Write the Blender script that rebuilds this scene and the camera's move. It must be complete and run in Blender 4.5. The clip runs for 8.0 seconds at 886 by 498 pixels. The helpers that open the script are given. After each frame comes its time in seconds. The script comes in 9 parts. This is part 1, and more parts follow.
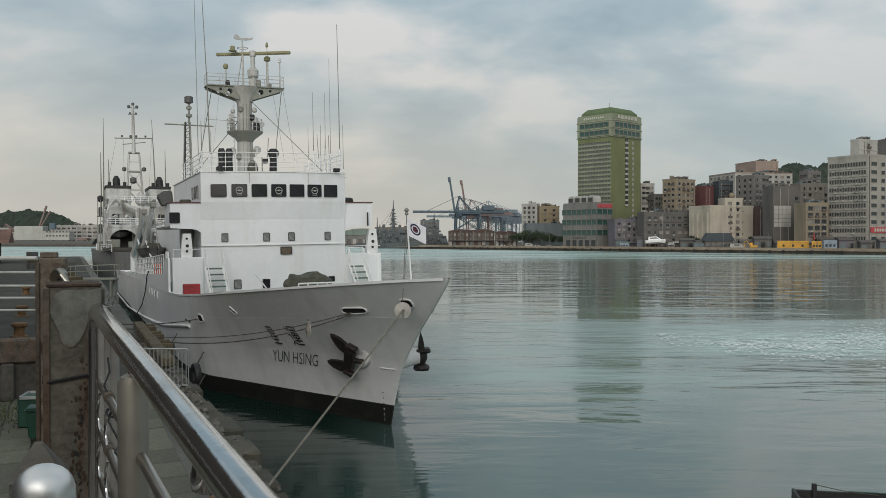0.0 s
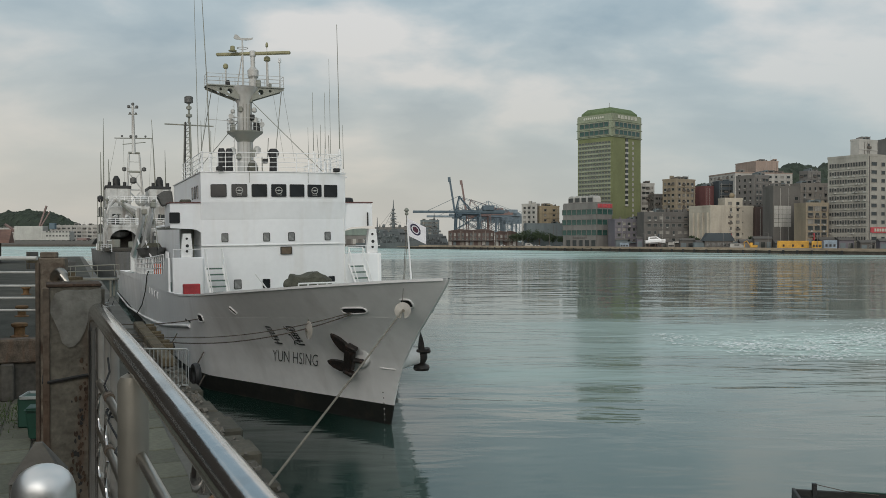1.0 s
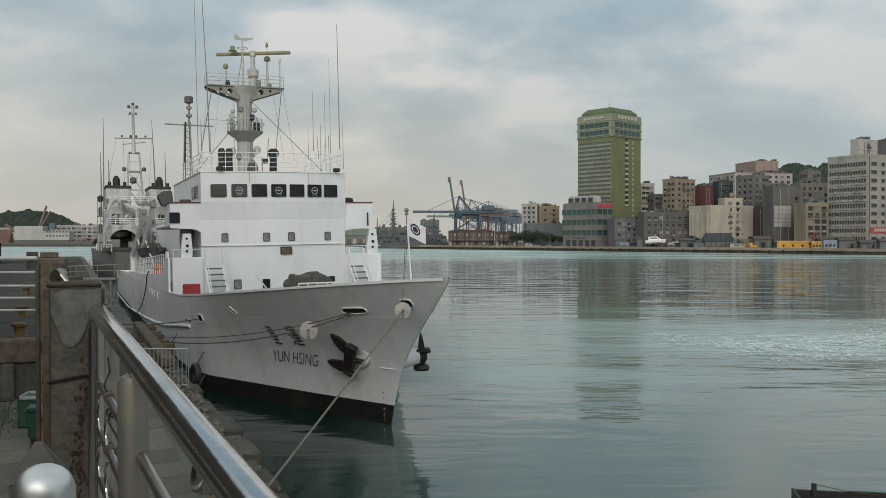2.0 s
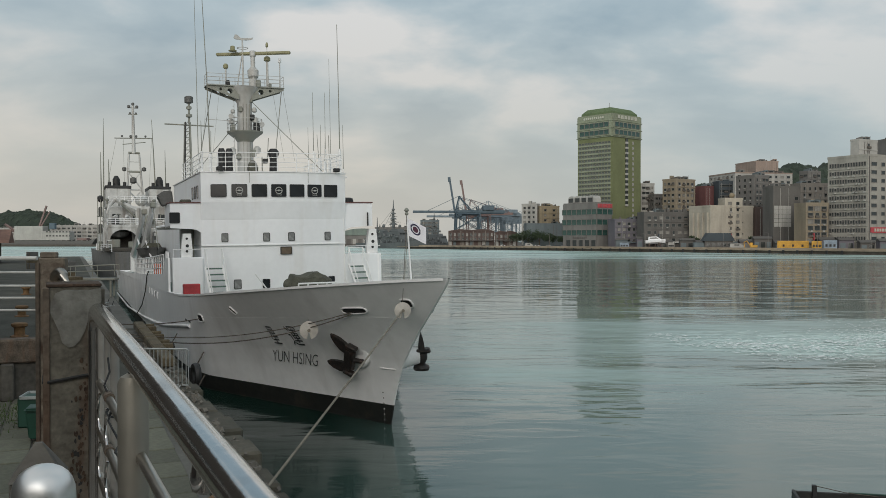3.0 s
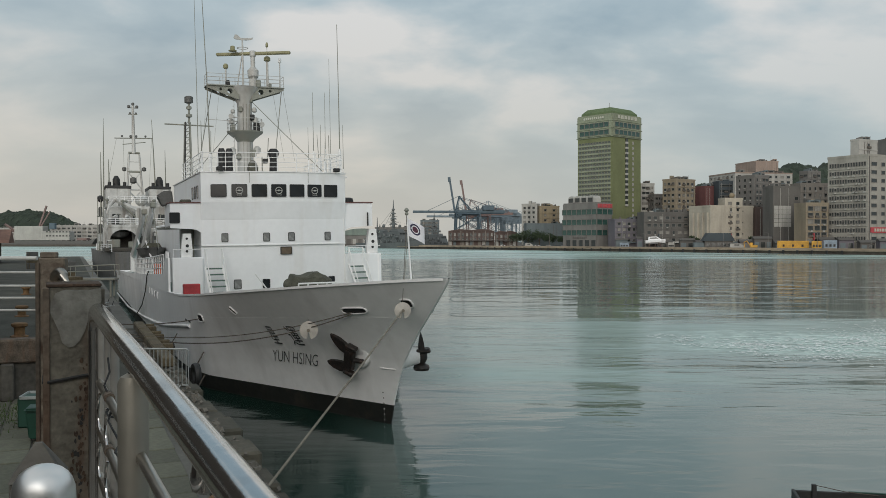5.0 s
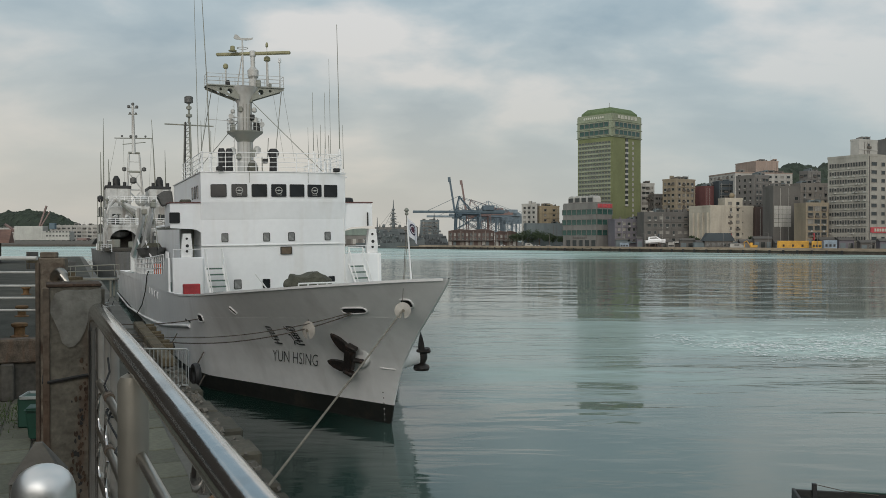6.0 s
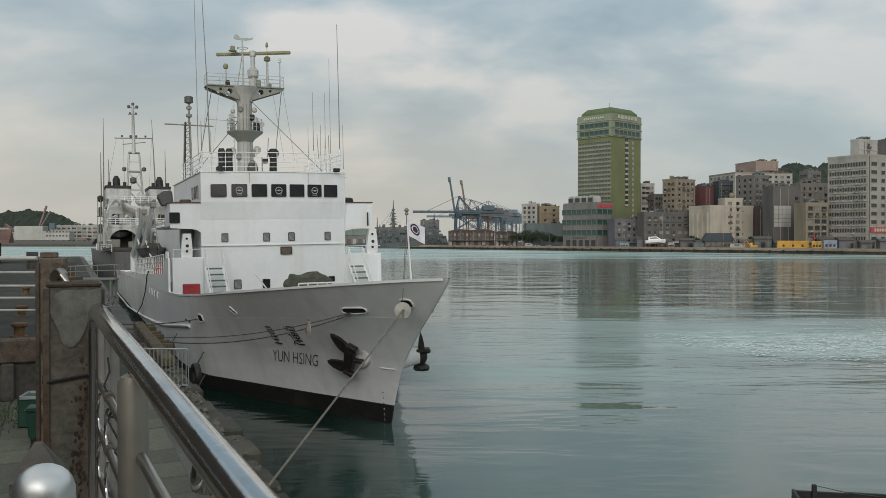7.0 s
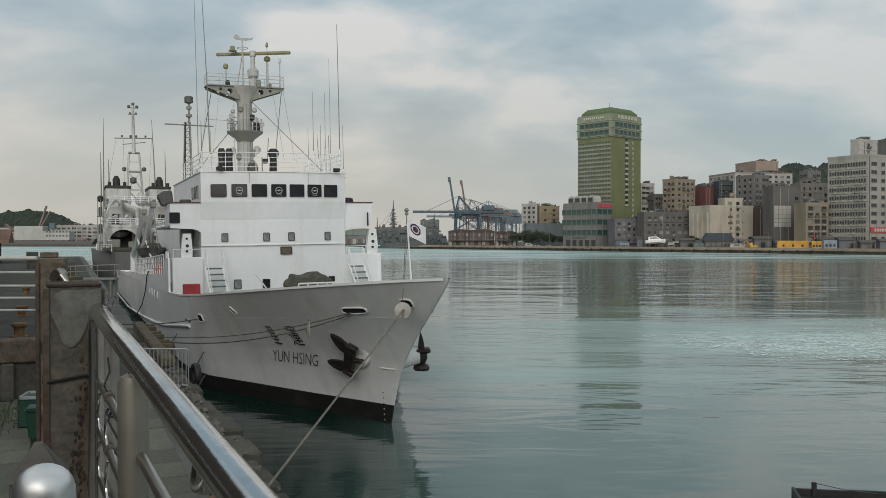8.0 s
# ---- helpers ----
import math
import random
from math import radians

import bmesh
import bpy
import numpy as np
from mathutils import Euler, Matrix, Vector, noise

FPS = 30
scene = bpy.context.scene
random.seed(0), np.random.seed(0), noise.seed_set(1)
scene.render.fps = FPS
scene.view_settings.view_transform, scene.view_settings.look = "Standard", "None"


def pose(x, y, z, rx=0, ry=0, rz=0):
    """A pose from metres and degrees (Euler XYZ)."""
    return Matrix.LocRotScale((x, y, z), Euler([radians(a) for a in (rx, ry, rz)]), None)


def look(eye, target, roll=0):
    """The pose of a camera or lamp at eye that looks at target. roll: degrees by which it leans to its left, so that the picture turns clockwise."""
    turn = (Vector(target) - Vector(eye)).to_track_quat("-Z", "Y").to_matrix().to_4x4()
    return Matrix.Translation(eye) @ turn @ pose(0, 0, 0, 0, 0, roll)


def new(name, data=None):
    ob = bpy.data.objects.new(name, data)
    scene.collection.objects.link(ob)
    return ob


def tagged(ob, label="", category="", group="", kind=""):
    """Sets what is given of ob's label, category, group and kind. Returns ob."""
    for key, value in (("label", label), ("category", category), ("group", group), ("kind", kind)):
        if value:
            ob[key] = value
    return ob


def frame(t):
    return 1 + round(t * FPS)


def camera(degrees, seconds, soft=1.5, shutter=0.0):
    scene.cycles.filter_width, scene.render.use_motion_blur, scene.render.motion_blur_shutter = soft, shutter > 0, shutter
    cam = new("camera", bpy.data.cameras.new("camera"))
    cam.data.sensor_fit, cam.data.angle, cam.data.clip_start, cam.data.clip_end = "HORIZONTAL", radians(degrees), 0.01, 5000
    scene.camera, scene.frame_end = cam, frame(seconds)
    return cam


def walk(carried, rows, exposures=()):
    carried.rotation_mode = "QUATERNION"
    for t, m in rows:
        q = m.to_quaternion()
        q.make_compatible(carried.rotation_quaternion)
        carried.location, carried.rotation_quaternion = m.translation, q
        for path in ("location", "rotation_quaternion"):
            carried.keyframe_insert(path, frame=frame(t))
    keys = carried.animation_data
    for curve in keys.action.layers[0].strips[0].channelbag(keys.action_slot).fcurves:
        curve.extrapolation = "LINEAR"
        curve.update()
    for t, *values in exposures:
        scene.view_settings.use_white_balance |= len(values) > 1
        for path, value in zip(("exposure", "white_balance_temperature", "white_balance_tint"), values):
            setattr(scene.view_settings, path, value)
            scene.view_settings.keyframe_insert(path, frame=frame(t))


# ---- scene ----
# The camera stands on an upper walkway of the quay, 6.4 m above the water, and does not move.
cam = camera(53.66, 8.0, soft=0.55)
STAND = look((0, 0, 6.4), (0, 100, 6.4 - 1.032))
walk(cam, [(0.0, STAND), (8.0, STAND)])

# ---- light: an overcast sky, brighter behind the camera than over the far shore ----
SUN_ELEVATION, SUN_AZIMUTH = radians(18), radians(185)
world = bpy.data.worlds.new("sky")
scene.world = world
world.use_nodes = True
wn, wl = world.node_tree.nodes, world.node_tree.links
wn.clear()


def wnode(kind, **values):
    n = wn.new(kind)
    for key, value in values.items():
        n.inputs[key].default_value = value
    return n


w_out = wn.new("ShaderNodeOutputWorld")
w_bg = wnode("ShaderNodeBackground", Strength=1.0)
w_sky = wn.new("ShaderNodeTexSky")
w_sky.sky_type = "NISHITA"
w_sky.sun_disc = False
w_sky.sun_elevation, w_sky.sun_rotation = SUN_ELEVATION, SUN_AZIMUTH
w_sky.air_density, w_sky.dust_density = 1.2, 2.5
w_dim = wn.new("ShaderNodeVectorMath")
w_dim.operation = "SCALE"
w_dim.inputs["Scale"].default_value = 0.10
wl.new(w_sky.outputs[0], w_dim.inputs[0])
w_tc = wn.new("ShaderNodeTexCoord")
w_sep = wn.new("ShaderNodeSeparateXYZ")
wl.new(w_tc.outputs["Generated"], w_sep.inputs[0])
# cloud layer: the view's way laid onto a flat sheet overhead
w_zup = wn.new("ShaderNodeMath")
w_zup.operation = "ADD"
w_zup.inputs[1].default_value = 0.34
wl.new(w_sep.outputs["Z"], w_zup.inputs[0])
w_zc = wn.new("ShaderNodeMath")
w_zc.operation = "MAXIMUM"
w_zc.inputs[1].default_value = 0.12
wl.new(w_zup.outputs[0], w_zc.inputs[0])
w_inv = wn.new("ShaderNodeMath")
w_inv.operation = "DIVIDE"
w_inv.inputs[0].default_value = 1.0
wl.new(w_zc.outputs[0], w_inv.inputs[1])
w_flat = wn.new("ShaderNodeVectorMath")
w_flat.operation = "SCALE"
wl.new(w_tc.outputs["Generated"], w_flat.inputs[0])
wl.new(w_inv.outputs[0], w_flat.inputs["Scale"])
w_map = wn.new("ShaderNodeMapping")
w_map.inputs["Scale"].default_value = (1.0, 1.25, 0.0)
w_map.inputs["Location"].default_value = (3.75, 1.2, 0.4)
wl.new(w_flat.outputs[0], w_map.inputs["Vector"])
w_n1 = wnode("ShaderNodeTexNoise", Scale=2.0, Detail=6.0, Roughness=0.5, Distortion=0.15)
wl.new(w_map.outputs[0], w_n1.inputs["Vector"])
w_ramp = wn.new("ShaderNodeValToRGB")
re = w_ramp.color_ramp.elements
re[0].position, re[0].color = 0.39, (0.28, 0.39, 0.465, 1)
re[1].position, re[1].color = 0.62, (0.735, 0.73, 0.718, 1)
mid = re.new(0.5)
mid.color = (0.435, 0.53, 0.58, 1)
# broad banks of cloud, ragged at their rims: towards (x, y, z), radius, lighter or darker
w_sum = w_n1.outputs["Fac"]
for way, radius, amount in (((0.07, 0.95, 0.26), 0.20, 0.12), ((-0.11, 0.98, 0.15), 0.17, 0.09), ((0.42, 0.88, 0.22), 0.20, 0.07), ((-0.36, 0.90, 0.24), 0.26, -0.11),
                            ((-0.02, 0.98, 0.18), 0.12, -0.05), ((0.28, 0.94, 0.16), 0.20, -0.06), ((-0.16, 0.95, 0.26), 0.15, -0.05)):
    w_d = wn.new("ShaderNodeVectorMath")
    w_d.operation = "DISTANCE"
    wl.new(w_tc.outputs["Generated"], w_d.inputs[0])
    w_d.inputs[1].default_value = Vector(way).normalized()
    w_rag = wn.new("ShaderNodeMath")
    w_rag.operation = "MULTIPLY_ADD"
    wl.new(w_n1.outputs["Fac"], w_rag.inputs[0])
    w_rag.inputs[1].default_value = -0.35
    wl.new(w_d.outputs["Value"], w_rag.inputs[2])
    w_lobe = wn.new("ShaderNodeMapRange")
    w_lobe.interpolation_type = "SMOOTHSTEP"
    w_lobe.inputs["From Min"].default_value, w_lobe.inputs["From Max"].default_value = -0.175, radius - 0.175
    w_lobe.inputs["To Min"].default_value, w_lobe.inputs["To Max"].default_value = amount, 0.0
    wl.new(w_rag.outputs[0], w_lobe.inputs["Value"])
    w_plus = wn.new("ShaderNodeMath")
    w_plus.operation = "ADD"
    wl.new(w_sum, w_plus.inputs[0])
    wl.new(w_lobe.outputs[0], w_plus.inputs[1])
    w_sum = w_plus.outputs[0]
wl.new(w_sum, w_ramp.inputs[0])
# haze towards the horizon, warmer low in the west (to the left of the ship)
w_hz = wn.new("ShaderNodeMapRange")
w_hz.inputs["From Min"].default_value, w_hz.inputs["From Max"].default_value = 0.0, 0.33
w_hz.inputs["To Min"].default_value, w_hz.inputs["To Max"].default_value = 1.0, 0.0
w_hz.interpolation_type = "SMOOTHSTEP"
wl.new(w_sep.outputs["Z"], w_hz.inputs["Value"])
w_side = wn.new("ShaderNodeMapRange")
w_side.inputs["From Min"].default_value, w_side.inputs["From Max"].default_value = -0.14, 0.50
w_side.interpolation_type = "SMOOTHSTEP"
wl.new(w_sep.outputs["X"], w_side.inputs["Value"])
w_hc = wn.new("ShaderNodeMix")
w_hc.data_type = "RGBA"
w_hc.inputs["A"].default_value = (0.575, 0.540, 0.478, 1)
w_hc.inputs["B"].default_value = (0.445, 0.500, 0.508, 1)
wl.new(w_side.outputs[0], w_hc.inputs["Factor"])
w_hm = wn.new("ShaderNodeMath")
w_hm.operation = "MULTIPLY"
w_hm.inputs[1].default_value = 0.85
wl.new(w_hz.outputs[0], w_hm.inputs[0])
w_mix = wn.new("ShaderNodeMix")
w_mix.data_type = "RGBA"
wl.new(w_hm.outputs[0], w_mix.inputs["Factor"])
wl.new(w_ramp.outputs[0], w_mix.inputs["A"])
wl.new(w_hc.outputs["Result"], w_mix.inputs["B"])
w_blend = wn.new("ShaderNodeMix")
w_blend.data_type = "RGBA"
w_blend.inputs["Factor"].default_value = 0.9
wl.new(w_dim.outputs[0], w_blend.inputs["A"])
wl.new(w_mix.outputs["Result"], w_blend.inputs["B"])
wl.new(w_blend.outputs["Result"], w_bg.inputs["Color"])
wl.new(w_bg.outputs[0], w_out.inputs[0])

sun = new("sun", bpy.data.lights.new("sun", "SUN"))
sun.data.energy, sun.data.angle, sun.data.color = 1.92, radians(60), (1.0, 0.95, 0.885)
sun.matrix_world = look((-8, -100, 33), (0, 0, 0))
scene.view_settings.exposure = 0.0


# ---- materials ----
def material(name, color, rough=0.6, metal=0.0, grain=(8.0, 0.12), stain=(0.6, 0.15), bump=(30.0, 0.15),
             dirt=None, streak=0.0, island=0.0, coat=0.0):
    """Paint, stone or metal: a base colour varied at two scales, fine relief, and dirt (colour, amount, scale) in patches or running down in streaks."""
    m = bpy.data.materials.new(name)
    m.use_nodes = True
    n, l = m.node_tree.nodes, m.node_tree.links
    b = n["Principled BSDF"]
    b.inputs["Roughness"].default_value, b.inputs["Metallic"].default_value = rough, metal
    b.inputs["Coat Weight"].default_value = coat
    tc = n.new("ShaderNodeTexCoord")
    last = None
    def noise_of(scale, detail, stretch=None):
        t = n.new("ShaderNodeTexNoise")
        t.inputs["Scale"].default_value, t.inputs["Detail"].default_value = scale, detail
        if stretch:
            mp = n.new("ShaderNodeMapping")
            mp.inputs["Scale"].default_value = stretch
            l.new(tc.outputs["Object"], mp.inputs["Vector"])
            l.new(mp.outputs[0], t.inputs["Vector"])
        else:
            l.new(tc.outputs["Object"], t.inputs["Vector"])
        return t.outputs["Fac"]
    def vary(socket_in, fac, amount):
        mr = n.new("ShaderNodeMapRange")
        mr.inputs["From Min"].default_value, mr.inputs["From Max"].default_value = 0.3, 0.7
        mr.inputs["To Min"].default_value, mr.inputs["To Max"].default_value = 1 - amount, 1 + amount
        l.new(fac, mr.inputs["Value"])
        sc = n.new("ShaderNodeVectorMath")
        sc.operation = "SCALE"
        if socket_in is None:
            sc.inputs[0].default_value = color
        else:
            l.new(socket_in, sc.inputs[0])
        l.new(mr.outputs[0], sc.inputs["Scale"])
        return sc.outputs[0]
    last = vary(last, noise_of(grain[0], 4), grain[1])
    last = vary(last, noise_of(stain[0], 5), stain[1])
    if island:
        oi = n.new("ShaderNodeObjectInfo")
        last = vary(last, oi.outputs["Random"], island)
    if dirt:
        f = noise_of(dirt[2], 6, (1, 1, 0.12) if streak else None)
        mr = n.new("ShaderNodeMapRange")
        start = dirt[3] if len(dirt) > 3 else 0.52
        mr.inputs["From Min"].default_value, mr.inputs["From Max"].default_value = start, start + 0.2
        mr.inputs["To Max"].default_value = dirt[1]
        l.new(f, mr.inputs["Value"])
        mx = n.new("ShaderNodeMix")
        mx.data_type = "RGBA"
        mx.inputs["B"].default_value = (*dirt[0], 1)
        l.new(mr.outputs[0], mx.inputs["Factor"])
        l.new(last, mx.inputs["A"])
        last = mx.outputs["Result"]
    l.new(last, b.inputs["Base Color"])
    if bump[1]:
        bp = n.new("ShaderNodeBump")
        bp.inputs["Strength"].default_value, bp.inputs["Distance"].default_value = bump[1], 0.02
        l.new(noise_of(bump[0], 6), bp.inputs["Height"])
        l.new(bp.outputs[0], b.inputs["Normal"])
    rr = n.new("ShaderNodeMapRange")
    rr.inputs["To Min"].default_value, rr.inputs["To Max"].default_value = max(0.03, rough - 0.1), min(1, rough + 0.12)
    l.new(noise_of(stain[0] * 3, 3), rr.inputs["Value"])
    l.new(rr.outputs[0], b.inputs["Roughness"])
    return m


RUST = (0.16, 0.075, 0.04)
M_HULL = material("hull_grey_paint", (0.89, 0.89, 0.885), 0.33, 0, (3, 0.03), (0.25, 0.05), (1.2, 0.10), ((0.40, 0.38, 0.35), 0.28, 0.8), 1)
M_BOOT = material("boot_black", (0.018, 0.019, 0.017), 0.55, 0, (6, 0.2), (0.7, 0.3), (10, 0.2), ((0.06, 0.05, 0.035), 0.4, 2.0))
M_WHITE = material("ship_white_paint", (0.81, 0.82, 0.83), 0.42, 0, (4, 0.02), (0.3, 0.05), (1.5, 0.06), ((0.55, 0.50, 0.43), 0.22, 1.3), 1)
M_WHITE2 = material("trim_white_paint", (0.78, 0.78, 0.77), 0.45, 0, (9, 0.05), (1.0, 0.07), (20, 0.05))
M_MASTGREY = material("grey_paint_and_mast_shade", (0.215, 0.222, 0.19), 0.5, 0, (5, 0.06), (0.8, 0.12), (10, 0.1), ((0.25, 0.2, 0.15), 0.4, 1.5), 1)
M_MASTLIGHT = material("mast_pale_paint", (0.43, 0.43, 0.41), 0.5, 0, (5, 0.06), (0.8, 0.12), (10, 0.1), ((0.25, 0.2, 0.15), 0.4, 1.5), 1)
M_DECK = material("deck_green_paint", (0.10, 0.16, 0.13), 0.7, 0, (12, 0.12), (0.5, 0.2), (40, 0.2))
M_GLASS = material("dark_window_glass", (0.018, 0.02, 0.022), 0.08, 0, (3, 0.1), (0.5, 0.2), (1, 0.0))
M_GLASS.node_tree.nodes["Principled BSDF"].inputs["Specular IOR Level"].default_value = 0.25
M_CURTAIN = material("curtained_glass", (0.20, 0.205, 0.20), 0.2, 0, (6, 0.15), (2.0, 0.25), (1, 0.0))
M_BLACK = material("black_rubber", (0.02, 0.02, 0.02), 0.6, 0, (10, 0.25), (1.5, 0.3), (40, 0.3))
M_ANCHOR = material("anchor_black_iron", (0.028, 0.024, 0.022), 0.5, 0.2, (12, 0.3), (3, 0.3), (25, 0.4), ((0.08, 0.04, 0.025), 0.6, 3))
M_CANVAS = material("olive_canvas", (0.085, 0.085, 0.065), 0.9, 0, (20, 0.15), (3, 0.3), (8, 0.8))
M_RED = material("red_paint", (0.34, 0.025, 0.03), 0.5, 0, (10, 0.1), (2, 0.2), (20, 0.1))
M_ROPE = material("mooring_rope", (0.22, 0.195, 0.155), 0.95, 0, (60, 0.25), (3, 0.2), (120, 0.8))
M_ROPE_DARK = material("dark_mooring_rope", (0.10, 0.085, 0.07), 0.95, 0, (60, 0.25), (3, 0.2), (120, 0.8))
M_STEEL = material("polished_stainless", (0.60, 0.575, 0.56), 0.11, 1.0, (4, 0.05), (1.5, 0.08), (14, 0.04), ((0.30, 0.22, 0.18), 0.35, 5))
M_STEEL_DULL = material("dull_stainless", (0.40, 0.375, 0.335), 0.33, 1.0, (6, 0.08), (2, 0.15), (20, 0.06), ((0.22, 0.17, 0.13), 0.5, 4))
M_POSTSTEEL = material("matt_weathered_steel", (0.25, 0.23, 0.19), 0.5, 0.5, (6, 0.1), (2, 0.2), (20, 0.1), ((0.16, 0.13, 0.10), 0.5, 4), 1)
M_CONC = material("old_concrete", (0.15, 0.14, 0.12), 0.9, 0, (14, 0.22), (1.6, 0.3), (22, 0.7), ((0.075, 0.06, 0.05), 0.8, 2.2))
M_RUSTY = material("rusted_steel", (0.10, 0.078, 0.058), 0.8, 0.1, (26, 0.3), (4.0, 0.45), (45, 0.4), ((0.105, 0.052, 0.028), 0.8, 6.0, 0.5), 1)
M_QUAY = material("quay_paving", (0.115, 0.112, 0.098), 0.85, 0, (6, 0.15), (0.5, 0.28), (12, 0.5), ((0.10, 0.095, 0.08), 0.7, 0.9))
M_STONE = material("quay_stone", (0.07, 0.064, 0.048), 0.9, 0, (5, 0.25), (0.7, 0.3), (8, 0.8), ((0.06, 0.06, 0.045), 0.8, 1.2), island=0.25)
M_BIN = material("green_plastic", (0.012, 0.055, 0.036), 0.5, 0, (6, 0.1), (1.5, 0.2), (20, 0.1))
M_INK = material("black_lettering", (0.055, 0.055, 0.06), 0.6, 0, (6, 0.1), (1, 0.1), (20, 0.05))
M_YELLOW_RUST = material("rusty_bollard_paint", (0.18, 0.105, 0.045), 0.8, 0, (10, 0.25), (3, 0.3), (30, 0.5), (RUST, 0.8, 5))
M_TYRE = M_BLACK


def water_material():
    """Harbour water: clear gloss over green depth, with wavelets in the world's space; as the sheet swells by millimetres they change shape."""
    m = bpy.data.materials.new("harbour_water")
    m.use_nodes = True
    n, l = m.node_tree.nodes, m.node_tree.links
    b = n["Principled BSDF"]
    b.inputs["Roughness"].default_value = 0.06
    b.inputs["IOR"].default_value = 1.333
    geo = n.new("ShaderNodeNewGeometry")
    def waves(scale, stretch, detail, dist):
        mp = n.new("ShaderNodeMapping")
        mp.inputs["Scale"].default_value = stretch
        mp.inputs["Rotation"].default_value = (0, 0, 0.12)
        l.new(geo.outputs["Position"], mp.inputs["Vector"])
        t = n.new("ShaderNodeTexNoise")
        t.inputs["Scale"].default_value, t.inputs["Detail"].default_value = scale, detail
        t.inputs["Distortion"].default_value = dist
        l.new(mp.outputs[0], t.inputs["Vector"])
        return t.outputs["Fac"]
    def bump(height, strength, distance, normal=None):
        bp = n.new("ShaderNodeBump")
        bp.inputs["Distance"].default_value = distance
        if isinstance(strength, float):
            bp.inputs["Strength"].default_value = strength
        else:
            l.new(strength, bp.inputs["Strength"])
        l.new(height, bp.inputs["Height"])
        if normal is not None:
            l.new(normal, bp.inputs["Normal"])
        return bp.outputs[0]
    def band(value, points):
        """A smooth curve of one value: (place, amount) pairs, both within 0 to 1."""
        c = n.new("ShaderNodeFloatCurve")
        pts = c.mapping.curves[0].points
        pts[0].location, pts[1].location = points[0], points[-1]
        for q in points[1:-1]:
            pts.new(*q)
        c.mapping.update()
        l.new(value, c.inputs["Value"])
        return c.outputs[0]
    def calc(op, a_, b_):
        q = n.new("ShaderNodeMath")
        q.operation = op
        for k_, v_ in enumerate((a_, b_)):
            if isinstance(v_, (int, float)):
                q.inputs[k_].default_value = v_
            else:
                l.new(v_, q.inputs[k_])
        return q.outputs[0]
    # ruffled water: wind patches all over, the boil of stirred water across the basin, and the open reach by the far quay
    sep = n.new("ShaderNodeSeparateXYZ")
    l.new(geo.outputs["Position"], sep.inputs[0])
    patch = waves(0.03, (0.35, 1.0, 0.0), 4, 0.8)
    wobble = calc("ADD", calc("MULTIPLY", calc("SUBTRACT", patch, 0.5), 75.0), calc("MULTIPLY", calc("SUBTRACT", waves(0.13, (0.3, 1.0, 0.0), 5, 1.2), 0.5), 46.0))
    reach = calc("DIVIDE", calc("ADD", sep.outputs["Y"], wobble), 400.0)
    ruffle = band(reach, ((0.0, 0.05), (0.088, 0.12), (0.112, 0.52), (0.150, 0.60), (0.182, 0.30), (0.225, 0.08), (0.45, 0.10), (0.64, 0.22), (0.80, 0.75), (1.0, 0.85)))
    gust = n.new("ShaderNodeMapRange")
    gust.inputs["From Min"].default_value, gust.inputs["From Max"].default_value = 0.38, 0.64
    gust.inputs["To Min"].default_value, gust.inputs["To Max"].default_value = 0.55, 1.35
    l.new(waves(0.05, (0.25, 1.0, 4.0), 3, 0.5), gust.inputs["Value"])
    # open water is tinted paler; by ship and quay shade is painted dark
    def ramp_of(value, low, high):
        q = n.new("ShaderNodeMapRange")
        q.inputs["From Min"].default_value, q.inputs["From Max"].default_value = low, high
        l.new(value, q.inputs["Value"])
        return q.outputs[0]
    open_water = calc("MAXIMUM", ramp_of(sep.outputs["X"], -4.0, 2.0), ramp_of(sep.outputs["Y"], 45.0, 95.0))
    open_tint = calc("MULTIPLY", open_water, 0.26)
    rough_amount = calc("MULTIPLY", ruffle, gust.outputs[0])
    l.new(calc("ADD", calc("MULTIPLY", rough_amount, 0.34), calc("SUBTRACT", 0.072, calc("MULTIPLY", open_tint, 0.2))), b.inputs["Roughness"])
    # pale colour: aerated water, plus sky reflection painted on ruffled and open water
    air = n.new("ShaderNodeMix")
    air.data_type = "RGBA"
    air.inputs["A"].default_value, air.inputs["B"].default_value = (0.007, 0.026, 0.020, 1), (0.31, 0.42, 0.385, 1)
    # the pale upwelling: a long oval of aerated water, broken up by fine streaks
    dx = calc("DIVIDE", calc("SUBTRACT", sep.outputs["X"], 29.0), 18.0)
    dy = calc("DIVIDE", calc("SUBTRACT", calc("ADD", sep.outputs["Y"], calc("MULTIPLY", wobble, 0.25)), 54.5), 7.6)
    oval = calc("SUBTRACT", 1.0, calc("ADD", calc("MULTIPLY", dx, dx), calc("MULTIPLY", dy, dy)))
    flecked = calc("MULTIPLY", calc("MAXIMUM", oval, 0.0), calc("MULTIPLY", calc("MAXIMUM", calc("SUBTRACT", waves(2.6, (0.4, 1.0, 12.0), 5, 0.8), 0.42), 0.0), 7.0))
    l.new(calc("MINIMUM", calc("ADD", calc("ADD", calc("MULTIPLY", rough_amount, open_water), open_tint), flecked), 1.6), air.inputs["Factor"])
    air.clamp_factor = False
    l.new(air.outputs["Result"], b.inputs["Base Color"])
    heave = band(reach, ((0.0, 0.05), (0.07, 0.12), (0.088, 0.26), (0.108, 0.16), (0.13, 0.12), (0.19, 0.12), (0.25, 0.34), (0.4, 0.55), (0.7, 0.75), (1.0, 0.9)))
    swell = bump(waves(0.22, (0.36, 1.0, 60.0), 3, 0.7), heave, WAVE_SWELL)
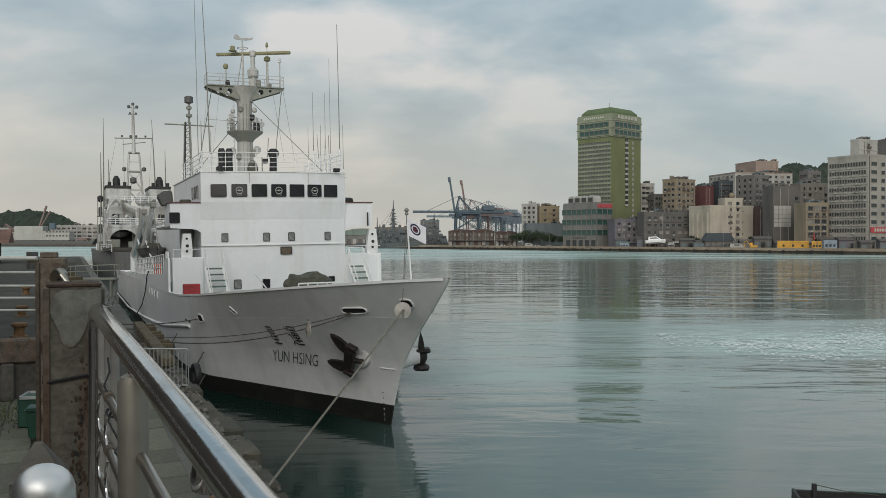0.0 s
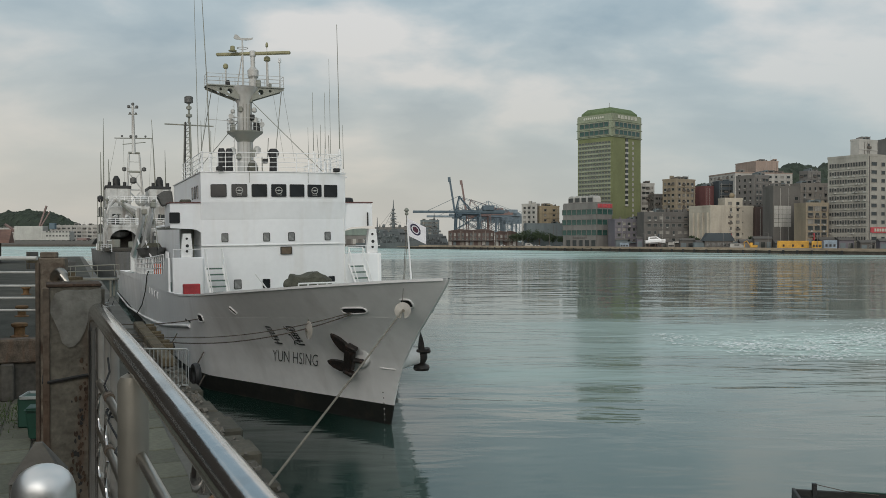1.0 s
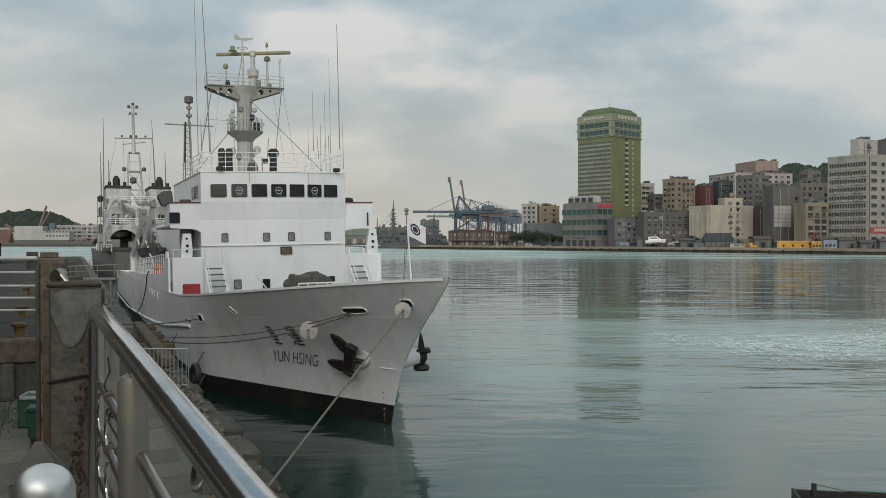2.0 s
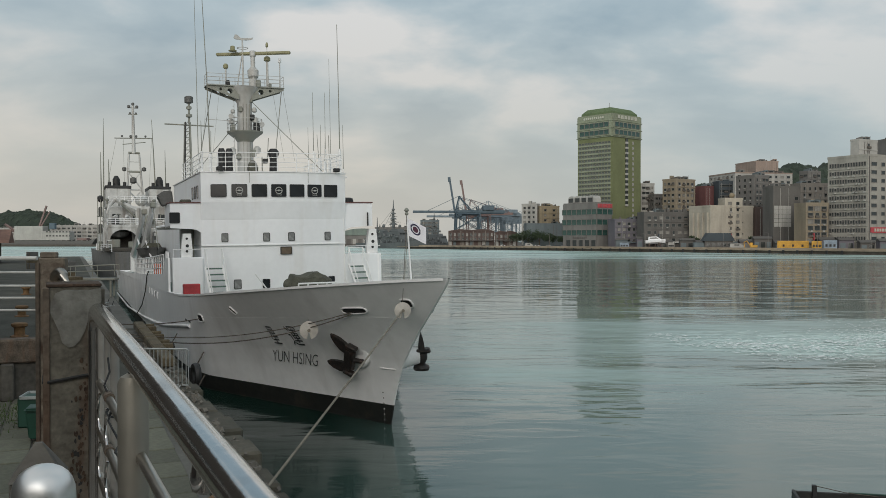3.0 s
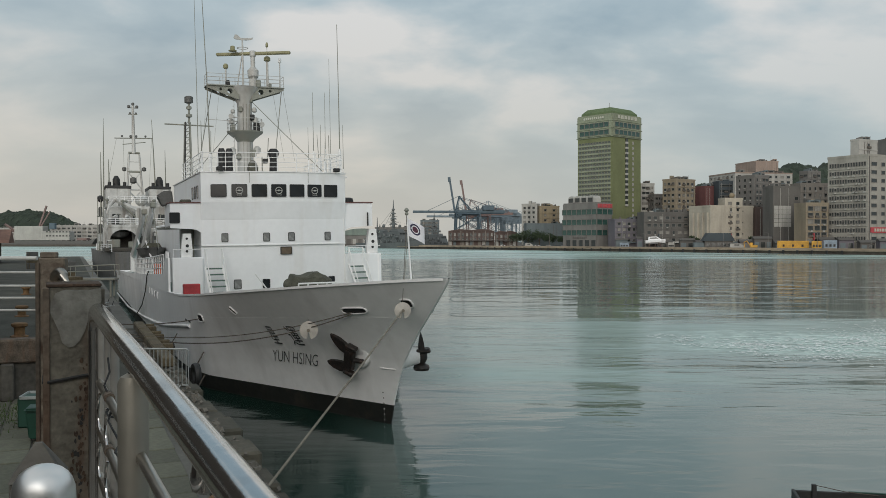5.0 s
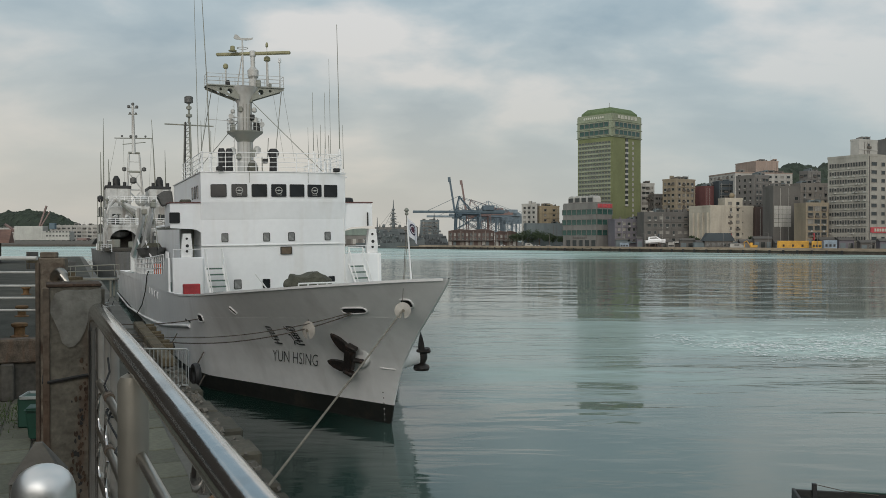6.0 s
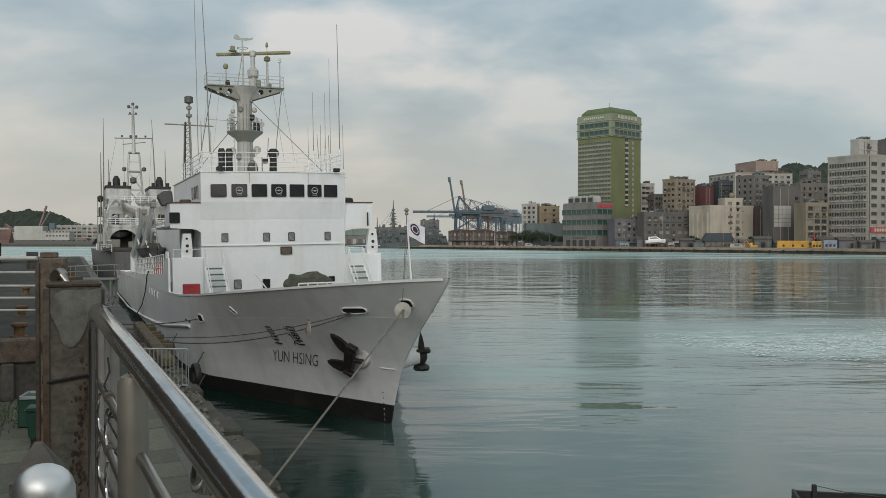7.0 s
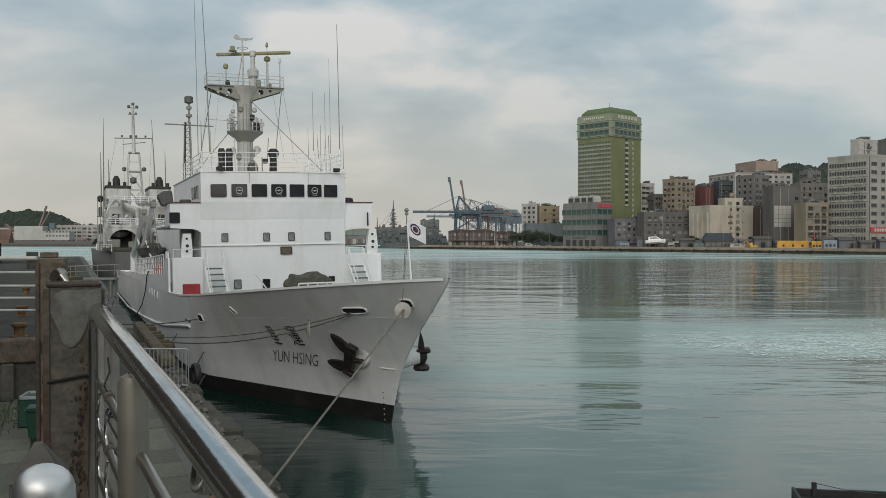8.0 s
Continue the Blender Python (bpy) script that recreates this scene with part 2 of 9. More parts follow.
    chop = bump(waves(0.75, (0.35, 1.0, 30.0), 3, 0.6), calc("ADD", calc("MULTIPLY", rough_amount, 0.9), 0.10), WAVE_CHOP, swell)
    l.new(chop, b.inputs["Normal"])
    return m


WAVE_SWELL, WAVE_CHOP = 0.62, 0.16
M_WATER = water_material()


# ---- mesh helpers ----
def box(bm, x0, x1, y0, y1, z0, z1, m=None):
    v = [bm.verts.new(p) for p in ((x0, y0, z0), (x1, y0, z0), (x1, y1, z0), (x0, y1, z0), (x0, y0, z1), (x1, y0, z1), (x1, y1, z1), (x0, y1, z1))]
    for f in ((3, 2, 1, 0), (4, 5, 6, 7), (0, 1, 5, 4), (1, 2, 6, 5), (2, 3, 7, 6), (3, 0, 4, 7)):
        bm.faces.new([v[i] for i in f])
    if m is not None:
        for q in v:
            q.co = m @ q.co
    return v


def soft_box(x0, x1, y0, y1, z0, z1, r=0.02, seg=1):
    bm = bmesh.new()
    box(bm, x0, x1, y0, y1, z0, z1)
    bmesh.ops.bevel(bm, geom=bm.edges[:], offset=r, segments=seg, affect="EDGES")
    return bm


def tube(bm, points, r, seg=8, caps=True, radii=None):
    """A round bar along a run of points."""
    pts = [Vector(p) for p in points]
    rings = []
    up = Vector((0.13, 0.21, 0.97))
    for i, p in enumerate(pts):
        d = (pts[min(i + 1, len(pts) - 1)] - pts[max(i - 1, 0)]).normalized()
        s = d.cross(up)
        if s.length < 0.05:
            s = d.cross(Vector((1, 0, 0)))
        s.normalize()
        t = s.cross(d)
        rad = radii[i] if radii else r
        rings.append([bm.verts.new(p + rad * (math.cos(2 * math.pi * k / seg) * s + math.sin(2 * math.pi * k / seg) * t)) for k in range(seg)])
    for a, b in zip(rings, rings[1:]):
        for k in range(seg):
            f = bm.faces.new((a[k], a[(k + 1) % seg], b[(k + 1) % seg], b[k]))
            f.smooth = seg > 5
    if caps:
        bm.faces.new(rings[0])
        bm.faces.new(rings[-1][::-1])
    return bm


def rod(points, r, seg=8, radii=None):
    return tube(bmesh.new(), points, r, seg, radii=radii)


def lathe(profile, seg=20, close=True):
    """Turned round the z axis from (radius, height) pairs."""
    bm = bmesh.new()
    rings = [[bm.verts.new((r * math.cos(2 * math.pi * k / seg), r * math.sin(2 * math.pi * k / seg), z)) for k in range(seg)] for r, z in profile]
    for a, b in zip(rings, rings[1:]):
        for k in range(seg):
            bm.faces.new((a[k], a[(k + 1) % seg], b[(k + 1) % seg], b[k])).smooth = True
    if close:
        bm.faces.new(rings[0][::-1])
        bm.faces.new(rings[-1])
    return bm


def prism(outline, depth, axis="y", start=0.0):
    """A plate: an outline of two coordinates, given thickness along the third axis."""
    bm = bmesh.new()
    def at(p, d):
        return {"y": (p[0], d, p[1]), "x": (d, p[0], p[1]), "z": (p[0], p[1], d)}[axis]
    a = [bm.verts.new(at(p, start)) for p in outline]
    b = [bm.verts.new(at(p, start + depth)) for p in outline]
    bm.faces.new(a)
    bm.faces.new(b[::-1])
    for i in range(len(a)):
        j = (i + 1) % len(a)
        bm.faces.new((a[i], b[i], b[j], a[j]))
    return bm


def mesh_of(bm, name, mat):
    bmesh.ops.recalc_face_normals(bm, faces=bm.faces[:])
    me = bpy.data.meshes.new(name)
    bm.to_mesh(me)
    bm.free()
    me.set_sharp_from_angle(angle=radians(34))
    me.materials.append(mat)
    return me


def part(name, bm, mat, parent=None, label="", at=None):
    """Links a bmesh (or a mesh that is there already) as one mesh object, under a thing or a part."""
    me = bm if isinstance(bm, bpy.types.Mesh) else mesh_of(bm, name, mat)
    ob = new(name, me)
    if parent is not None:
        ob.parent = parent
    if at is not None:
        ob.matrix_local = at
        ob.matrix_basis = at
    if label:
        ob["label"] = label
    return ob


def thing(name, m, label, category, group="", kind=""):
    ob = new(name)
    ob.empty_display_size = 0.2
    ob.matrix_basis = m
    return tagged(ob, label, category, group, kind)


def lone(name, bm, mat, m, label, category, group="", kind=""):
    """A thing that is one mesh."""
    ob = part(name, bm, mat)
    ob.matrix_basis = m
    return tagged(ob, label, category, group, kind)


def curve(x, table):
    return float(np.interp(x, [p[0] for p in table], [p[1] for p in table]))


# The quay and the ship share one direction: local x runs along the quay towards the camera, y out over the harbour.
QUAY_FRAME = pose(-8.573, 46.3, 0, 0, 0, -66.967)
QUAY_TOP = 2.5


# ---- water, near quay, far shore ----
def water_sheet():
    bm = bmesh.new()
    v = [bm.verts.new(p) for p in ((-2600, -600, 0), (2600, -600, 0), (2600, 4200, 0), (-2600, 4200, 0))]
    bm.faces.new(v)
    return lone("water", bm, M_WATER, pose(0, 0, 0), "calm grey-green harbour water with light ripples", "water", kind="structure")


water = water_sheet()


def near_quay():
    q = thing("quay", QUAY_FRAME, "old concrete and stone quay wall along the berth", "quay", kind="structure")
    bm = bmesh.new()
    box(bm, -178, 70, -60, -7.55, -3, QUAY_TOP - 0.004)
    part("quay_slab", bm, M_QUAY, q)
    return q


quay = near_quay()


# ---- the patrol ship ----
STEM = ((-1.2, 16.95), (-0.1, 17.27), (0.85, 17.72), (1.54, 18.12), (2.29, 18.72), (2.94, 19.46), (3.46, 20.14), (4.06, 21.02), (4.63, 21.83), (5.24, 22.66))
SHEER = ((-58, 3.1), (-46, 3.3), (-10, 3.72), (0, 3.83), (5, 3.97), (10, 4.27), (13, 4.51), (16, 4.76), (19, 5.02), (21, 5.19), (22.5, 5.28))
WATERLINE = ((0, 5.4), (0.45, 5.4), (0.56, 5.25), (0.643, 4.75), (0.746, 3.39), (0.874, 1.74), (0.953, 0.66), (1, 0.04))
DECKLINE = ((0, 5.6), (0.463, 5.6), (0.617, 5.42), (0.71, 4.9), (0.80, 3.95), (0.88, 2.65), (0.94, 1.45), (0.975, 0.65), (1, 0.06))


def port_share(u):
    """The port bow runs a little finer than the starboard one."""
    return (1 - 0.28 * min(1.0, max(0.0, (u - 0.45) / 0.25))) * (1 - 0.6 * min(1.0, max(0.0, (u - 0.78) / 0.2)))


def hull_point(u, v, inset=0.0):
    """u: 0 amidships to 1 at the stem; v: 0 at the keel's depth to 1 at the sheer. Half breadth as y."""
    x_guess = -10 + 32.4 * u
    z = -1.2 + (curve(x_guess, SHEER) + 1.2) * v
    x = -10 + (curve(z, STEM) + 10) * u
    g = max(0.0, z / curve(x_guess, SHEER)) ** 1.7
    half = curve(u, WATERLINE) * (1 - g) + curve(u, DECKLINE) * g
    return x, max(0.02, half - inset), z


def hull_shell(v0, v1, steps):
    """The ship's side between two heights, both sides and the stern."""
    us = [i / 100 for i in range(81)] + [0.8 + 0.2 * (1 - (1 - i / 30) ** 1.4) for i in range(1, 31)]
    bm = bmesh.new()
    rows = []
    for j in range(steps + 1):
        row = []
        for side in (-1, 1):
            line = []
            for k in range(6):  # run aft to the stern
                x = -58 + 48 * k / 6
                z0 = -1.2 + (curve(x, SHEER) + 1.2) * v_at(v0, v1, j, steps, x)
                g = max(0.0, z0 / curve(x, SHEER)) ** 1.7
                taper = 1 - 0.02 * (1 - k / 6) ** 2.5
                line.append((x + (0.4 if k == 0 else 0) * (1 - g), side * (5.4 * (1 - g) + 5.6 * g) * taper, z0))
            for u in us:
                x, h, z = hull_point(u, v_at(v0, v1, j, steps, -10 + 32.4 * u))
                line.append((x, side * h * (port_share(u) if side > 0 else 1), z))
            row.append(line)
        rows.append([bm.verts.new(p) for p in row[0]] + [bm.verts.new(p) for p in row[1][::-1]])
    for a, b in zip(rows, rows[1:]):
        for i in range(len(a)):
            j = (i + 1) % len(a)
            f = bm.faces.new((a[i], a[j], b[j], b[i]))
            f.smooth = True
    return bm


def v_at(v0, v1, j, steps, x):
    """v0 and v1 below 2 are shares of the side's height; (height,) tuples are heights above the water."""
    def share(v):
        return (v[0] + 1.2) / (curve(x, SHEER) + 1.2) if isinstance(v, tuple) else v
    return share(v0) + (share(v1) - share(v0)) * j / steps


def side_at(x, z):
    """The half breadth of the fore body at a place along the ship and a height."""
    u = min(1.0, (x + 10) / (curve(z, STEM) + 10))
    s = curve(-10 + 32.4 * u, SHEER)
    g = max(0.0, z / s) ** 1.7
    return curve(u, WATERLINE) * (1 - g) + curve(u, DECKLINE) * g


def deck_sheet(drop, inset):
    bm = bmesh.new()
    left, right = [], []
    for k in range(7):
        x = -57.8 + 47.8 * k / 7
        h = 5.4 - inset
        left.append((x, -h, curve(x, SHEER) - 0.15))
        right.append((x, h, curve(x, SHEER) - 0.15))
    for i in range(34):
        u = i / 40
        x, _, z = hull_point(u, 1)
        z -= drop * min(1, u / 0.3)
        h = max(0.05, side_at(x, z) - inset)
        left.append((x, -h, z))
        right.append((x, h * port_share(u), z))
    a = [bm.verts.new(p) for p in left]
    b = [bm.verts.new(p) for p in right]
    for i in range(len(a) - 1):
        bm.faces.new((a[i], a[i + 1], b[i + 1], b[i]))
    return bm


def bulwark():
    """The inner face and cap of the bulwark round the foredeck."""
    bm = bmesh.new()
    for side in (-1, 1):
        prev = None
        for i in range(60):
            u = 0.30 + 0.696 * i / 59
            drop = 0.06 + 0.84 * min(1.0, max(0.0, (0.97 - u) / 0.12))
            x, h, z = hull_point(u, 1)
            low = min(h, side_at(x, z - drop))
            ring = [(x, h + 0.015, z - 0.05), (x, h + 0.015, z + 0.03), (x - 0.02, max(0.02, h - 0.14), z + 0.03), (x - 0.05, max(0.01, low - 0.14), z - drop)]
            ring = [bm.verts.new((p[0], side * p[1] * (port_share(u) if side > 0 else 1), p[2])) for p in ring]
            if prev:
                for k in range(3):
                    bm.faces.new((prev[k], prev[k + 1], ring[k + 1], ring[k]))
            prev = ring
    return bm


def front_x(y, z):
    """The rounded front of the deckhouse: its middle stands forward; the wheelhouse leans out a little."""
    lean = curve(z, ((3, 0.0), (6.15, 0.0), (6.17, 0.06), (7.5, 0.06), (8.4, 0.2), (10, 0.28)))
    return lean - 0.62 * (y / 3.9) ** 2


def house_band(z0, z1):
    """One tier of the deckhouse, with a curved front and flat sides."""
    bm = bmesh.new()
    ys = [-3.9 + 7.7 * i / 28 for i in range(29)]
    lo = [bm.verts.new((front_x(y, z0 + 0.001), y, z0)) for y in ys] + [bm.verts.new((-13.0, 3.8, z0)), bm.verts.new((-13.0, -3.9, z0))]
    hi = [bm.verts.new((front_x(y, z1 - 0.001), y, z1)) for y in ys] + [bm.verts.new((-13.0, 3.8, z1)), bm.verts.new((-13.0, -3.9, z1))]
    for i in range(len(lo)):
        j = (i + 1) % len(lo)
        bm.faces.new((lo[i], lo[j], hi[j], hi[i])).smooth = i < 28
    bm.faces.new(hi)
    bm.faces.new(lo[::-1])
    return bm


def front_pose(y, z):
    """On the front of the deckhouse: x out of the wall, y along it, z up it."""
    slope = math.atan2(1.24 * y / 15.2, 1)
    return Matrix.Translation((front_x(y, z) + 0.015, y, z)) @ Matrix.Rotation(slope, 4, "Z")


def ring_plate(w, h, t, d, r=0.07):
    """A window frame: an upright ring w by h, t wide, standing d proud of x = 0, with rounded corners."""
    bm = bmesh.new()
    def corners(a, b, rad):
        pts = []
        for cx, cy, start in ((a - rad, b - rad, 0), (-a + rad, b - rad, 90), (-a + rad, -b + rad, 180), (a - rad, -b + rad, 270)):
            for k in range(4):
                ang = radians(start + 30 * k)
                pts.append((cx + rad * math.cos(ang), cy + rad * math.sin(ang)))
        return pts
    outer, inner = corners(w / 2 + t, h / 2 + t, r + t), corners(w / 2, h / 2, r)
    loops = [[bm.verts.new((x, p[0], p[1])) for p in ring] for x, ring in ((-0.02, outer), (d, outer), (d, inner), (-0.02, inner))]
    n = len(outer)
    for a, b in zip(loops, loops[1:]):
        for i in range(n):
            bm.faces.new((a[i], a[(i + 1) % n], b[(i + 1) % n], b[i]))
    return bm


def ship_window(parent, y, z, w, h, screen=False, m=None, name="window", glass=None):
    m = m or front_pose(y, z)
    frame_ob = part(name, ring_plate(w, h, 0.03, 0.03, 0.025), M_BLACK, parent, at=m)
    part("pane", soft_box(-0.03, 0.012, -w / 2 - 0.01, w / 2 + 0.01, -h / 2 - 0.01, h / 2 + 0.01, 0.004), glass or M_GLASS, frame_ob, "grey curtained glass" if glass else "dark reflecting glass")
    if screen:
        bm = bmesh.new()
        ring = [(0.03, 0.17 * math.cos(k * math.pi / 12), 0.17 * math.sin(k * math.pi / 12)) for k in range(25)]
        tube(bm, ring, 0.02, 6)
        tube(bm, [(0.03, -0.17, 0), (0.03, 0.17, 0)], 0.018, 6)
        tube(bm, [(0.04, -0.05, 0), (0.04, 0.05, 0)], 0.045, 8)
        tube(bm, [(0.03, -0.1, -0.14), (0.03, -0.13, -0.24), (0.03, 0.13, -0.24), (0.03, 0.1, -0.14)], 0.016, 6)
        part("clear_view_screen", bm, M_MASTLIGHT, frame_ob, "round spinning clear-view screen")
    return frame_ob


def railing(parent, points, height=1.0, bars=3, gap=1.1, r=0.022, mat=None, name="railing"):
    """A pipe railing along a run of points: each post is a part, and each bar."""
    mat = mat or M_WHITE2
    holder = part(name, rod([Vector(p) + Vector((0, 0, height)) for p in points], r * 1.15, 6), mat, parent)
    for k in range(1, bars):
        part("rail", rod([Vector(p) + Vector((0, 0, height * k / bars)) for p in points], r * 0.8, 6), mat, holder)
    for a, b in zip(points, points[1:]):
        a, b = Vector(a), Vector(b)
        n = max(1, round((b - a).length / gap))
        for i in range(n + (b == Vector(points[-1]))):
            p = a + (b - a) * i / n
            part("post", rod([p, p + Vector((0, 0, height))], r, 6), mat, holder)
    return holder


def stairs(parent, x0, y0, z0, x1, y1, z1, width, steps):
    """A steep ship's ladder: two stringers, dark treads, and hand rails that rise to the landing above."""
    foot, head = Vector((x0, y0, z0)), Vector((x1, y1, z1))
    def edge(s, f, up=0.0):
        return foot.lerp(head, f) + Vector((0, s * width / 2, up))
    holder = part("ladder", rod([edge(-1, -0.02), edge(-1, 0.0, 0.5), edge(-1, 1.0, 0.92)], 0.03, 6), M_WHITE2, parent, "steep white steel ladder")
    part("handrail", rod([edge(1, -0.02), edge(1, 0.0, 0.5), edge(1, 1.0, 0.92)], 0.03, 6), M_WHITE2, holder)
    part("landing_bar", rod([edge(-1, 1.0, 0.92), edge(1, 1.0, 0.92)], 0.022, 6), M_WHITE2, holder)
    for s in (-1, 1):
        part("stringer", rod([edge(s, 0.0), edge(s, 1.0)], 0.07, 4), M_WHITE2, holder)
        for f in (0.5, 1.0):
            part("stanchion", rod([edge(s, f), edge(s, f, 0.5 + 0.42 * f)], 0.022, 6), M_WHITE2, holder)
    for i in range(steps):
        p = foot.lerp(head, (i + 0.7) / steps)
        part("tread", soft_box(p.x - 0.12, p.x + 0.12, p.y - width / 2 + 0.04, p.y + width / 2 - 0.04, p.z - 0.04, p.z + 0.03, 0.006), M_DECK, holder)


def bridge_wing(parent, s, y_in, y_out):
    """A wing of the bridge: parapet box on a curved bracket, with a dark cap rail and an open side light."""
    arch = [(y_in, 8.38), (y_out, 8.36), (y_out, 7.10)]
    reach = (y_out - y_in) * 0.40
    for k in range(9):
        a = radians(90 * k / 8)
        arch.append((y_in + reach * (1 - math.sin(a)), 7.04 - 0.42 * (1 - math.cos(a))))
    wing = part("bridge_wing", prism(arch, -0.14, "x", -0.62), M_WHITE, parent, "white bridge wing on a curved bracket")
    # floor run 7.5 m aft to shade the alley under the wing
    part("floor", prism([(y_in, 7.10), (y_out, 7.10), (y_out, 7.2), (y_in, 7.2)], -7.5, "x", -0.76), M_MASTGREY, wing)
    part("side_panel", soft_box(-3.3, -0.64, min(y_out, y_out - s * 0.08), max(y_out, y_out - s * 0.08), 7.1, 8.36, 0.02), M_WHITE, wing)
    part("back_panel", soft_box(-3.35, -3.25, min(y_in, y_out), max(y_in, y_out), 7.1, 8.3, 0.02), M_WHITE, wing)
    part("cap_rail", soft_box(-3.3, -0.56, min(y_in, y_out) - 0.03, max(y_in, y_out) + 0.03, 8.37, 8.43, 0.015), M_TRIM_DARK, wing, "dark red-brown cap rail")
    return wing


def mast(parent):
    m = part("mast", lathe([(0.46, 9.9), (0.43, 12.0), (0.40, 13.4), (0.42, 14.1), (0.62, 14.6), (0.86, 15.0)], 14), M_MASTLIGHT, parent, "grey tapered tripod mast with platforms", at=pose(-4, -0.92, 0))
    # gull-wing platform with lightening holes
    # underside shade is put into the darker grey of gussets and platforms
    for s, tip in ((-1, -2.1), (1, 2.15)):
        for x in (-0.45, 0.4):
            bm = bmesh.new()
            outline = [(s * 0.35, 14.25), (tip, 14.86), (tip, 14.97), (s * 0.35, 14.97)]
            loops = [outline] + [[(c * s + r * math.cos(k * math.pi / 6), z + r * math.sin(k * math.pi / 6)) for k in range(12)] for c, z, r in ((0.86, 14.72, 0.15), (1.38, 14.81, 0.085))]
            edges = []
            for loop in loops:
                vs = [bm.verts.new((x, p[0], p[1])) for p in loop]
                edges += [bm.edges.new((vs[i], vs[(i + 1) % len(vs)])) for i in range(len(vs))]
            bmesh.ops.triangle_fill(bm, use_beauty=True, edges=edges)
            ext = bmesh.ops.extrude_face_region(bm, geom=bm.faces[:])
            for v in ext["geom"]:
                if isinstance(v, bmesh.types.BMVert):
                    v.co.x += 0.05
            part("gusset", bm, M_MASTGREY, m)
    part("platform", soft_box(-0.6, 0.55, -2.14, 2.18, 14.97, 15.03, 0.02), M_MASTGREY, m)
    railing(m, [(0.5, -2.1, 15.03), (0.5, 2.14, 15.03), (-0.55, 2.14, 15.03), (-0.55, -2.1, 15.03), (0.5, -2.1, 15.03)], 0.62, 3, 0.9, 0.014, M_MASTLIGHT)
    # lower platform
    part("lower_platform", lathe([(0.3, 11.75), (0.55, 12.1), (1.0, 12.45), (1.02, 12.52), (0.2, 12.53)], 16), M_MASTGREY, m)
    ring = [(0.98 * math.cos(a * math.pi / 6), 0.98 * math.sin(a * math.pi / 6), 12.5) for a in range(13)]
    railing(m, ring, 0.7, 3, 0.5, 0.014, M_MASTLIGHT, "platform_railing")
    # navigation radars and lights
    radar = part("radar_pedestal", lathe([(0.24, 15.0), (0.26, 15.4), (0.2, 15.5), (0.22, 15.55), (0.3, 15.62), (0.32, 15.98), (0.2, 16.1), (0.13, 16.2), (0.13, 16.75), (0.18, 16.8), (0.18, 17.05), (0.12, 17.1)], 12), M_MASTLIGHT, m, at=pose(0.1, 0.5, 0))
    part("scanner", soft_box(-0.12, 0.12, -2.12, 2.12, -0.085, 0.085, 0.04, 2), M_SCANNER, radar, "long olive-grey radar scanner bar", at=pose(0.0, 0.03, 16.94, 0, 0, -26))
    tower = part("top_mast", rod([(-0.1, -0.03, 15.0), (-0.1, -0.03, 17.74)], 0.05, 8, [0.07, 0.045]), M_MASTLIGHT, m)
    part("brace", rod([(-0.4, -0.32, 15.0), (-0.1, -0.03, 17.1)], 0.03, 6), M_MASTLIGHT, tower)
    part("ring", rod([(-0.1 + 0.3 * math.cos(k * math.pi / 8), -0.03 + 0.3 * math.sin(k * math.pi / 8), 17.25) for k in range(17)], 0.02, 6), M_MASTLIGHT, tower)
    part("wind_vane", prism([(-0.52, 17.80), (-0.4, 17.72), (0.2, 17.70), (0.52, 17.76), (0.58, 17.90), (0.44, 17.84), (-0.12, 17.82), (-0.3, 17.98), (-0.44, 18.0)], 0.06, "x", -0.13), M_MASTLIGHT, tower, "small anemometer vane")
    for y, z0, z1, r in ((-1.0, 15.0, 16.0, 0.05), (1.33, 15.0, 16.55, 0.07), (2.05, 15.0, 16.5, 0.03), (1.33, 16.5, 17.35, 0.02)):
        p = part("light_post", rod([(0, y, z0), (0, y, z1)], r, 8), M_MASTLIGHT, m)
        part("lamp", lathe([(r * 1.1, z1), (r * 2.2 + 0.03, z1 + 0.06), (r * 2.2 + 0.03, z1 + 0.22), (r * 1.4, z1 + 0.3)], 10), M_WHITE2 if y > 1.5 else M_SCANNER, p, at=pose(0, y, 0))
    part("lamp_dish", lathe([(0.05, 17.0), (0.22, 17.02), (0.24, 17.06), (0.13, 17.1), (0.13, 17.28), (0.08, 17.32)], 12), M_SCANNER, m, at=pose(0, -0.6, 0))
    part("lamp_arm", rod([(-0.1, -0.03, 16.95), (0, -0.6, 17.02)], 0.02, 6), M_MASTLIGHT, m)
    for y, z, r in ((0.55, 13.0, 0.17), (0.5, 13.6, 0.14), (-0.78, 12.9, 0.15), (0.62, 11.3, 0.2), (-0.75, 11.2, 0.2), (-0.7, 13.5, 0.12)):
        part("signal_lamp", lathe([(r * 0.6, z), (r, z + 0.05), (r, z + r * 1.4), (r * 0.5, z + r * 2)], 10), M_MASTLIGHT, m, at=pose(0.25, y, 0))
    part("yard", rod([(0.1, -2.2, 13.15), (0.1, -0.3, 13.1)], 0.02, 6), M_MASTLIGHT, m)
    # rungs up the side of the mast
    for k in range(14):
        part("rung", rod([(-0.15, -0.62, 10.3 + 0.28 * k), (0.2, -0.62, 10.3 + 0.28 * k)], 0.012, 5), M_MASTLIGHT, m)
    part("ladder_rail", rod([(0.2, -0.62, 10.0), (0.2, -0.62, 14.2)], 0.016, 5), M_MASTLIGHT, m)
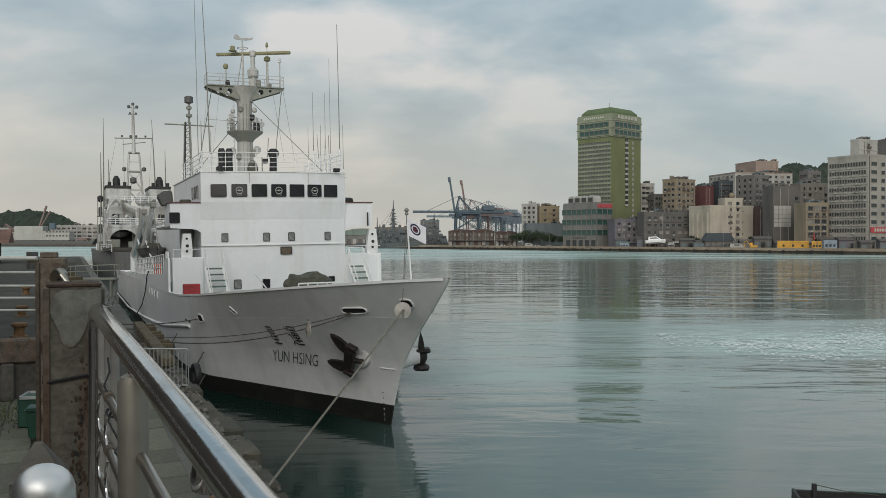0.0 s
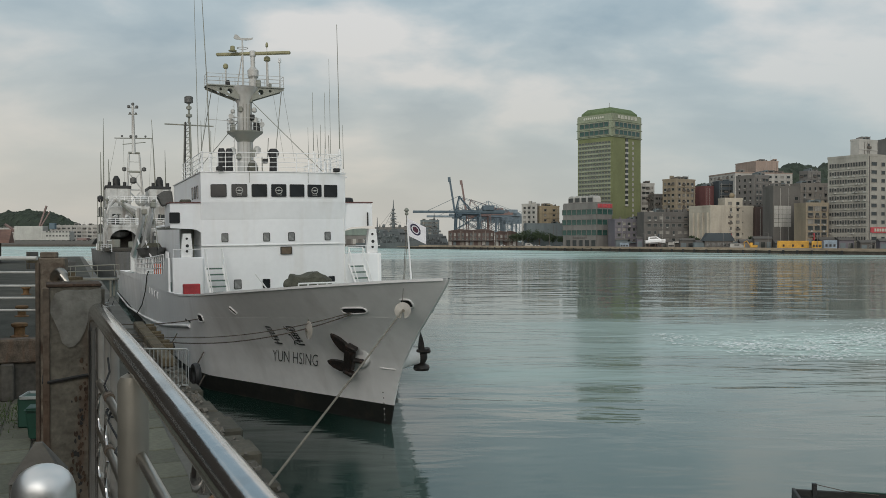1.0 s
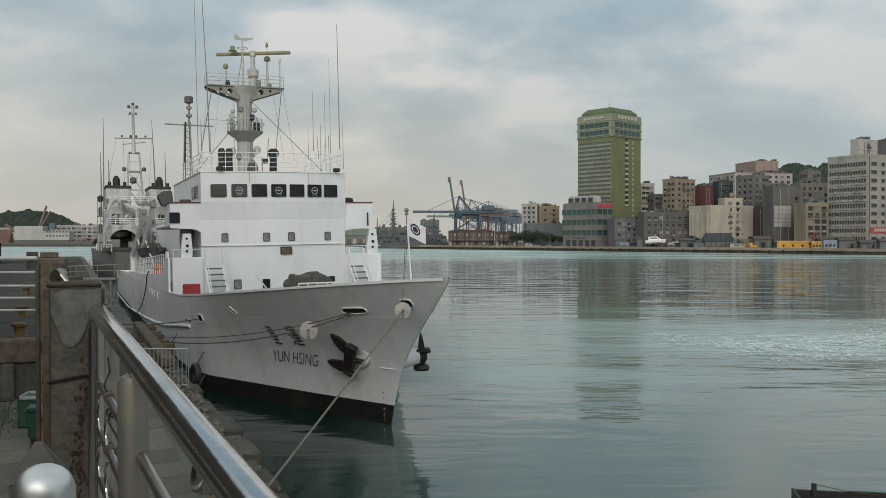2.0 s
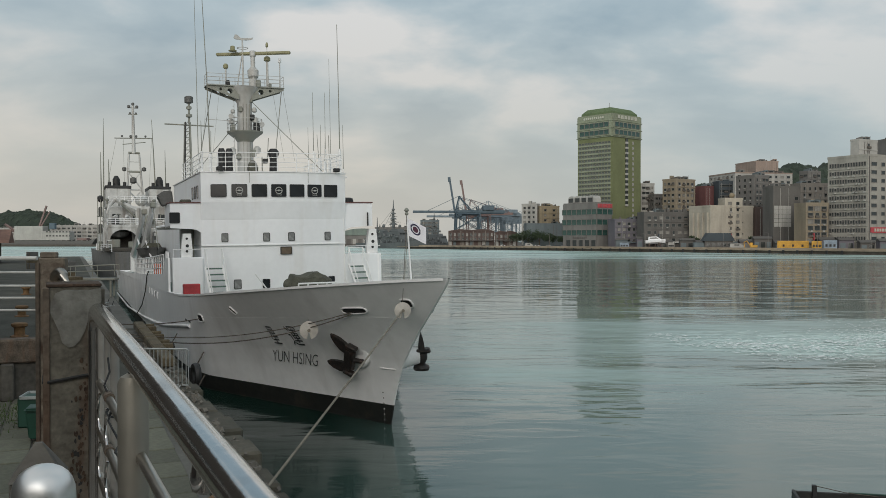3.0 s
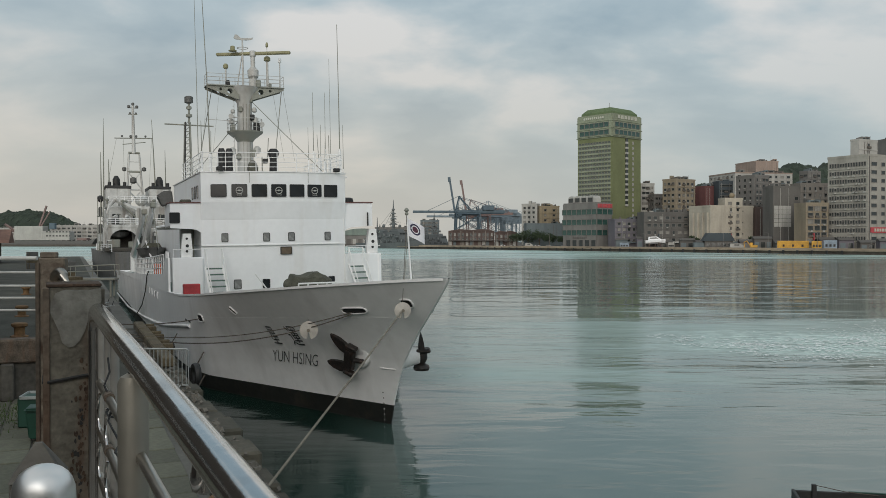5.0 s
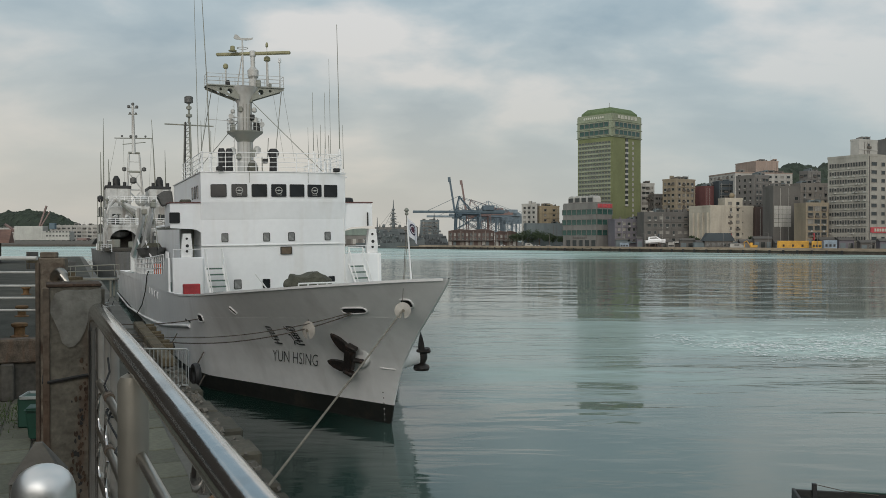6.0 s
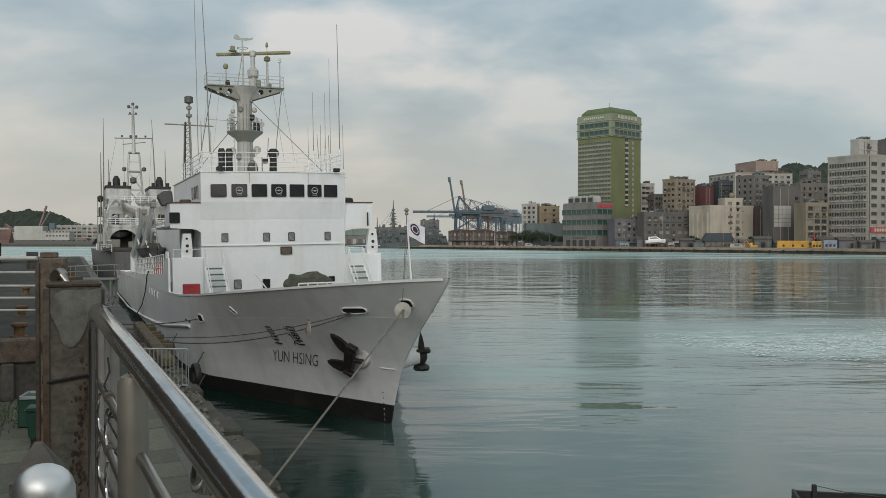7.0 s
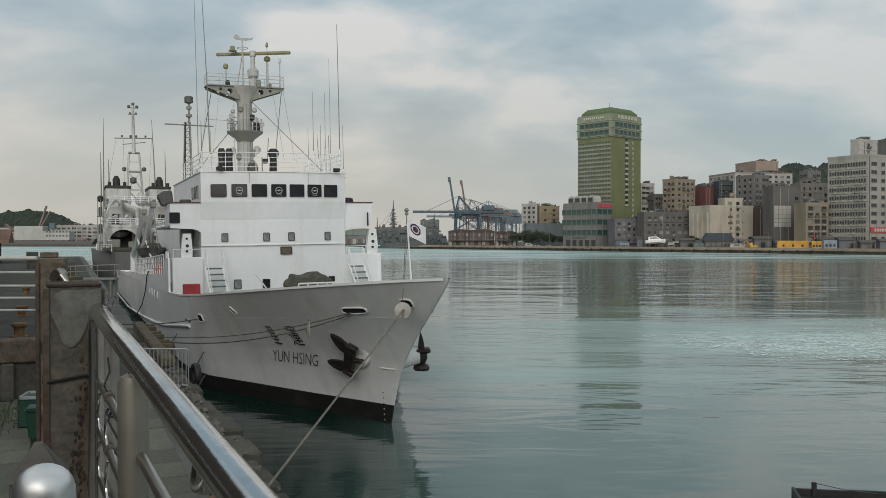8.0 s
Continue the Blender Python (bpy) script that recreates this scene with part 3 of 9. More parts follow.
    # horns, floodlights, junction boxes and cable runs on the column
    for y, z, w, h, mat in ((0.30, 14.15, 0.22, 0.34, M_MASTGREY), (-0.28, 13.6, 0.2, 0.3, M_MASTGREY), (0.62, 12.53, 0.34, 0.5, M_BLACK), (0.36, 13.15, 0.26, 0.32, M_BLACK), (-0.72, 12.53, 0.26, 0.34, M_MASTGREY),
                            (0.42, 11.1, 0.26, 0.4, M_MASTGREY), (-0.42, 10.95, 0.22, 0.3, M_MASTGREY), (0.40, 10.3, 0.26, 0.5, M_MASTGREY), (0.75, 15.03, 0.26, 0.4, M_MASTGREY), (-0.95, 15.03, 0.2, 0.3, M_BLACK), (1.4, 15.03, 0.16, 0.25, M_MASTGREY)):
        part("mast_fitting", soft_box(0.05, 0.42, y - w / 2, y + w / 2, z, z + h, 0.04), mat, m)
    for y in (-0.16, 0.02, 0.2):
        part("cable_run", rod([(0.44, y, 9.95), (0.42, y, 12.0), (0.40, y, 13.4), (0.43, y, 14.05)], 0.018, 5), M_MASTGREY, m)
    for y0, y1 in ((-2.05, -2.5), (-1.4, -1.9), (1.5, 2.1), (2.1, 2.7)):
        part("halyard", rod([(0.4, y0, 15.0), (0.5, y1, 10.9)], 0.008, 4), M_MASTGREY, m)
    for y, z in ((0.85, 12.9), (-0.85, 13.3)):
        part("loudhailer", rod([(0.1, y * 0.5, z), (0.35, y, z), (0.6, y, z)], 0.08, 10, [0.03, 0.05, 0.15]), M_MASTLIGHT, m)
    return m


def anchor(parent, x, z, tilt):
    """A stockless anchor hauled up against its white hawse plate."""
    y = -side_at(x, z)
    out = Vector((0.45, -0.86, -0.22)).normalized()
    along = Vector((0, 0, 1)).cross(out).normalized()
    up = out.cross(along)
    m = Matrix(((along.x, up.x, out.x, x), (along.y, up.y, out.y, y), (along.z, up.z, out.z, z), (0, 0, 0, 1))) @ Matrix.Scale(0.80, 4)
    a = part("anchor", soft_box(-0.24, 0.24, -0.52, 0.52, 0.10, 0.48, 0.09, 2), M_ANCHOR, parent, "black stockless anchor against a white hawse plate", at=m @ pose(0.1, -0.1, 0.1, 0, 0, tilt))
    fluke = [(-0.02, -0.24), (-0.35, -0.25), (-0.75, -0.20), (-1.02, -0.08), (-1.12, 0.06), (-0.95, 0.14), (-0.6, 0.19), (-0.3, 0.21), (-0.02, 0.24)]
    for off, tilt in ((0.44, -16), (-0.40, 12)):
        bm = prism([(p[0], p[1]) for p in fluke], 0.16, "z", 0.2)
        bmesh.ops.bevel(bm, geom=bm.edges[:], offset=0.03, segments=1, affect="EDGES")
        part("fluke", bm, M_ANCHOR, a, at=pose(-0.1, off, 0.05, 0, 0, tilt))
    for off in (0.62, -0.62):
        part("tripping_lug", soft_box(-0.2, 0.34, off - 0.1, off + 0.1, 0.14, 0.46, 0.05), M_ANCHOR, a, at=pose(0, 0, 0, 0, 0, 0))
    part("shank", rod([(0.1, 0, 0.25), (0.6, 0.1, 0.1)], 0.11, 8), M_ANCHOR, a)
    plate = lathe([(0.05, -0.12), (0.62, -0.1), (0.66, 0.0), (0.6, 0.06), (0.42, 0.08), (0.36, 0.0)], 20)
    part("hawse_plate", plate, M_WHITE2, parent, "white hawse bolster", at=m @ pose(0.28, 0.05, 0.0))
    return a


def stowed_anchor(parent, x, y, z):
    """The other anchor, seen edge-on: crown, shank and one fluke standing up, on a white bolster."""
    a = part("anchor", lathe([(0.10, -0.62), (0.24, -0.60), (0.27, -0.52), (0.23, -0.42), (0.13, -0.36), (0.16, -0.28), (0.20, -0.20), (0.20, 0.06), (0.17, 0.12)], 10), M_ANCHOR, parent, "black stockless anchor stowed upright against a white bolster", at=Matrix.Translation((x, y, z)) @ Matrix.Diagonal((1.25, 1.05, 1.0, 1.0)))
    fluke = prism([(-0.10, 0.05), (0.12, 0.05), (0.10, 0.30), (0.05, 0.55), (-0.01, 0.72), (-0.06, 0.50), (-0.09, 0.28)], 0.5, "y", -0.25)
    bmesh.ops.bevel(fluke, geom=fluke.edges[:], offset=0.03, segments=1, affect="EDGES")
    part("fluke", fluke, M_ANCHOR, a, at=pose(0, 0, 0, 0, 0, 66))
    part("tripping_palm", soft_box(-0.30, 0.30, -0.34, 0.30, 0.02, 0.16, 0.05), M_ANCHOR, a, at=pose(0, 0, 0, 0, 0, -24))
    part("hawse_plate", rod([(x - 0.12, y - 0.75, z - 0.1), (x + 0.02, y - 0.1, z - 0.06)], 0.4, 18, [0.44, 0.30]), M_WHITE2, parent, "white hawse bolster")
    return a


def on_side(x, z, s=-1, off=0.0):
    """A pose on the ship's side: x along it to the bow, y up it, z out of it."""
    def at(x_, z_):
        share = port_share(min(1.0, (x_ + 10) / (curve(z_, STEM) + 10))) if s > 0 else 1.0
        return Vector((x_, s * share * side_at(x_, z_), z_))
    p = at(x, z)
    e1 = (at(x + 0.2, z) - p).normalized()
    out = e1.cross(at(x, z + 0.2) - p).normalized()
    if out.y * s < 0:
        out = -out
    e2 = out.cross(e1)
    p += out * off
    return Matrix(((e1.x, e2.x, out.x, p.x), (e1.y, e2.y, out.y, p.y), (e1.z, e2.z, out.z, p.z), (0, 0, 0, 1)))


def oval_ring(a, b, t, d):
    """A fairlead's rim: a rounded oblong ring in the x-y plane, standing proud along z."""
    bm = bmesh.new()
    pts = []
    for k in range(28):
        ang = 2 * math.pi * k / 28
        c, s_ = math.cos(ang), math.sin(ang)
        pts.append((a * math.copysign(abs(c) ** 0.5, c), b * math.copysign(abs(s_) ** 0.6, s_), d))
    tube(bm, pts + [pts[0]], t, 6)
    return bm


def fairlead(parent, x, z, a, b, turn=0, s=-1):
    f = part("fairlead", oval_ring(a, b, 0.03, 0.02), M_WHITE2, parent, "white-rimmed mooring fairlead", at=on_side(x, z, s, 0.0) @ pose(0, 0, 0, 0, 0, turn))
    part("throat", soft_box(-a * 0.97, a * 0.97, -b * 0.95, b * 0.95, -0.04, 0.025, 0.02), M_BLACK, f, "dark opening")
    return f


def lettering(parent, words, x0, x1, z0, z1, lean=0.0, name="lettering", weight=0.0):
    """Painted words on the bow, following the plating. lean: how far the letters' feet trail the heads."""
    data = bpy.data.curves.new("words", "FONT")
    data.body = words
    data.size = 1.0
    data.resolution_u = 3
    data.offset = weight
    ob = bpy.data.objects.new("words", data)
    scene.collection.objects.link(ob)
    me = bpy.data.meshes.new_from_object(ob.evaluated_get(bpy.context.evaluated_depsgraph_get()))
    bpy.data.objects.remove(ob)
    bm = bmesh.new()
    bm.from_mesh(me)
    bmesh.ops.triangulate(bm, faces=bm.faces[:])
    bmesh.ops.subdivide_edges(bm, edges=[e for e in bm.edges if e.calc_length() > 0.12], cuts=3)
    xs, zs = [v.co.x for v in bm.verts], [v.co.y for v in bm.verts]
    lo, hi, zl, zh = min(xs), max(xs), min(zs), max(zs)
    for v in bm.verts:
        h = (v.co.y - zl) / (zh - zl)
        x = x0 + (x1 - x0) * (v.co.x - lo) / (hi - lo) + lean * h
        z = z0 + (z1 - z0) * h
        v.co = (x, -side_at(x, z) - 0.035, z)
    part(name, bm, M_INK, parent, "painted black lettering")


def whip(parent, x, y, z0, z1, r=0.03, base=0.6, lean=-0.06):
    w = part("whip_antenna", rod([(x, y, z0 + base), (x, y + lean * 0.3, (z0 + z1) / 2), (x - 0.05, y + lean, z1)], r, 6, [r, r * 0.75, r * 0.5]), M_MASTGREY, parent, "thin whip antenna")
    part("antenna_base", rod([(x, y, z0), (x, y, z0 + base)], r * 2.2, 8), M_WHITE2, w)


M_TRIM_DARK = material("dark_red_trim", (0.10, 0.04, 0.035), 0.6, 0, (8, 0.1), (1, 0.2), (20, 0.1))
M_SCANNER = material("olive_grey_paint", (0.23, 0.22, 0.12), 0.6, 0, (8, 0.1), (1.2, 0.2), (20, 0.1))
M_BROWN = material("brown_name_board", (0.12, 0.09, 0.06), 0.7, 0, (8, 0.15), (2, 0.2), (20, 0.1))
M_ORANGE = material("lifejacket_orange", (0.55, 0.10, 0.03), 0.7, 0, (8, 0.15), (2, 0.2), (20, 0.1))


def davit_boat(parent, x, y, z, length=6.0, scale=1.0):
    """A grey boat in its white davits."""
    b = bmesh.new()
    rings = []
    for i in range(13):
        f = i / 12
        half = 0.95 * scale * math.sin(math.pi * min(1, 0.12 + 0.62 * f) ** 1.0) * (1 if f < 0.6 else (1 - ((f - 0.6) / 0.4) ** 2.2) + 0.02)
        zz = 0.25 * f * f
        rings.append([b.verts.new((x - length / 2 + length * f, y + half * q, z + zz + h)) for q, h in ((-1, 0.85), (-0.85, 0.35), (-0.35, 0.02), (0.35, 0.02), (0.85, 0.35), (1, 0.85))])
    for p, q in zip(rings, rings[1:]):
        for k in range(6):
            b.faces.new((p[k], p[(k + 1) % 6], q[(k + 1) % 6], q[k])).smooth = k < 5
    b.faces.new(rings[0])
    boat = part("ship_boat", b, M_BOATGREY, parent, "dark grey work boat stowed under a davit")
    part("rubbing_strip", rod([(x - length / 2, y - 0.9 * scale * 0.4, z + 0.85), (x, y - 0.96 * scale, z + 0.9), (x + length * 0.4, y - 0.6 * scale, z + 1.0)], 0.06, 6), M_BLACK, boat)
    part("canvas_cover", prism([(y - 0.7 * scale, z + 0.85), (y - 0.4 * scale, z + 1.35), (y + 0.4 * scale, z + 1.35), (y + 0.7 * scale, z + 0.85)], length * 0.6, "x", x - length * 0.35), M_CANVAS, boat)
    return boat


M_BOATGREY = material("boat_dark_grey", (0.09, 0.09, 0.085), 0.6, 0, (8, 0.15), (1, 0.2), (20, 0.1))


def build_ship():
    ship = thing("patrol_ship", QUAY_FRAME @ pose(0, 0, 0, 1.0, 0, 0), "white and grey patrol ship moored bow-on beside the quay", "ship")
    part("boot_topping", hull_shell(0.0, (0.72,), 5), M_BOOT, ship, "black boot topping at the waterline")
    part("hull", hull_shell((0.72,), 1.0, 30), M_HULL, ship, "pale grey steel hull plating")
    part("deck", deck_sheet(0.9, 0.1), M_DECK, ship)
    part("bulwark", bulwark(), M_WHITE2, ship)
    house = part("deckhouse", house_band(3.0, 6.15), M_WHITE, ship, "white rounded deckhouse front")
    part("upper_tier", house_band(6.17, 7.5), M_WHITE, house)
    part("bridge_apron", house_band(7.503, 8.4), M_WHITE, house)
    part("wheelhouse", house_band(8.403, 9.95), M_WHITE, house)
    part("roof_edge", prism([(front_x(y, 9.95) + 0.05, y) for y in [-3.95 + 7.8 * i / 14 for i in range(15)]] + [(-13, 3.86), (-13, -3.96)], 0.05, "z", 9.95), M_WHITE2, house)
    part("drip_ledge", prism([(front_x(y, 6.3) + 0.05, y) for y in [-3.9 + 7.7 * i / 14 for i in range(15)]] + [(-0.9, 3.8), (-0.9, -3.9)], 0.035, "z", 6.14), M_WHITE2, house)
    for i, y in enumerate((-3.04, -2.02, -1.01, 0.0, 0.98, 1.96, 2.9)):
        ship_window(house, y, 9.0, 0.74, 0.6, i % 2 == 1)
    for y in (-2.75, -0.65, 0.67, 2.72):
        ship_window(house, y, 6.57, 0.29, 0.4, glass=M_CURTAIN)
    ship_window(house, -2.15, 4.13, 0.33, 0.44, glass=M_CURTAIN)
    ship_window(house, -0.69, 4.13, 0.33, 0.42)
    ship_window(house, 2.93, 4.2, 0.33, 0.3)
    board = part("name_board", soft_box(0, 0.07, -0.3, 0.3, -0.2, 0.2, 0.02), M_BROWN, house, "brown wooden board in a frame", at=front_pose(0.38, 5.84))
    part("board_frame", ring_plate(0.54, 0.34, 0.035, 0.09, 0.02), M_BLACK, board)
    # square windows on the wheelhouse's inner side
    for x in (-1.6, -2.6, -3.6):
        ship_window(house, 0, 0, 0.45, 0.6, m=Matrix.Translation((x, -3.9, 9.0)) @ Matrix.Rotation(radians(-90), 4, "Z"))
    # side houses between the deckhouse and the ship's sides, with the plating carried up
    for s, y0, y1 in ((-1, -5.38, -3.85), (1, 3.75, 5.82)):
        sh = part("side_house", soft_box(-0.95, -0.35, y0, y1, 3.0, 5.58, 0.03), M_WHITE, ship)
        part("top_rail", rod([(-0.4, y0 + 0.05, 6.0), (-0.4, y1 - 0.05, 6.0)], 0.02, 6), M_WHITE2, sh)
        part("post", rod([(-0.4, y0 + 0.05, 5.55), (-0.4, y0 + 0.05, 6.0)], 0.02, 6), M_WHITE2, sh)
        inner = -3.85 if s < 0 else 3.75
        bm = prism([(-57.9, 3.04), (-46, 3.25), (-10, 3.68), (-0.34, 3.79), (-0.34, 5.58), (-1.9, 5.55), (-2.4, 5.2), (-2.7, 4.85), (-3.3, 4.66), (-13.9, 4.28), (-31.7, 3.78), (-57.9, 3.2)], 0.1, "y", (y0 - 0.215) if s < 0 else (y1 - 0.23))
        part("raised_plating", bm, M_HULL, ship)
        # the curved white pillar panels under the wings
        yc = -4.6 if s < 0 else 5.46
        panel = prism([(-0.26, 0), (0.26, 0), (0.26, 0.3), (0.2, 0.75), (0.22, 1.12), (-0.18, 1.12), (-0.2, 0.6), (-0.28, 0.3)], 0.25, "x", 0)
        bmesh.ops.bevel(panel, geom=panel.edges[:], offset=0.03, segments=1, affect="EDGES")
        pp = part("light_screen", panel, M_WHITE2, ship, "white shaped screen panel with dark holes", at=pose(-1.1, yc, 5.56) @ (Matrix.Scale(1.22, 4) if s > 0 else Matrix.Scale(1.12, 4)))
        for k, (dy, dz, r) in enumerate(((0.0, 0.3, 0.06), (0.02, 0.55, 0.075), (0.0, 0.88, 0.055))):
            part("port", lathe([(0.01, 0), (r, 0), (r, 0.02), (0.01, 0.02)], 10), M_BLACK, pp, at=pose(0.255, dy, dz, 0, 90, 0))
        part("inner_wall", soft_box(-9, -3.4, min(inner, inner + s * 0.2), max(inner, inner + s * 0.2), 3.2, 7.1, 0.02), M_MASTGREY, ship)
    bridge_wing(ship, -1, -3.8, -5.42)
    bridge_wing(ship, 1, 3.7, 5.42)
    wl = ship_window(ship, 0, 0, 0.46, 0.5, m=pose(-0.60, -5.2, 7.62), name="side_light_window")
    part("side_light_hood", soft_box(-0.62, -0.5, 5.1, 5.16, 7.1, 7.85, 0.02), M_BLACK, ship, "black side-light screen bracket")
    stairs(ship, 1.15, -3.2, 3.3, 0.5, -3.45, 5.1, 0.85, 6)
    stairs(ship, 0.8, 4.55, 3.4, 0.15, 4.18, 5.0, 0.8, 5)
    # foredeck gear
    part("fire_box", soft_box(0.9, 1.4, -5.05, -4.25, 3.5, 4.3, 0.03), M_RED, ship, "red fire-hose box")
    tarp = bmesh.new()
    bmesh.ops.create_icosphere(tarp, subdivisions=4, radius=1.0)
    for v in tarp.verts:
        c = v.co
        c.x, c.y = math.copysign(abs(c.x) ** 0.6, c.x) * 0.7, math.copysign(abs(c.y) ** 0.55, c.y) * 0.98
        c.z = max(-0.6, math.copysign(abs(c.z) ** 0.42, c.z)) * (0.5 + 0.10 * math.sin(5 * c.y + 0.6) - 0.05 * c.y) + 0.08 * noise.noise(c * 3.5)
        c.x += 0.08 * noise.noise(c * 4)
    for f in tarp.faces:
        f.smooth = True
    part("windlass_cover", tarp, M_CANVAS, ship, "olive canvas cover lashed over the windlass", at=pose(6, 0.1, 4.35))
    side_bulge = bmesh.new()
    bmesh.ops.create_icosphere(side_bulge, subdivisions=3, radius=0.3)
    part("drum_cover", side_bulge, M_CANVAS, ship, at=pose(6.0, -0.85, 4.35))
    railing(ship, [(7.3, -0.75, 3.4), (7.3, 1.0, 3.4)], 1.05, 3, 0.45, 0.035)
    for y, z in ((0.72, 4.22), (1.2, 4.3)):
        part("deck_box", soft_box(6.75, 7.05, y, y + 0.42, z - 0.95, z, 0.03), M_BLACK, ship, "small black deck box")
    part("boat_hook", rod([(2.6, -1.75, 4.75), (2.6, -1.0, 3.7)], 0.04, 6), M_WHITE2, ship)
    for x, y in ((12, -2.6), (12, 2.6), (16, 0)):
        part("bitts", lathe([(0.2, 3.4), (0.17, 3.5), (0.17, 3.95), (0.22, 4.0), (0.22, 4.06)], 12), M_BLACK, ship, at=pose(x, y, 0.35))
    # bow fittings
    fairlead(ship, 18.6, 4.14, 0.55, 0.13, 4)
    fairlead(ship, 20.74, 4.47, 0.22, 0.17, 0)
    fairlead(ship, 21.05, 4.35, 0.16, 0.13, 30, 1)
    fairlead(ship, 12.16, 3.79, 0.2, 0.1, -50)
    fairlead(ship, 8.56, 3.25, 0.3, 0.16, 0)
    for x in (5.4, 6.3):
        part("scupper", soft_box(-0.2, 0.2, -0.05, 0.05, -0.03, 0.02, 0.02), M_BLACK, ship, at=on_side(x, 2.92))
    anchor(ship, 16.88, 2.47, -20.0)
    stowed_anchor(ship, 17.75, 0.99, 2.47)
    lettering(ship, "YUN HSING", 12.5, 14.84, 1.83, 2.30, 0.36, "lettering", -0.012)
    lettering(ship, "\u661f", 13.3, 13.72, 2.58, 3.27, 0.16, "painted_character")
    lettering(ship, "\u904b", 14.35, 14.9, 2.6, 3.35, 0.18, "painted_character")
    # draught marks and a short weld bead at the stem
    for k in range(6):
        part("draught_mark", soft_box(-0.025, 0.025, -0.022, 0.022, -0.005, 0.008, 0.002), M_WHITE2 if k < 3 else M_INK, ship, at=on_side(17.12 + 0.05 * k, 0.14 + 0.2 * k))
    part("weld_seam", rod([(x, -side_at(x, curve(x, ((8, 3.27), (22, 4.07)))) - 0.002, curve(x, ((8, 3.27), (22, 4.07)))) for x in [9 + 0.5 * i for i in range(23)]], 0.004, 5), M_HULL, ship)
    part("stem_bead", soft_box(-0.35, 0.35, -0.02, 0.02, -0.01, 0.03, 0.008), M_WHITE2, ship, at=on_side(18.0, 2.05))
    # rubbing strake low on the side
    part("rubbing_strake", rod([(-57.5, -5.46, 0.6), (-38, -5.46, 0.5), (-21, -5.46, 1.0)] + [(x, -side_at(x, z) - 0.03, z) for x, z in ((-9.9, 1.5), (-7.5, 1.64), (-4.0, 1.86), (-1.0, 2.1), (1.7, 2.34), (4.0, 2.54), (6.3, 2.72))], 0.075, 8), M_WHITE2, ship, "white half-round rubbing strake")
    part("hanging_hose", rod([(-12.9, -5.56, 4.5), (-13.2, -5.66, 4.2), (-14.5, -5.66, 3.2), (-18.0, -5.66, 2.0), (-23.5, -5.66, 0.95), (-27, -5.66, 0.5)], 0.035, 6), M_BLACK, ship, "black hose hanging down the side")
    for x in (-12, -10, -8.2, -6.2):
        part("scupper_plate", soft_box(x - 0.1, x + 0.1, -5.66, -5.6, 3.15, 3.55, 0.02), M_WHITE2, ship)
    for x in (-0.7, -1.1, -1.5, -1.85):
        part("rail_stub", rod([(x, -5.54, 5.52), (x, -5.54, 5.9)], 0.035, 6), M_WHITE2, ship)
    # wheelhouse roof
    roof_line = [(-9, -3.8, 10), (-0.75, -3.8, 10), (-0.2, -2.2, 10), (0.0, 0, 10), (-0.15, 2.1, 10), (-0.6, 3.7, 10), (-9, 3.7, 10)]
    railing(ship, roof_line, 1.0, 4, 1.0, 0.022)
    for y, w in ((-2.62, 0.17), (-2.22, 0.17), (0.15, 0.0)):
        if w:
            cover = lathe([(w, 10.0), (w * 1.15, 10.1), (w * 1.0, 10.7), (w * 1.15, 11.15), (w * 0.8, 11.32)], 12)
        else:
            cover = lathe([(0.2, 10.0), (0.24, 10.1), (0.2, 10.8), (0.3, 11.05), (0.3, 11.2), (0.18, 11.36)], 12)
        part("searchlight_cover", cover, M_BLACK, ship, "black canvas cover over a searchlight", at=pose(-1.6, y, 0))
    part("compass_cover", lathe([(0.28, 10.0), (0.3, 10.3), (0.2, 10.6), (0.08, 10.7)], 12), M_CANVAS, ship, at=pose(-1.5, -1.0, 0))
    part("camera_mount", soft_box(-1.6, -1.3, -0.45, -0.2, 10.55, 10.8, 0.03), M_BLACK, ship)
    part("camera_pole", rod([(-1.45, -0.5, 10), (-1.45, -0.5, 10.9)], 0.03, 6), M_MASTGREY, ship)
    mast(ship)
    for x, y, z0, z1, r, base, lean in ((-3.5, -2.95, 10, 20.4, 0.035, 1.2, -0.28), (-3.6, -3.56, 10, 20.2, 0.022, 0.8, -0.05), (-3.6, 4.48, 10.05, 18.9, 0.032, 1.6, -0.03), (-3.6, 2.92, 10, 14.9, 0.022, 1.5, 0.0),
                                        (-3.4, 3.28, 10, 13.0, 0.02, 1.2, 0.03), (-3.6, 3.62, 10, 14.9, 0.02, 1.6, 0.02), (-3.7, 3.96, 10.05, 16.9, 0.016, 1.3, 0.0), (-3.8, 4.75, 10.0, 13.1, 0.018, 0.5, 0.0),
                                        (-4, 2.72, 10, 12.9, 0.018, 1.0, 0.0), (-3.2, 3.12, 10, 12.4, 0.026, 1.0, -0.08), (-3.2, 3.46, 10, 12.0, 0.024, 0.9, 0.05), (-3.4, 3.78, 10.0, 12.4, 0.03, 1.0, 0.0),
                                        (-4.2, -3.3, 10, 13.1, 0.03, 1.4, 0.0), (-4.6, -2.75, 10, 12.6, 0.028, 1.2, 0.04)):
        whip(ship, x, y, z0, z1, r, base, lean)
    part("antenna_bracket", rod([(-3.8, 3.6, 10.2), (-3.8, 4.95, 10.0)], 0.05, 6), M_WHITE2, ship)
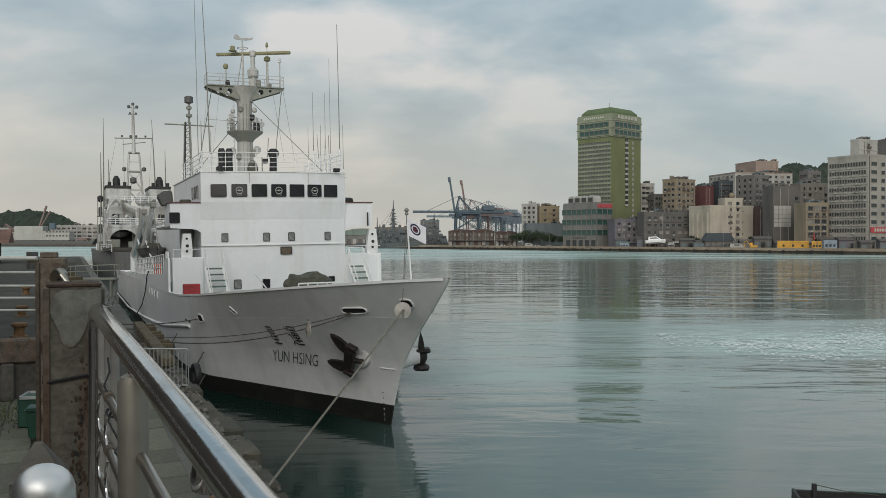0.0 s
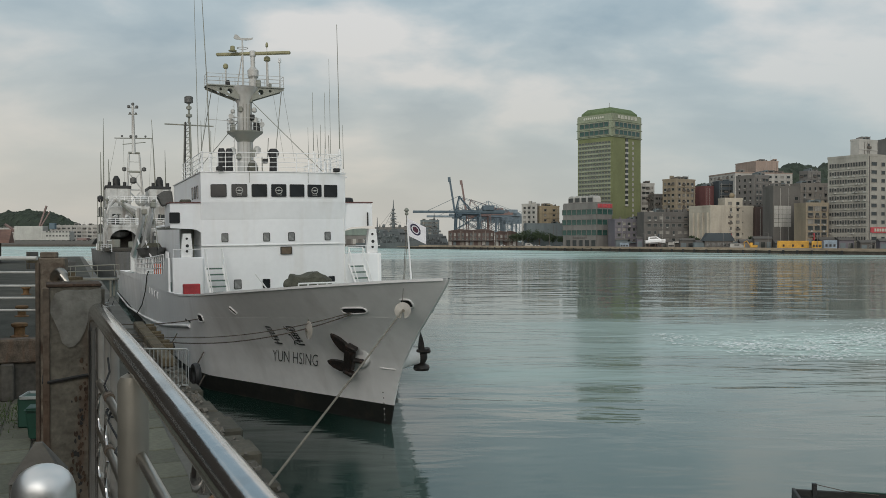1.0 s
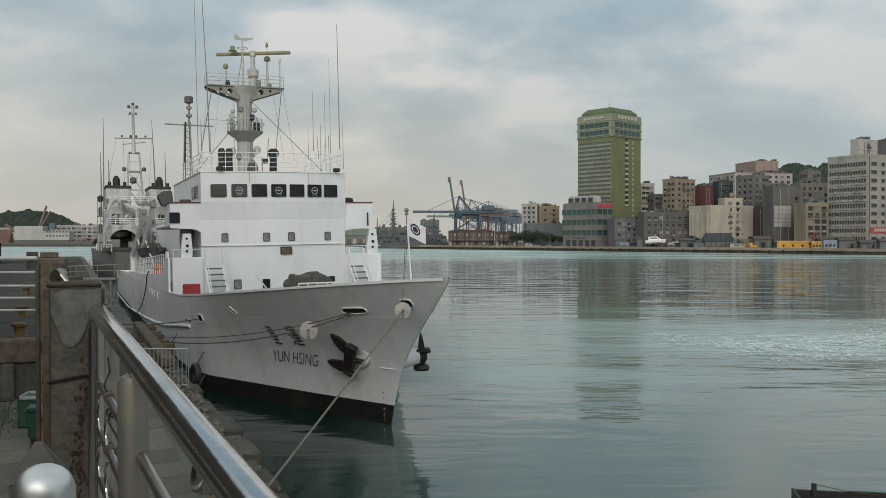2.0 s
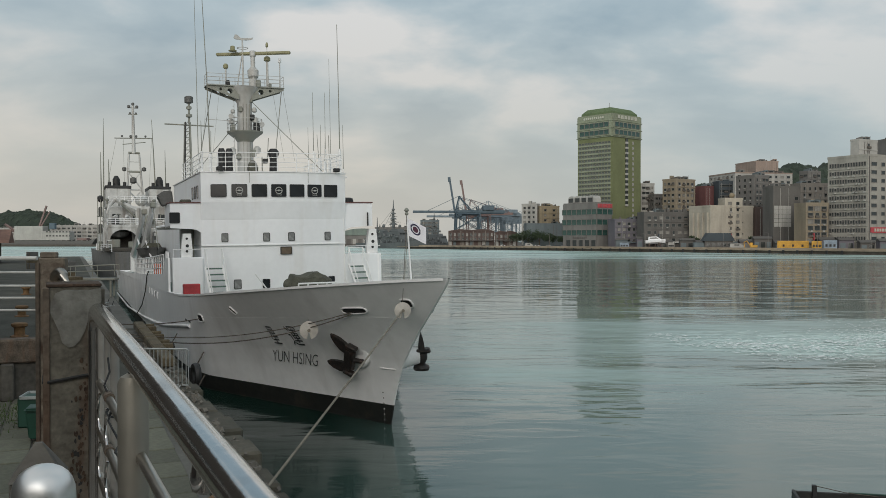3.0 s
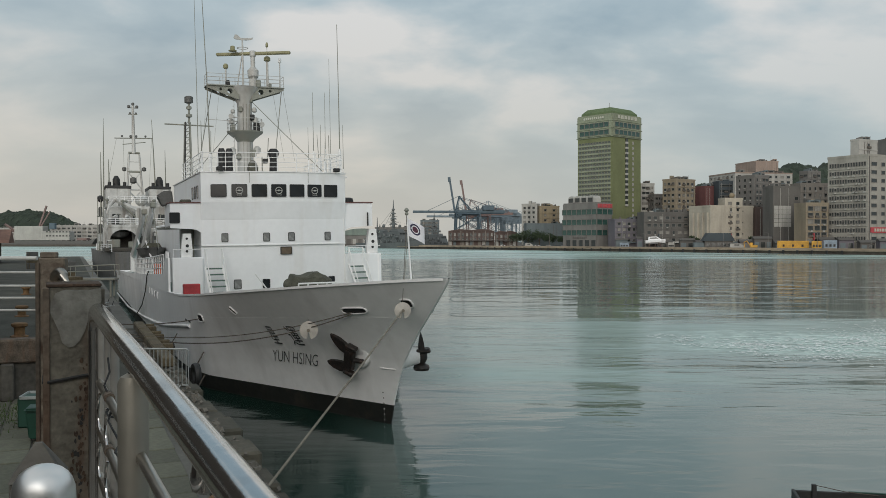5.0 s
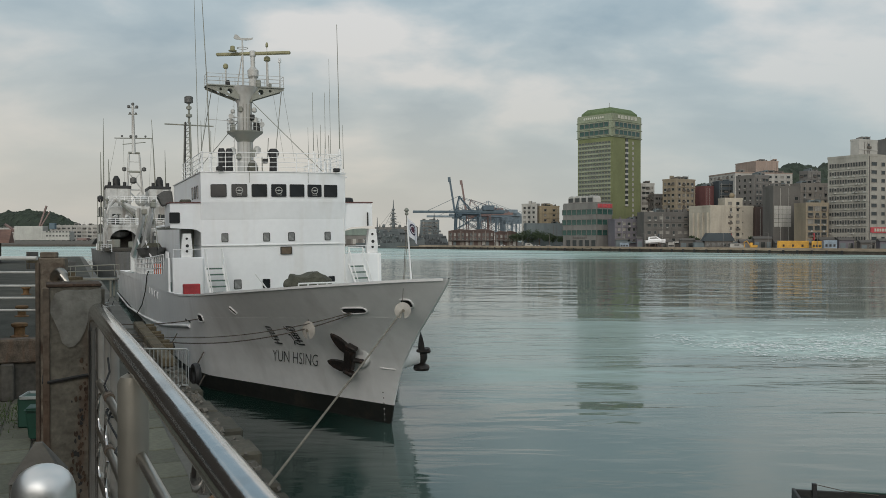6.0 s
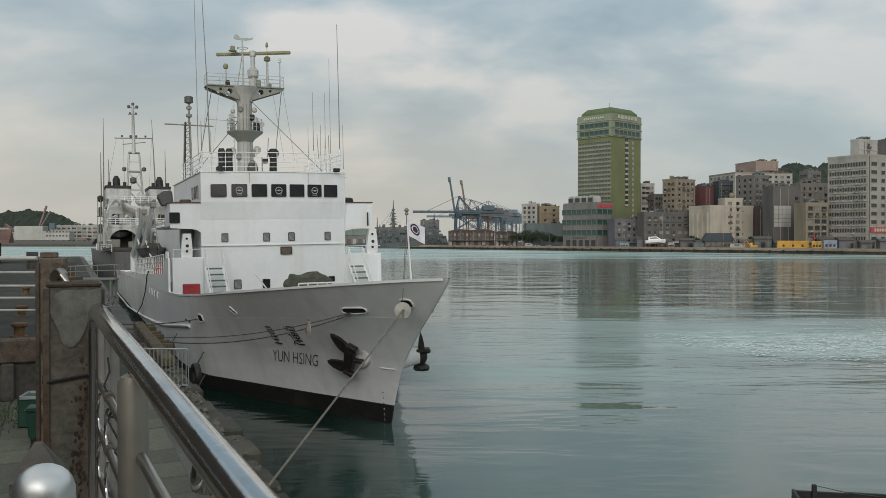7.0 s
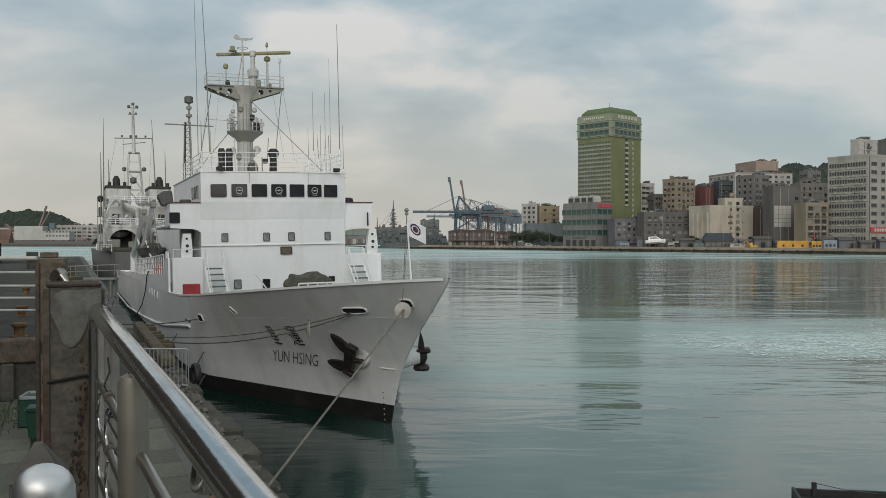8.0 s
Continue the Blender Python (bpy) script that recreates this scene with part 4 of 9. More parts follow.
    for a, b in (((-3.9, -0.6, 14.3), (-0.6, 2.6, 10.1)), ((-4, -2.7, 14.9), (-9, -3.0, 10.1)), ((-4, 1.2, 14.9), (-4.2, 0.7, 10.1)), ((-4.1, -1.2, 13.2), (-6, -3.6, 10.1)), ((-4, 0.4, 12.2), (-2.5, -0.6 + 0.6, 10.8))):
        part("stay", rod([a, b], 0.022, 5), M_MASTGREY, ship)
    # lookout boxes on the wings
    part("wing_instrument", lathe([(0.34, 8.3), (0.36, 8.5), (0.33, 8.65), (0.2, 8.7)], 14), M_BLACK, ship, at=pose(-1.4, 4.2, 0))
    cover = prism([(-5.86, 8.83), (-5.62, 9.06), (-5.13, 9.12), (-5.06, 8.44), (-5.3, 8.36), (-5.6, 8.25)], 1.0, "x", -3.2)
    bmesh.ops.bevel(cover, geom=cover.edges[:], offset=0.06, segments=2, affect="EDGES")
    part("wing_cover", cover, M_BOATGREY, ship, "dark canvas-covered gear slung on the wing")
    part("wing_bin", soft_box(-2.4, -1.9, -4.75, -4.2, 8.3, 8.62, 0.06), M_CANVAS, ship)
    # after deckhouse, funnel mast, boats
    part("after_house", soft_box(-30, -13, -3.6, 3.6, 3.0, 7.6, 0.05), M_WHITE, ship)
    part("funnel_casing", soft_box(-22, -17, -2.6, 2.6, 7.6, 9.8, 0.2), M_WHITE, ship)
    am = part("after_mast", rod([(-12.3, -3.4, 8.5), (-12.3, -3.2, 14.0)], 0.06, 6), M_MASTGREY, ship, "lattice mast with a yard")
    for dx, dy in ((0.5, 0.0), (0.5, 0.55), (0.0, 0.55)):
        part("mast_leg", rod([(-12.3 + dx, -3.4 + dy, 8.5), (-12.3 + dx * 0.6, -3.2 + dy * 0.5, 14.0)], 0.05, 6), M_BLACK if dx and not dy else M_MASTGREY, am)
    for k in range(14):
        f = k / 13
        z = 8.7 + 5.1 * f
        w = 0.55 * (1 - 0.5 * f)
        part("brace", rod([(-12.2, -3.4 + 0.2 * f, z), (-12.2, -3.4 + 0.2 * f + w, z)], 0.03, 5), M_MASTGREY, am)
        part("brace", rod([(-12.2, -3.4 + 0.2 * f, z), (-12.2, -3.4 + 0.2 * f + w, z + 0.38)], 0.02, 5), M_MASTGREY, am)
    part("yard", rod([(-12.2, -4.47, 13.85), (-12.2, -1.43, 13.79)], 0.05, 6), M_MASTGREY, am)
    part("topmast", rod([(-12.2, -2.95, 13.9), (-12.2, -2.95, 15.3)], 0.07, 8), M_MASTGREY, am)
    for z, r in ((14.3, 0.2), (14.8, 0.17)):
        part("mast_lamp", lathe([(r * 0.4, z), (r, z + 0.05), (r, z + 0.2), (r * 0.4, z + 0.25)], 10), M_MASTGREY, am, at=pose(-12.2, -2.95, 0))
    part("top_drum", lathe([(0.12, 15.2), (0.27, 15.25), (0.27, 15.62), (0.15, 15.68)], 12), M_BOATGREY, am, at=pose(-12.2, -2.95, 0))
    railing(ship, [(-3.6, -5.5, 4.64), (-13.9, -5.5, 4.28), (-27, -5.5, 3.9)], 1.05, 3, 1.3, 0.035)
    davit_boat(ship, -25, -4.5, 4.9, 13.0)
    for x0, z0, x1, z1 in ((-37.5, 5.0, -25.0, 8.6), (-28.3, 4.6, -17.3, 8.85)):
        base, tip = Vector((x0, -5.0, z0)), Vector((x1, -4.85, z1))
        d = part("davit", rod([base, tip], 0.2, 4, [0.24, 0.17]), M_WHITE2, ship, "white boat davit arm")
        part("brace", rod([base.lerp(tip, 0.45), base.lerp(tip, 0.45) + Vector((6.5, 0.1, -2.1))], 0.07, 6), M_WHITE2, d)
        part("pivot", soft_box(x0 - 0.4, x0 + 0.4, -5.2, -4.7, 3.6, z0 + 0.3, 0.05), M_WHITE2, d)
        part("head", soft_box(x1 - 0.2, x1 + 0.35, -5.05, -4.65, z1 - 0.15, z1 + 0.25, 0.06), M_MASTGREY, d)
        part("fall_wire", rod([tip, Vector((x1 + 0.6, -4.6, 5.9))], 0.03, 5), M_MASTGREY, d)
    part("life_jacket_locker", soft_box(-15.2, -14.4, -5.1, -4.6, 3.8, 4.9, 0.05), M_ORANGE, ship)
    # lamps, pipes and small fittings on the house front
    for y in (-3.0, 3.2):
        fl = part("flood_lamp", soft_box(-0.1, 0.22, y - 0.16, y + 0.16, 10.02, 10.22, 0.03), M_BLACK, ship, "black flood lamp on the roof edge")
        part("bracket", rod([(0.0, y, 9.9), (0.0, y, 10.05)], 0.03, 6), M_WHITE2, fl)
    part("front_pipe", rod([(front_x(3.72, 4.0) + 0.06, 3.74, 3.4), (front_x(3.72, 6.0) + 0.06, 3.74, 7.6), (front_x(3.72, 9.0) + 0.06, 3.74, 9.9)], 0.025, 6), M_WHITE2, ship)
    for y in (-1.5, 1.6):
        part("eyebrow_wire", rod([(front_x(y, 9.5) + 0.03, y, 9.4), (front_x(y, 9.9) + 0.03, y, 9.93)], 0.012, 5), M_MASTGREY, ship)
    part("deck_hose_reel", lathe([(0.08, 0), (0.26, 0.0), (0.26, 0.05), (0.12, 0.06), (0.12, 0.2), (0.26, 0.21), (0.26, 0.26), (0.08, 0.26)], 14), M_RED, ship, at=pose(2.2, 2.4, 3.55, 0, 90, 0))
    for x, y in ((9.5, -1.2), (9.5, 1.3), (14.5, -0.8)):
        v_ = part("mushroom_vent", lathe([(0.12, 3.3), (0.12, 3.75), (0.26, 3.8), (0.24, 3.92), (0.08, 3.98)], 12), M_WHITE2, ship, at=pose(x, y, 0.15))
    # jack staff
    part("jack_staff", rod([(18.96, 0.26, 4.1), (18.96, 0.08, 7.25)], 0.03, 8, [0.036, 0.024]), M_WHITE2, ship, "white jack staff at the bow")
    part("staff_truck", lathe([(0.02, 7.2), (0.06, 7.24), (0.06, 7.28), (0.03, 7.32), (0.08, 7.36), (0.08, 7.39), (0.02, 7.46)], 10), M_MASTGREY, ship, at=pose(18.96, 0.08, 0))
    for y in (0.0, 0.42):
        part("staff_stay", rod([(18.96, 0.1, 6.6), (18.7, y, 4.4)], 0.012, 5), M_MASTGREY, ship)
    return ship


ship = build_ship()


# ---- the near quay and the walkway ----
M_ASPHALT = material("dark_asphalt", (0.075, 0.075, 0.064), 0.95, 0, (10, 0.2), (0.4, 0.3), (40, 0.4))
M_ASPHALT.node_tree.nodes["Principled BSDF"].inputs["Specular IOR Level"].default_value = 0.15
M_GALV = material("galvanised_steel", (0.42, 0.44, 0.43), 0.5, 0.6, (12, 0.1), (2, 0.15), (30, 0.1))
M_WOOD = material("weathered_timber", (0.10, 0.08, 0.048), 0.9, 0, (14, 0.25), (1.5, 0.3), (24, 0.6))
M_GRASS = material("grass", (0.05, 0.085, 0.02), 0.9, 0, (20, 0.3), (2, 0.3), (20, 0.5))
M_RUSTSCAB = material("burst_rust", (0.058, 0.036, 0.023), 0.9, 0, (60, 0.35), (12, 0.4), (60, 0.6))
M_FLAKE = material("flaking_tan_paint", (0.145, 0.118, 0.09), 0.85, 0, (30, 0.25), (7, 0.35), (40, 0.5), ((0.055, 0.03, 0.018), 0.9, 11.0, 0.5))
M_WHITEPAINT = material("old_white_paint", (0.50, 0.50, 0.47), 0.6, 0, (14, 0.1), (3, 0.2), (20, 0.2))


def quay_details():
    surf = part("asphalt_surface", soft_box(-177.8, 21.9, -60, -8.3, QUAY_TOP - 0.1, QUAY_TOP + 0.01, 0.003), M_ASPHALT, quay)
    # coping stones along the edge, and a broken lower course
    rnd = random.Random(4)
    x = 4.0
    while x < 37:
        w = rnd.uniform(0.9, 1.5)
        top = QUAY_TOP + rnd.uniform(-0.05, 0.10)
        bm = soft_box(x, x + w - 0.05, -7.55 + rnd.uniform(-0.8, -0.6), -7.1 + rnd.uniform(-0.10, 0.08), 1.75, top, 0.05)
        part("coping_stone", bm, M_STONE, quay)
        x += w
    for course in range(3):
        x = 4.0 + 0.4 * course
        while x < 37:
            w = rnd.uniform(0.6, 1.3)
            out = -7.0 + rnd.uniform(-0.12, 0.16) + 0.12 * course
            z1 = 1.72 - 0.62 * course + rnd.uniform(-0.05, 0.03)
            part("wall_stone", soft_box(x, x + w - 0.05, -8.0, out, z1 - 0.58, z1, 0.06), M_STONE, quay)
            x += w
    # paving slabs
    me = mesh_of(soft_box(-0.48, 0.48, -0.29, 0.29, -0.05, 0.0, 0.012), "paving_slab", M_PAVING)
    for i in range(15):
        for j in range(15):
            sx, sy = 22.6 + i * 1.0 + (0.5 if j % 2 else 0), -8.75 - j * 0.62
            part("paving_slab", me, M_PAVING, quay, at=pose(sx, sy, QUAY_TOP + 0.03 + rnd.uniform(-0.008, 0.012), rnd.uniform(-0.4, 0.4), rnd.uniform(-0.4, 0.4), rnd.uniform(-0.6, 0.6)))


M_PAVING = material("worn_paving", (0.124, 0.126, 0.092), 0.85, 0, (9, 0.15), (0.9, 0.25), (18, 0.5), ((0.09, 0.085, 0.07), 0.7, 1.4), island=0.18)
quay_details()


def low_wall():
    w = thing("low_wall", QUAY_FRAME, "dark low wall topped by a rusty steel beam", "wall")
    part("wall_body", soft_box(21.9, 22.25, -17.5, -9.6, QUAY_TOP, 3.4, 0.03), M_DARKWALL, w)
    part("steel_beam", soft_box(21.8, 22.35, -17.5, -9.5, 3.4, 3.98, 0.04), M_RUSTY, w, "rusty brown steel beam")
    for k in range(3):
        part("buttress", soft_box(22.2, 22.5, -11.8 - 2.4 * k, -11.5 - 2.4 * k, QUAY_TOP, 3.4, 0.03), M_DARKWALL, w)


M_DARKWALL = material("stained_wall_and_bay_shade", (0.07, 0.065, 0.055), 0.9, 0, (8, 0.25), (1, 0.3), (20, 0.5))
low_wall()


BOLLARDS = ((-23.0, -13.15), (-3.31, -12.52), (6.96, -12.13), (11.0, -8.6), (34.4, -8.3))


def bollard(x, y, label="rusty yellow mooring bollard on the quay"):
    b = thing("bollard", QUAY_FRAME @ pose(x, y, QUAY_TOP), label, "bollard", "bollards on the quay")
    part("base", lathe([(0.34, 0.0), (0.34, 0.05), (0.26, 0.08)], 16), M_YELLOW_RUST, b)
    part("shaft", lathe([(0.22, 0.05), (0.2, 0.15), (0.2, 0.36), (0.24, 0.42)], 16), M_YELLOW_RUST, b)
    part("head", lathe([(0.24, 0.40), (0.31, 0.45), (0.31, 0.54), (0.24, 0.58)], 16), M_YELLOW_RUST, b)
    return b


for bx, by in BOLLARDS:
    bollard(bx, by)


def walkway():
    """The raised walkway that carries the camera: slab, columns, and the steel railing along its edge."""
    w = thing("walkway", pose(0, 0, 0), "raised concrete walkway above the quay", "walkway", kind="structure")
    part("slab", soft_box(-4.2, 0.9, -5.0, 4.7, 4.35, 4.62, 0.03), M_CONC, w)
    for x, y in ((-3.6, -4.4), (0.2, -4.4), (-3.6, 3.9), (-1.6, 3.9)):
        part("column", soft_box(x - 0.18, x + 0.18, y - 0.18, y + 0.18, QUAY_TOP - 0.05, 4.36, 0.03), M_CONC, w)


walkway()
RAIL_WAY = Vector((-0.4805, 1.0, 0.028))


def rail_at(y, z=None):
    """A point on the railing's line, at that distance ahead."""
    p = Vector((-0.365, 1.5, 5.99)) + RAIL_WAY * (y - 1.5)
    return Vector((p.x, p.y, p.z if z is None else z))


M_BALUSTER = material("pale_dull_steel", (0.36, 0.345, 0.315), 0.42, 0.35, (8, 0.1), (2, 0.2), (20, 0.06), ((0.2, 0.16, 0.12), 0.5, 5), 1)


def steel_railing():
    r = thing("steel_railing", pose(0, 0, 0), "polished stainless steel railing with worn reflections", "railing")
    pts = [rail_at(0.35), rail_at(1.5), rail_at(2.9), rail_at(4.12)]
    end = pts[-1]
    for k in range(1, 7):
        a = radians(15 * k)
        pts.append(end + Vector((-0.045 * math.sin(a), 0.09 * math.sin(a), -0.10 * (1 - math.cos(a)))))
    pts.append(Vector((pts[-1].x, pts[-1].y, 4.62)))
    part("top_rail", rod(pts, 0.0385, 24), M_STEEL, r, "thick polished top rail with an elbow at its end")
    for z, spans in ((5.745, ((3.62, 3.08), (2.80, 0.9))), (5.53, ((3.62, 3.06), (2.6, 1.0))), (5.74, ((4.05, 3.74),)), (5.52, ((4.05, 3.74),)), (5.31, ((4.05, 3.74), (3.6, 3.0)))):
        for y0, y1 in spans:
            part("lower_rail", rod([rail_at(y0, z), rail_at(y1, z)], 0.0165, 12), M_STEEL_DULL, r)
    for y, rad, top in ((2.66, 0.046, 5.995), (1.13, 0.046, 5.94)):
        p = rail_at(y)
        post = part("post", lathe([(rad, 4.6), (rad, top - 0.03), (rad * 0.8, top - 0.01), (rad * 0.4, top)], 22), M_POSTSTEEL, r, "stout dull steel post", at=pose(p.x - 0.02, p.y, 0))
        part("bracket", rod([(0, 0, top - 0.02), (0.02, 0, top + 0.05)], 0.02, 10), M_STEEL, post)
        part("floor_flange", lathe([(0.09, 4.6), (0.09, 4.63), (0.05, 4.64)], 18), M_STEEL, post)
    for y, rad, off in ((4.14, 0.02, 0.02), (4.0, 0.017, 0.035), (3.86, 0.02, 0.05)):
        p = rail_at(y)
        part("baluster", rod([(p.x + off, p.y, 4.62), (p.x + off, p.y, p.z - 0.02)], rad, 16), M_BALUSTER, r)
    # little scrolls welded between the balusters
    for y, z in ((3.95, 5.62), (3.6, 5.62), (3.95, 5.4), (3.6, 5.4)):
        p = rail_at(y, z)
        arc = [p + Vector((-0.012 * math.sin(a * 0.5), 0, 0.09 * math.cos(a * 0.5))) + RAIL_WAY * (0.05 * math.sin(a * 0.5)) for a in range(1, 7)]
        part("scroll", rod(arc, 0.006, 8), M_STEEL, r)
    # wire ties
    for y0, z0, y1, z1 in ((3.66, 5.76, 2.85, 5.70), (3.70, 5.9, 3.5, 5.72)):
        a, b = rail_at(y0, z0), rail_at(y1, z1)
        pts = [a.lerp(b, k / 10) + Vector((0.012 * math.sin(k * 2.1), 0.012 * math.cos(k * 1.7), -0.12 * math.sin(math.pi * k / 10))) for k in range(11)]
        part("wire_tie", rod(pts, 0.0045, 6), M_BLACK, r, "loose dark binding wire")
    for y, z in ((3.63, 5.75), (2.80, 5.75), (3.63, 5.53)):
        part("sleeve", rod([rail_at(y, z), rail_at(y - 0.05, z)], 0.022, 12), M_RUSTY, r)
    # knob on the outer side
    p = rail_at(1.95)
    part("knob", lathe([(0.01, 0.0), (0.03, 0.01), (0.037, 0.04), (0.03, 0.075), (0.01, 0.085)], 16), M_STEEL, r, at=pose(p.x - 0.02, p.y + 0.25, 5.76))


steel_railing()


M_DOME = material("scuffed_steel", (0.80, 0.79, 0.77), 0.38, 1.0, (8, 0.08), (3, 0.1), (30, 0.05), ((0.4, 0.38, 0.36), 0.4, 8))


def steel_bollard():
    b = thing("steel_post", pose(-0.7135, 1.56, 4.614), "domed polished stainless post on the walkway", "post")
    part("shaft", lathe([(0.0535, 0), (0.0535, 1.318)], 28), M_STEEL, b)
    part("dome", lathe([(0.0542, 1.312), (0.0542, 1.330), (0.0528, 1.3445), (0.0485, 1.3575), (0.0415, 1.3685), (0.0315, 1.377), (0.0195, 1.3828), (0.0085, 1.3852), (0.002, 1.3857)], 32), M_DOME, b, "scuffed satin dome")


steel_bollard()


def stub_post():
    """A short concrete post with a pyramid head, between the steel post and the pillar."""
    b = thing("concrete_stub", pose(-1.388, 3.0, 4.62, 0, 0, 20), "short mossy concrete post with a pyramid head", "post")
    part("shaft", soft_box(-0.085, 0.085, -0.085, 0.085, 0.0, 0.97, 0.01), M_CONC, b)
    bm = bmesh.new()
    lo = [bm.verts.new(p) for p in ((-0.088, -0.088, 0.97), (0.088, -0.088, 0.97), (0.088, 0.088, 0.97), (-0.088, 0.088, 0.97))]
    hi = [bm.verts.new(p) for p in ((-0.012, -0.012, 1.085), (0.012, -0.012, 1.085), (0.012, 0.012, 1.085), (-0.012, 0.012, 1.085))]
    bm.faces.new(lo[::-1])
    bm.faces.new(hi)
    for i in range(4):
        bm.faces.new((lo[i], lo[(i + 1) % 4], hi[(i + 1) % 4], hi[i]))
    part("head", bm, M_CONC, b)


def concrete_pillar():
    p = thing("concrete_pillar", pose(-1.845, 4.38, 4.6, 0, 0, 24), "weathered concrete pillar stained with rust", "pillar")
    bm = soft_box(-0.135, 0.135, -0.15, 0.15, 0.0, 1.575, 0.018, 2)
    bmesh.ops.subdivide_edges(bm, edges=bm.edges[:], cuts=3, use_grid_fill=True)
    for v in bm.verts:
        v.co += Vector((noise.noise(v.co * 9), noise.noise(v.co * 9 + Vector((5, 0, 0))), 0)) * 0.006
    part("shaft", bm, M_PILLAR, p)
    part("cap", soft_box(-0.128, 0.122, -0.14, 0.14, 1.572, 1.586, 0.003), M_RUSTSCAB, p, "thin rusty cap plate")
    wire = [(0.14 * math.copysign(min(1, abs(1.35 * math.cos(a))), math.cos(a)), 0.156 * math.copysign(min(1, abs(1.35 * math.sin(a))), math.sin(a)), 1.135 + 0.028 * math.cos(a)) for a in [k * math.pi / 14 for k in range(29)]]
    for x0, x1 in ((-0.143, -0.112),):
        part("corner_iron", soft_box(x0, x1, -0.158, -0.12, 0.0, 1.57, 0.004), M_RUSTY, p, "rust-brown corner iron")
    # scabs of rust and pitted holes where the steel inside has burst the face
    rnd = random.Random(17)
    for k in range(170):
        z = rnd.uniform(0.1, 1.24)
        x = 0.03 + 0.02 * math.sin(z * 7) + rnd.gauss(0, 0.018 + 0.045 * max(0.0, 0.75 - z))
        if abs(x) > 0.115:
            continue
        r = rnd.uniform(0.0025, 0.0105)
        outline = [(x + r * rnd.uniform(0.6, 1.1) * math.cos(a_), z + r * rnd.uniform(0.9, 2.2) * math.sin(a_)) for a_ in (0, 0.9, 1.8, 2.7, 3.6, 4.5, 5.4)]
        part("rust_scab", prism(outline, -rnd.uniform(0.002, 0.006), "y", -0.149), M_RUSTSCAB if k % 4 else M_BLACK, p, "flaking rust scab" if k % 4 else "dark pitted hole")
    part("binding_wire", rod(wire, 0.0085, 6), M_BLACK, p, "wire bound round the pillar")
    part("render_patch", prism([(-0.108, 1.50), (-0.085, 1.545), (-0.04, 1.56), (0.06, 1.555), (0.118, 1.565), (0.12, 1.50), (0.085, 1.455), (0.06, 1.42), (0.045, 1.36), (0.02, 1.31), (-0.005, 1.285), (-0.03, 1.28), (-0.058, 1.305), (-0.072, 1.36), (-0.092, 1.41), (-0.11, 1.45)], -0.008, "y", -0.149), M_CONC2, p, "patch of bare lighter render")


M_PILLAR = material("stained_concrete", (0.118, 0.108, 0.086), 0.92, 0, (34, 0.25), (6.0, 0.4), (45, 0.4), ((0.095, 0.045, 0.024), 0.85, 8.0, 0.55), 1)
M_CONC2 = material("bare_render", (0.185, 0.182, 0.16), 0.95, 0, (30, 0.15), (6, 0.25), (50, 0.3), ((0.07, 0.06, 0.05), 0.6, 14.0))
concrete_pillar()
stub_post()


def gate_fence():
    """The rusty post behind the pillar and the bars that run from it."""
    f = thing("bar_fence", pose(0, 0, 0), "rusty steel post with pale horizontal fence bars", "fence")
    part("post", soft_box(-2.50, -2.335, 5.4, 5.46, 4.3, 6.29, 0.008), M_FLAKE, f, "rusty post with flaking tan paint")
    part("post_cap", soft_box(-2.49, -2.39, 5.405, 5.45, 6.29, 6.325, 0.006), M_FLAKE, f)
    part("edge_iron", soft_box(-2.51, -2.485, 5.385, 5.41, 4.3, 6.26, 0.004), M_RUSTY, f)
    part("bar", rod([(-5.2, 5.5, 6.285), (-2.55, 5.5, 6.285)], 0.013, 10), M_WHITEPAINT, f)
    for z in (6.192, 6.108, 6.032, 5.955):
        part("bar", rod([(-5.2, 5.5, z), (-2.5, 5.5, z + 0.004)], 0.0075, 8), M_WHITEPAINT, f)
    part("far_post", soft_box(-5.4, -5.2, 5.4, 5.6, 4.3, 6.31, 0.012), M_RUSTY, f)
    elbow = [(-2.42, 5.44, 6.15), (-2.385, 5.385, 6.185), (-2.355, 5.36, 6.205), (-2.33, 5.34, 6.205), (-2.305, 5.32, 6.185), (-2.295, 5.31, 6.15), (-2.29, 5.3, 5.8)]
    part("rail_stub", rod(elbow, 0.028, 18), M_STEEL_DULL, f, "stub of a stainless handrail")
    part("footing", soft_box(-5.6, -2.0, 5.2, 5.8, QUAY_TOP, 4.3, 0.02), M_CONC, f)


gate_fence()


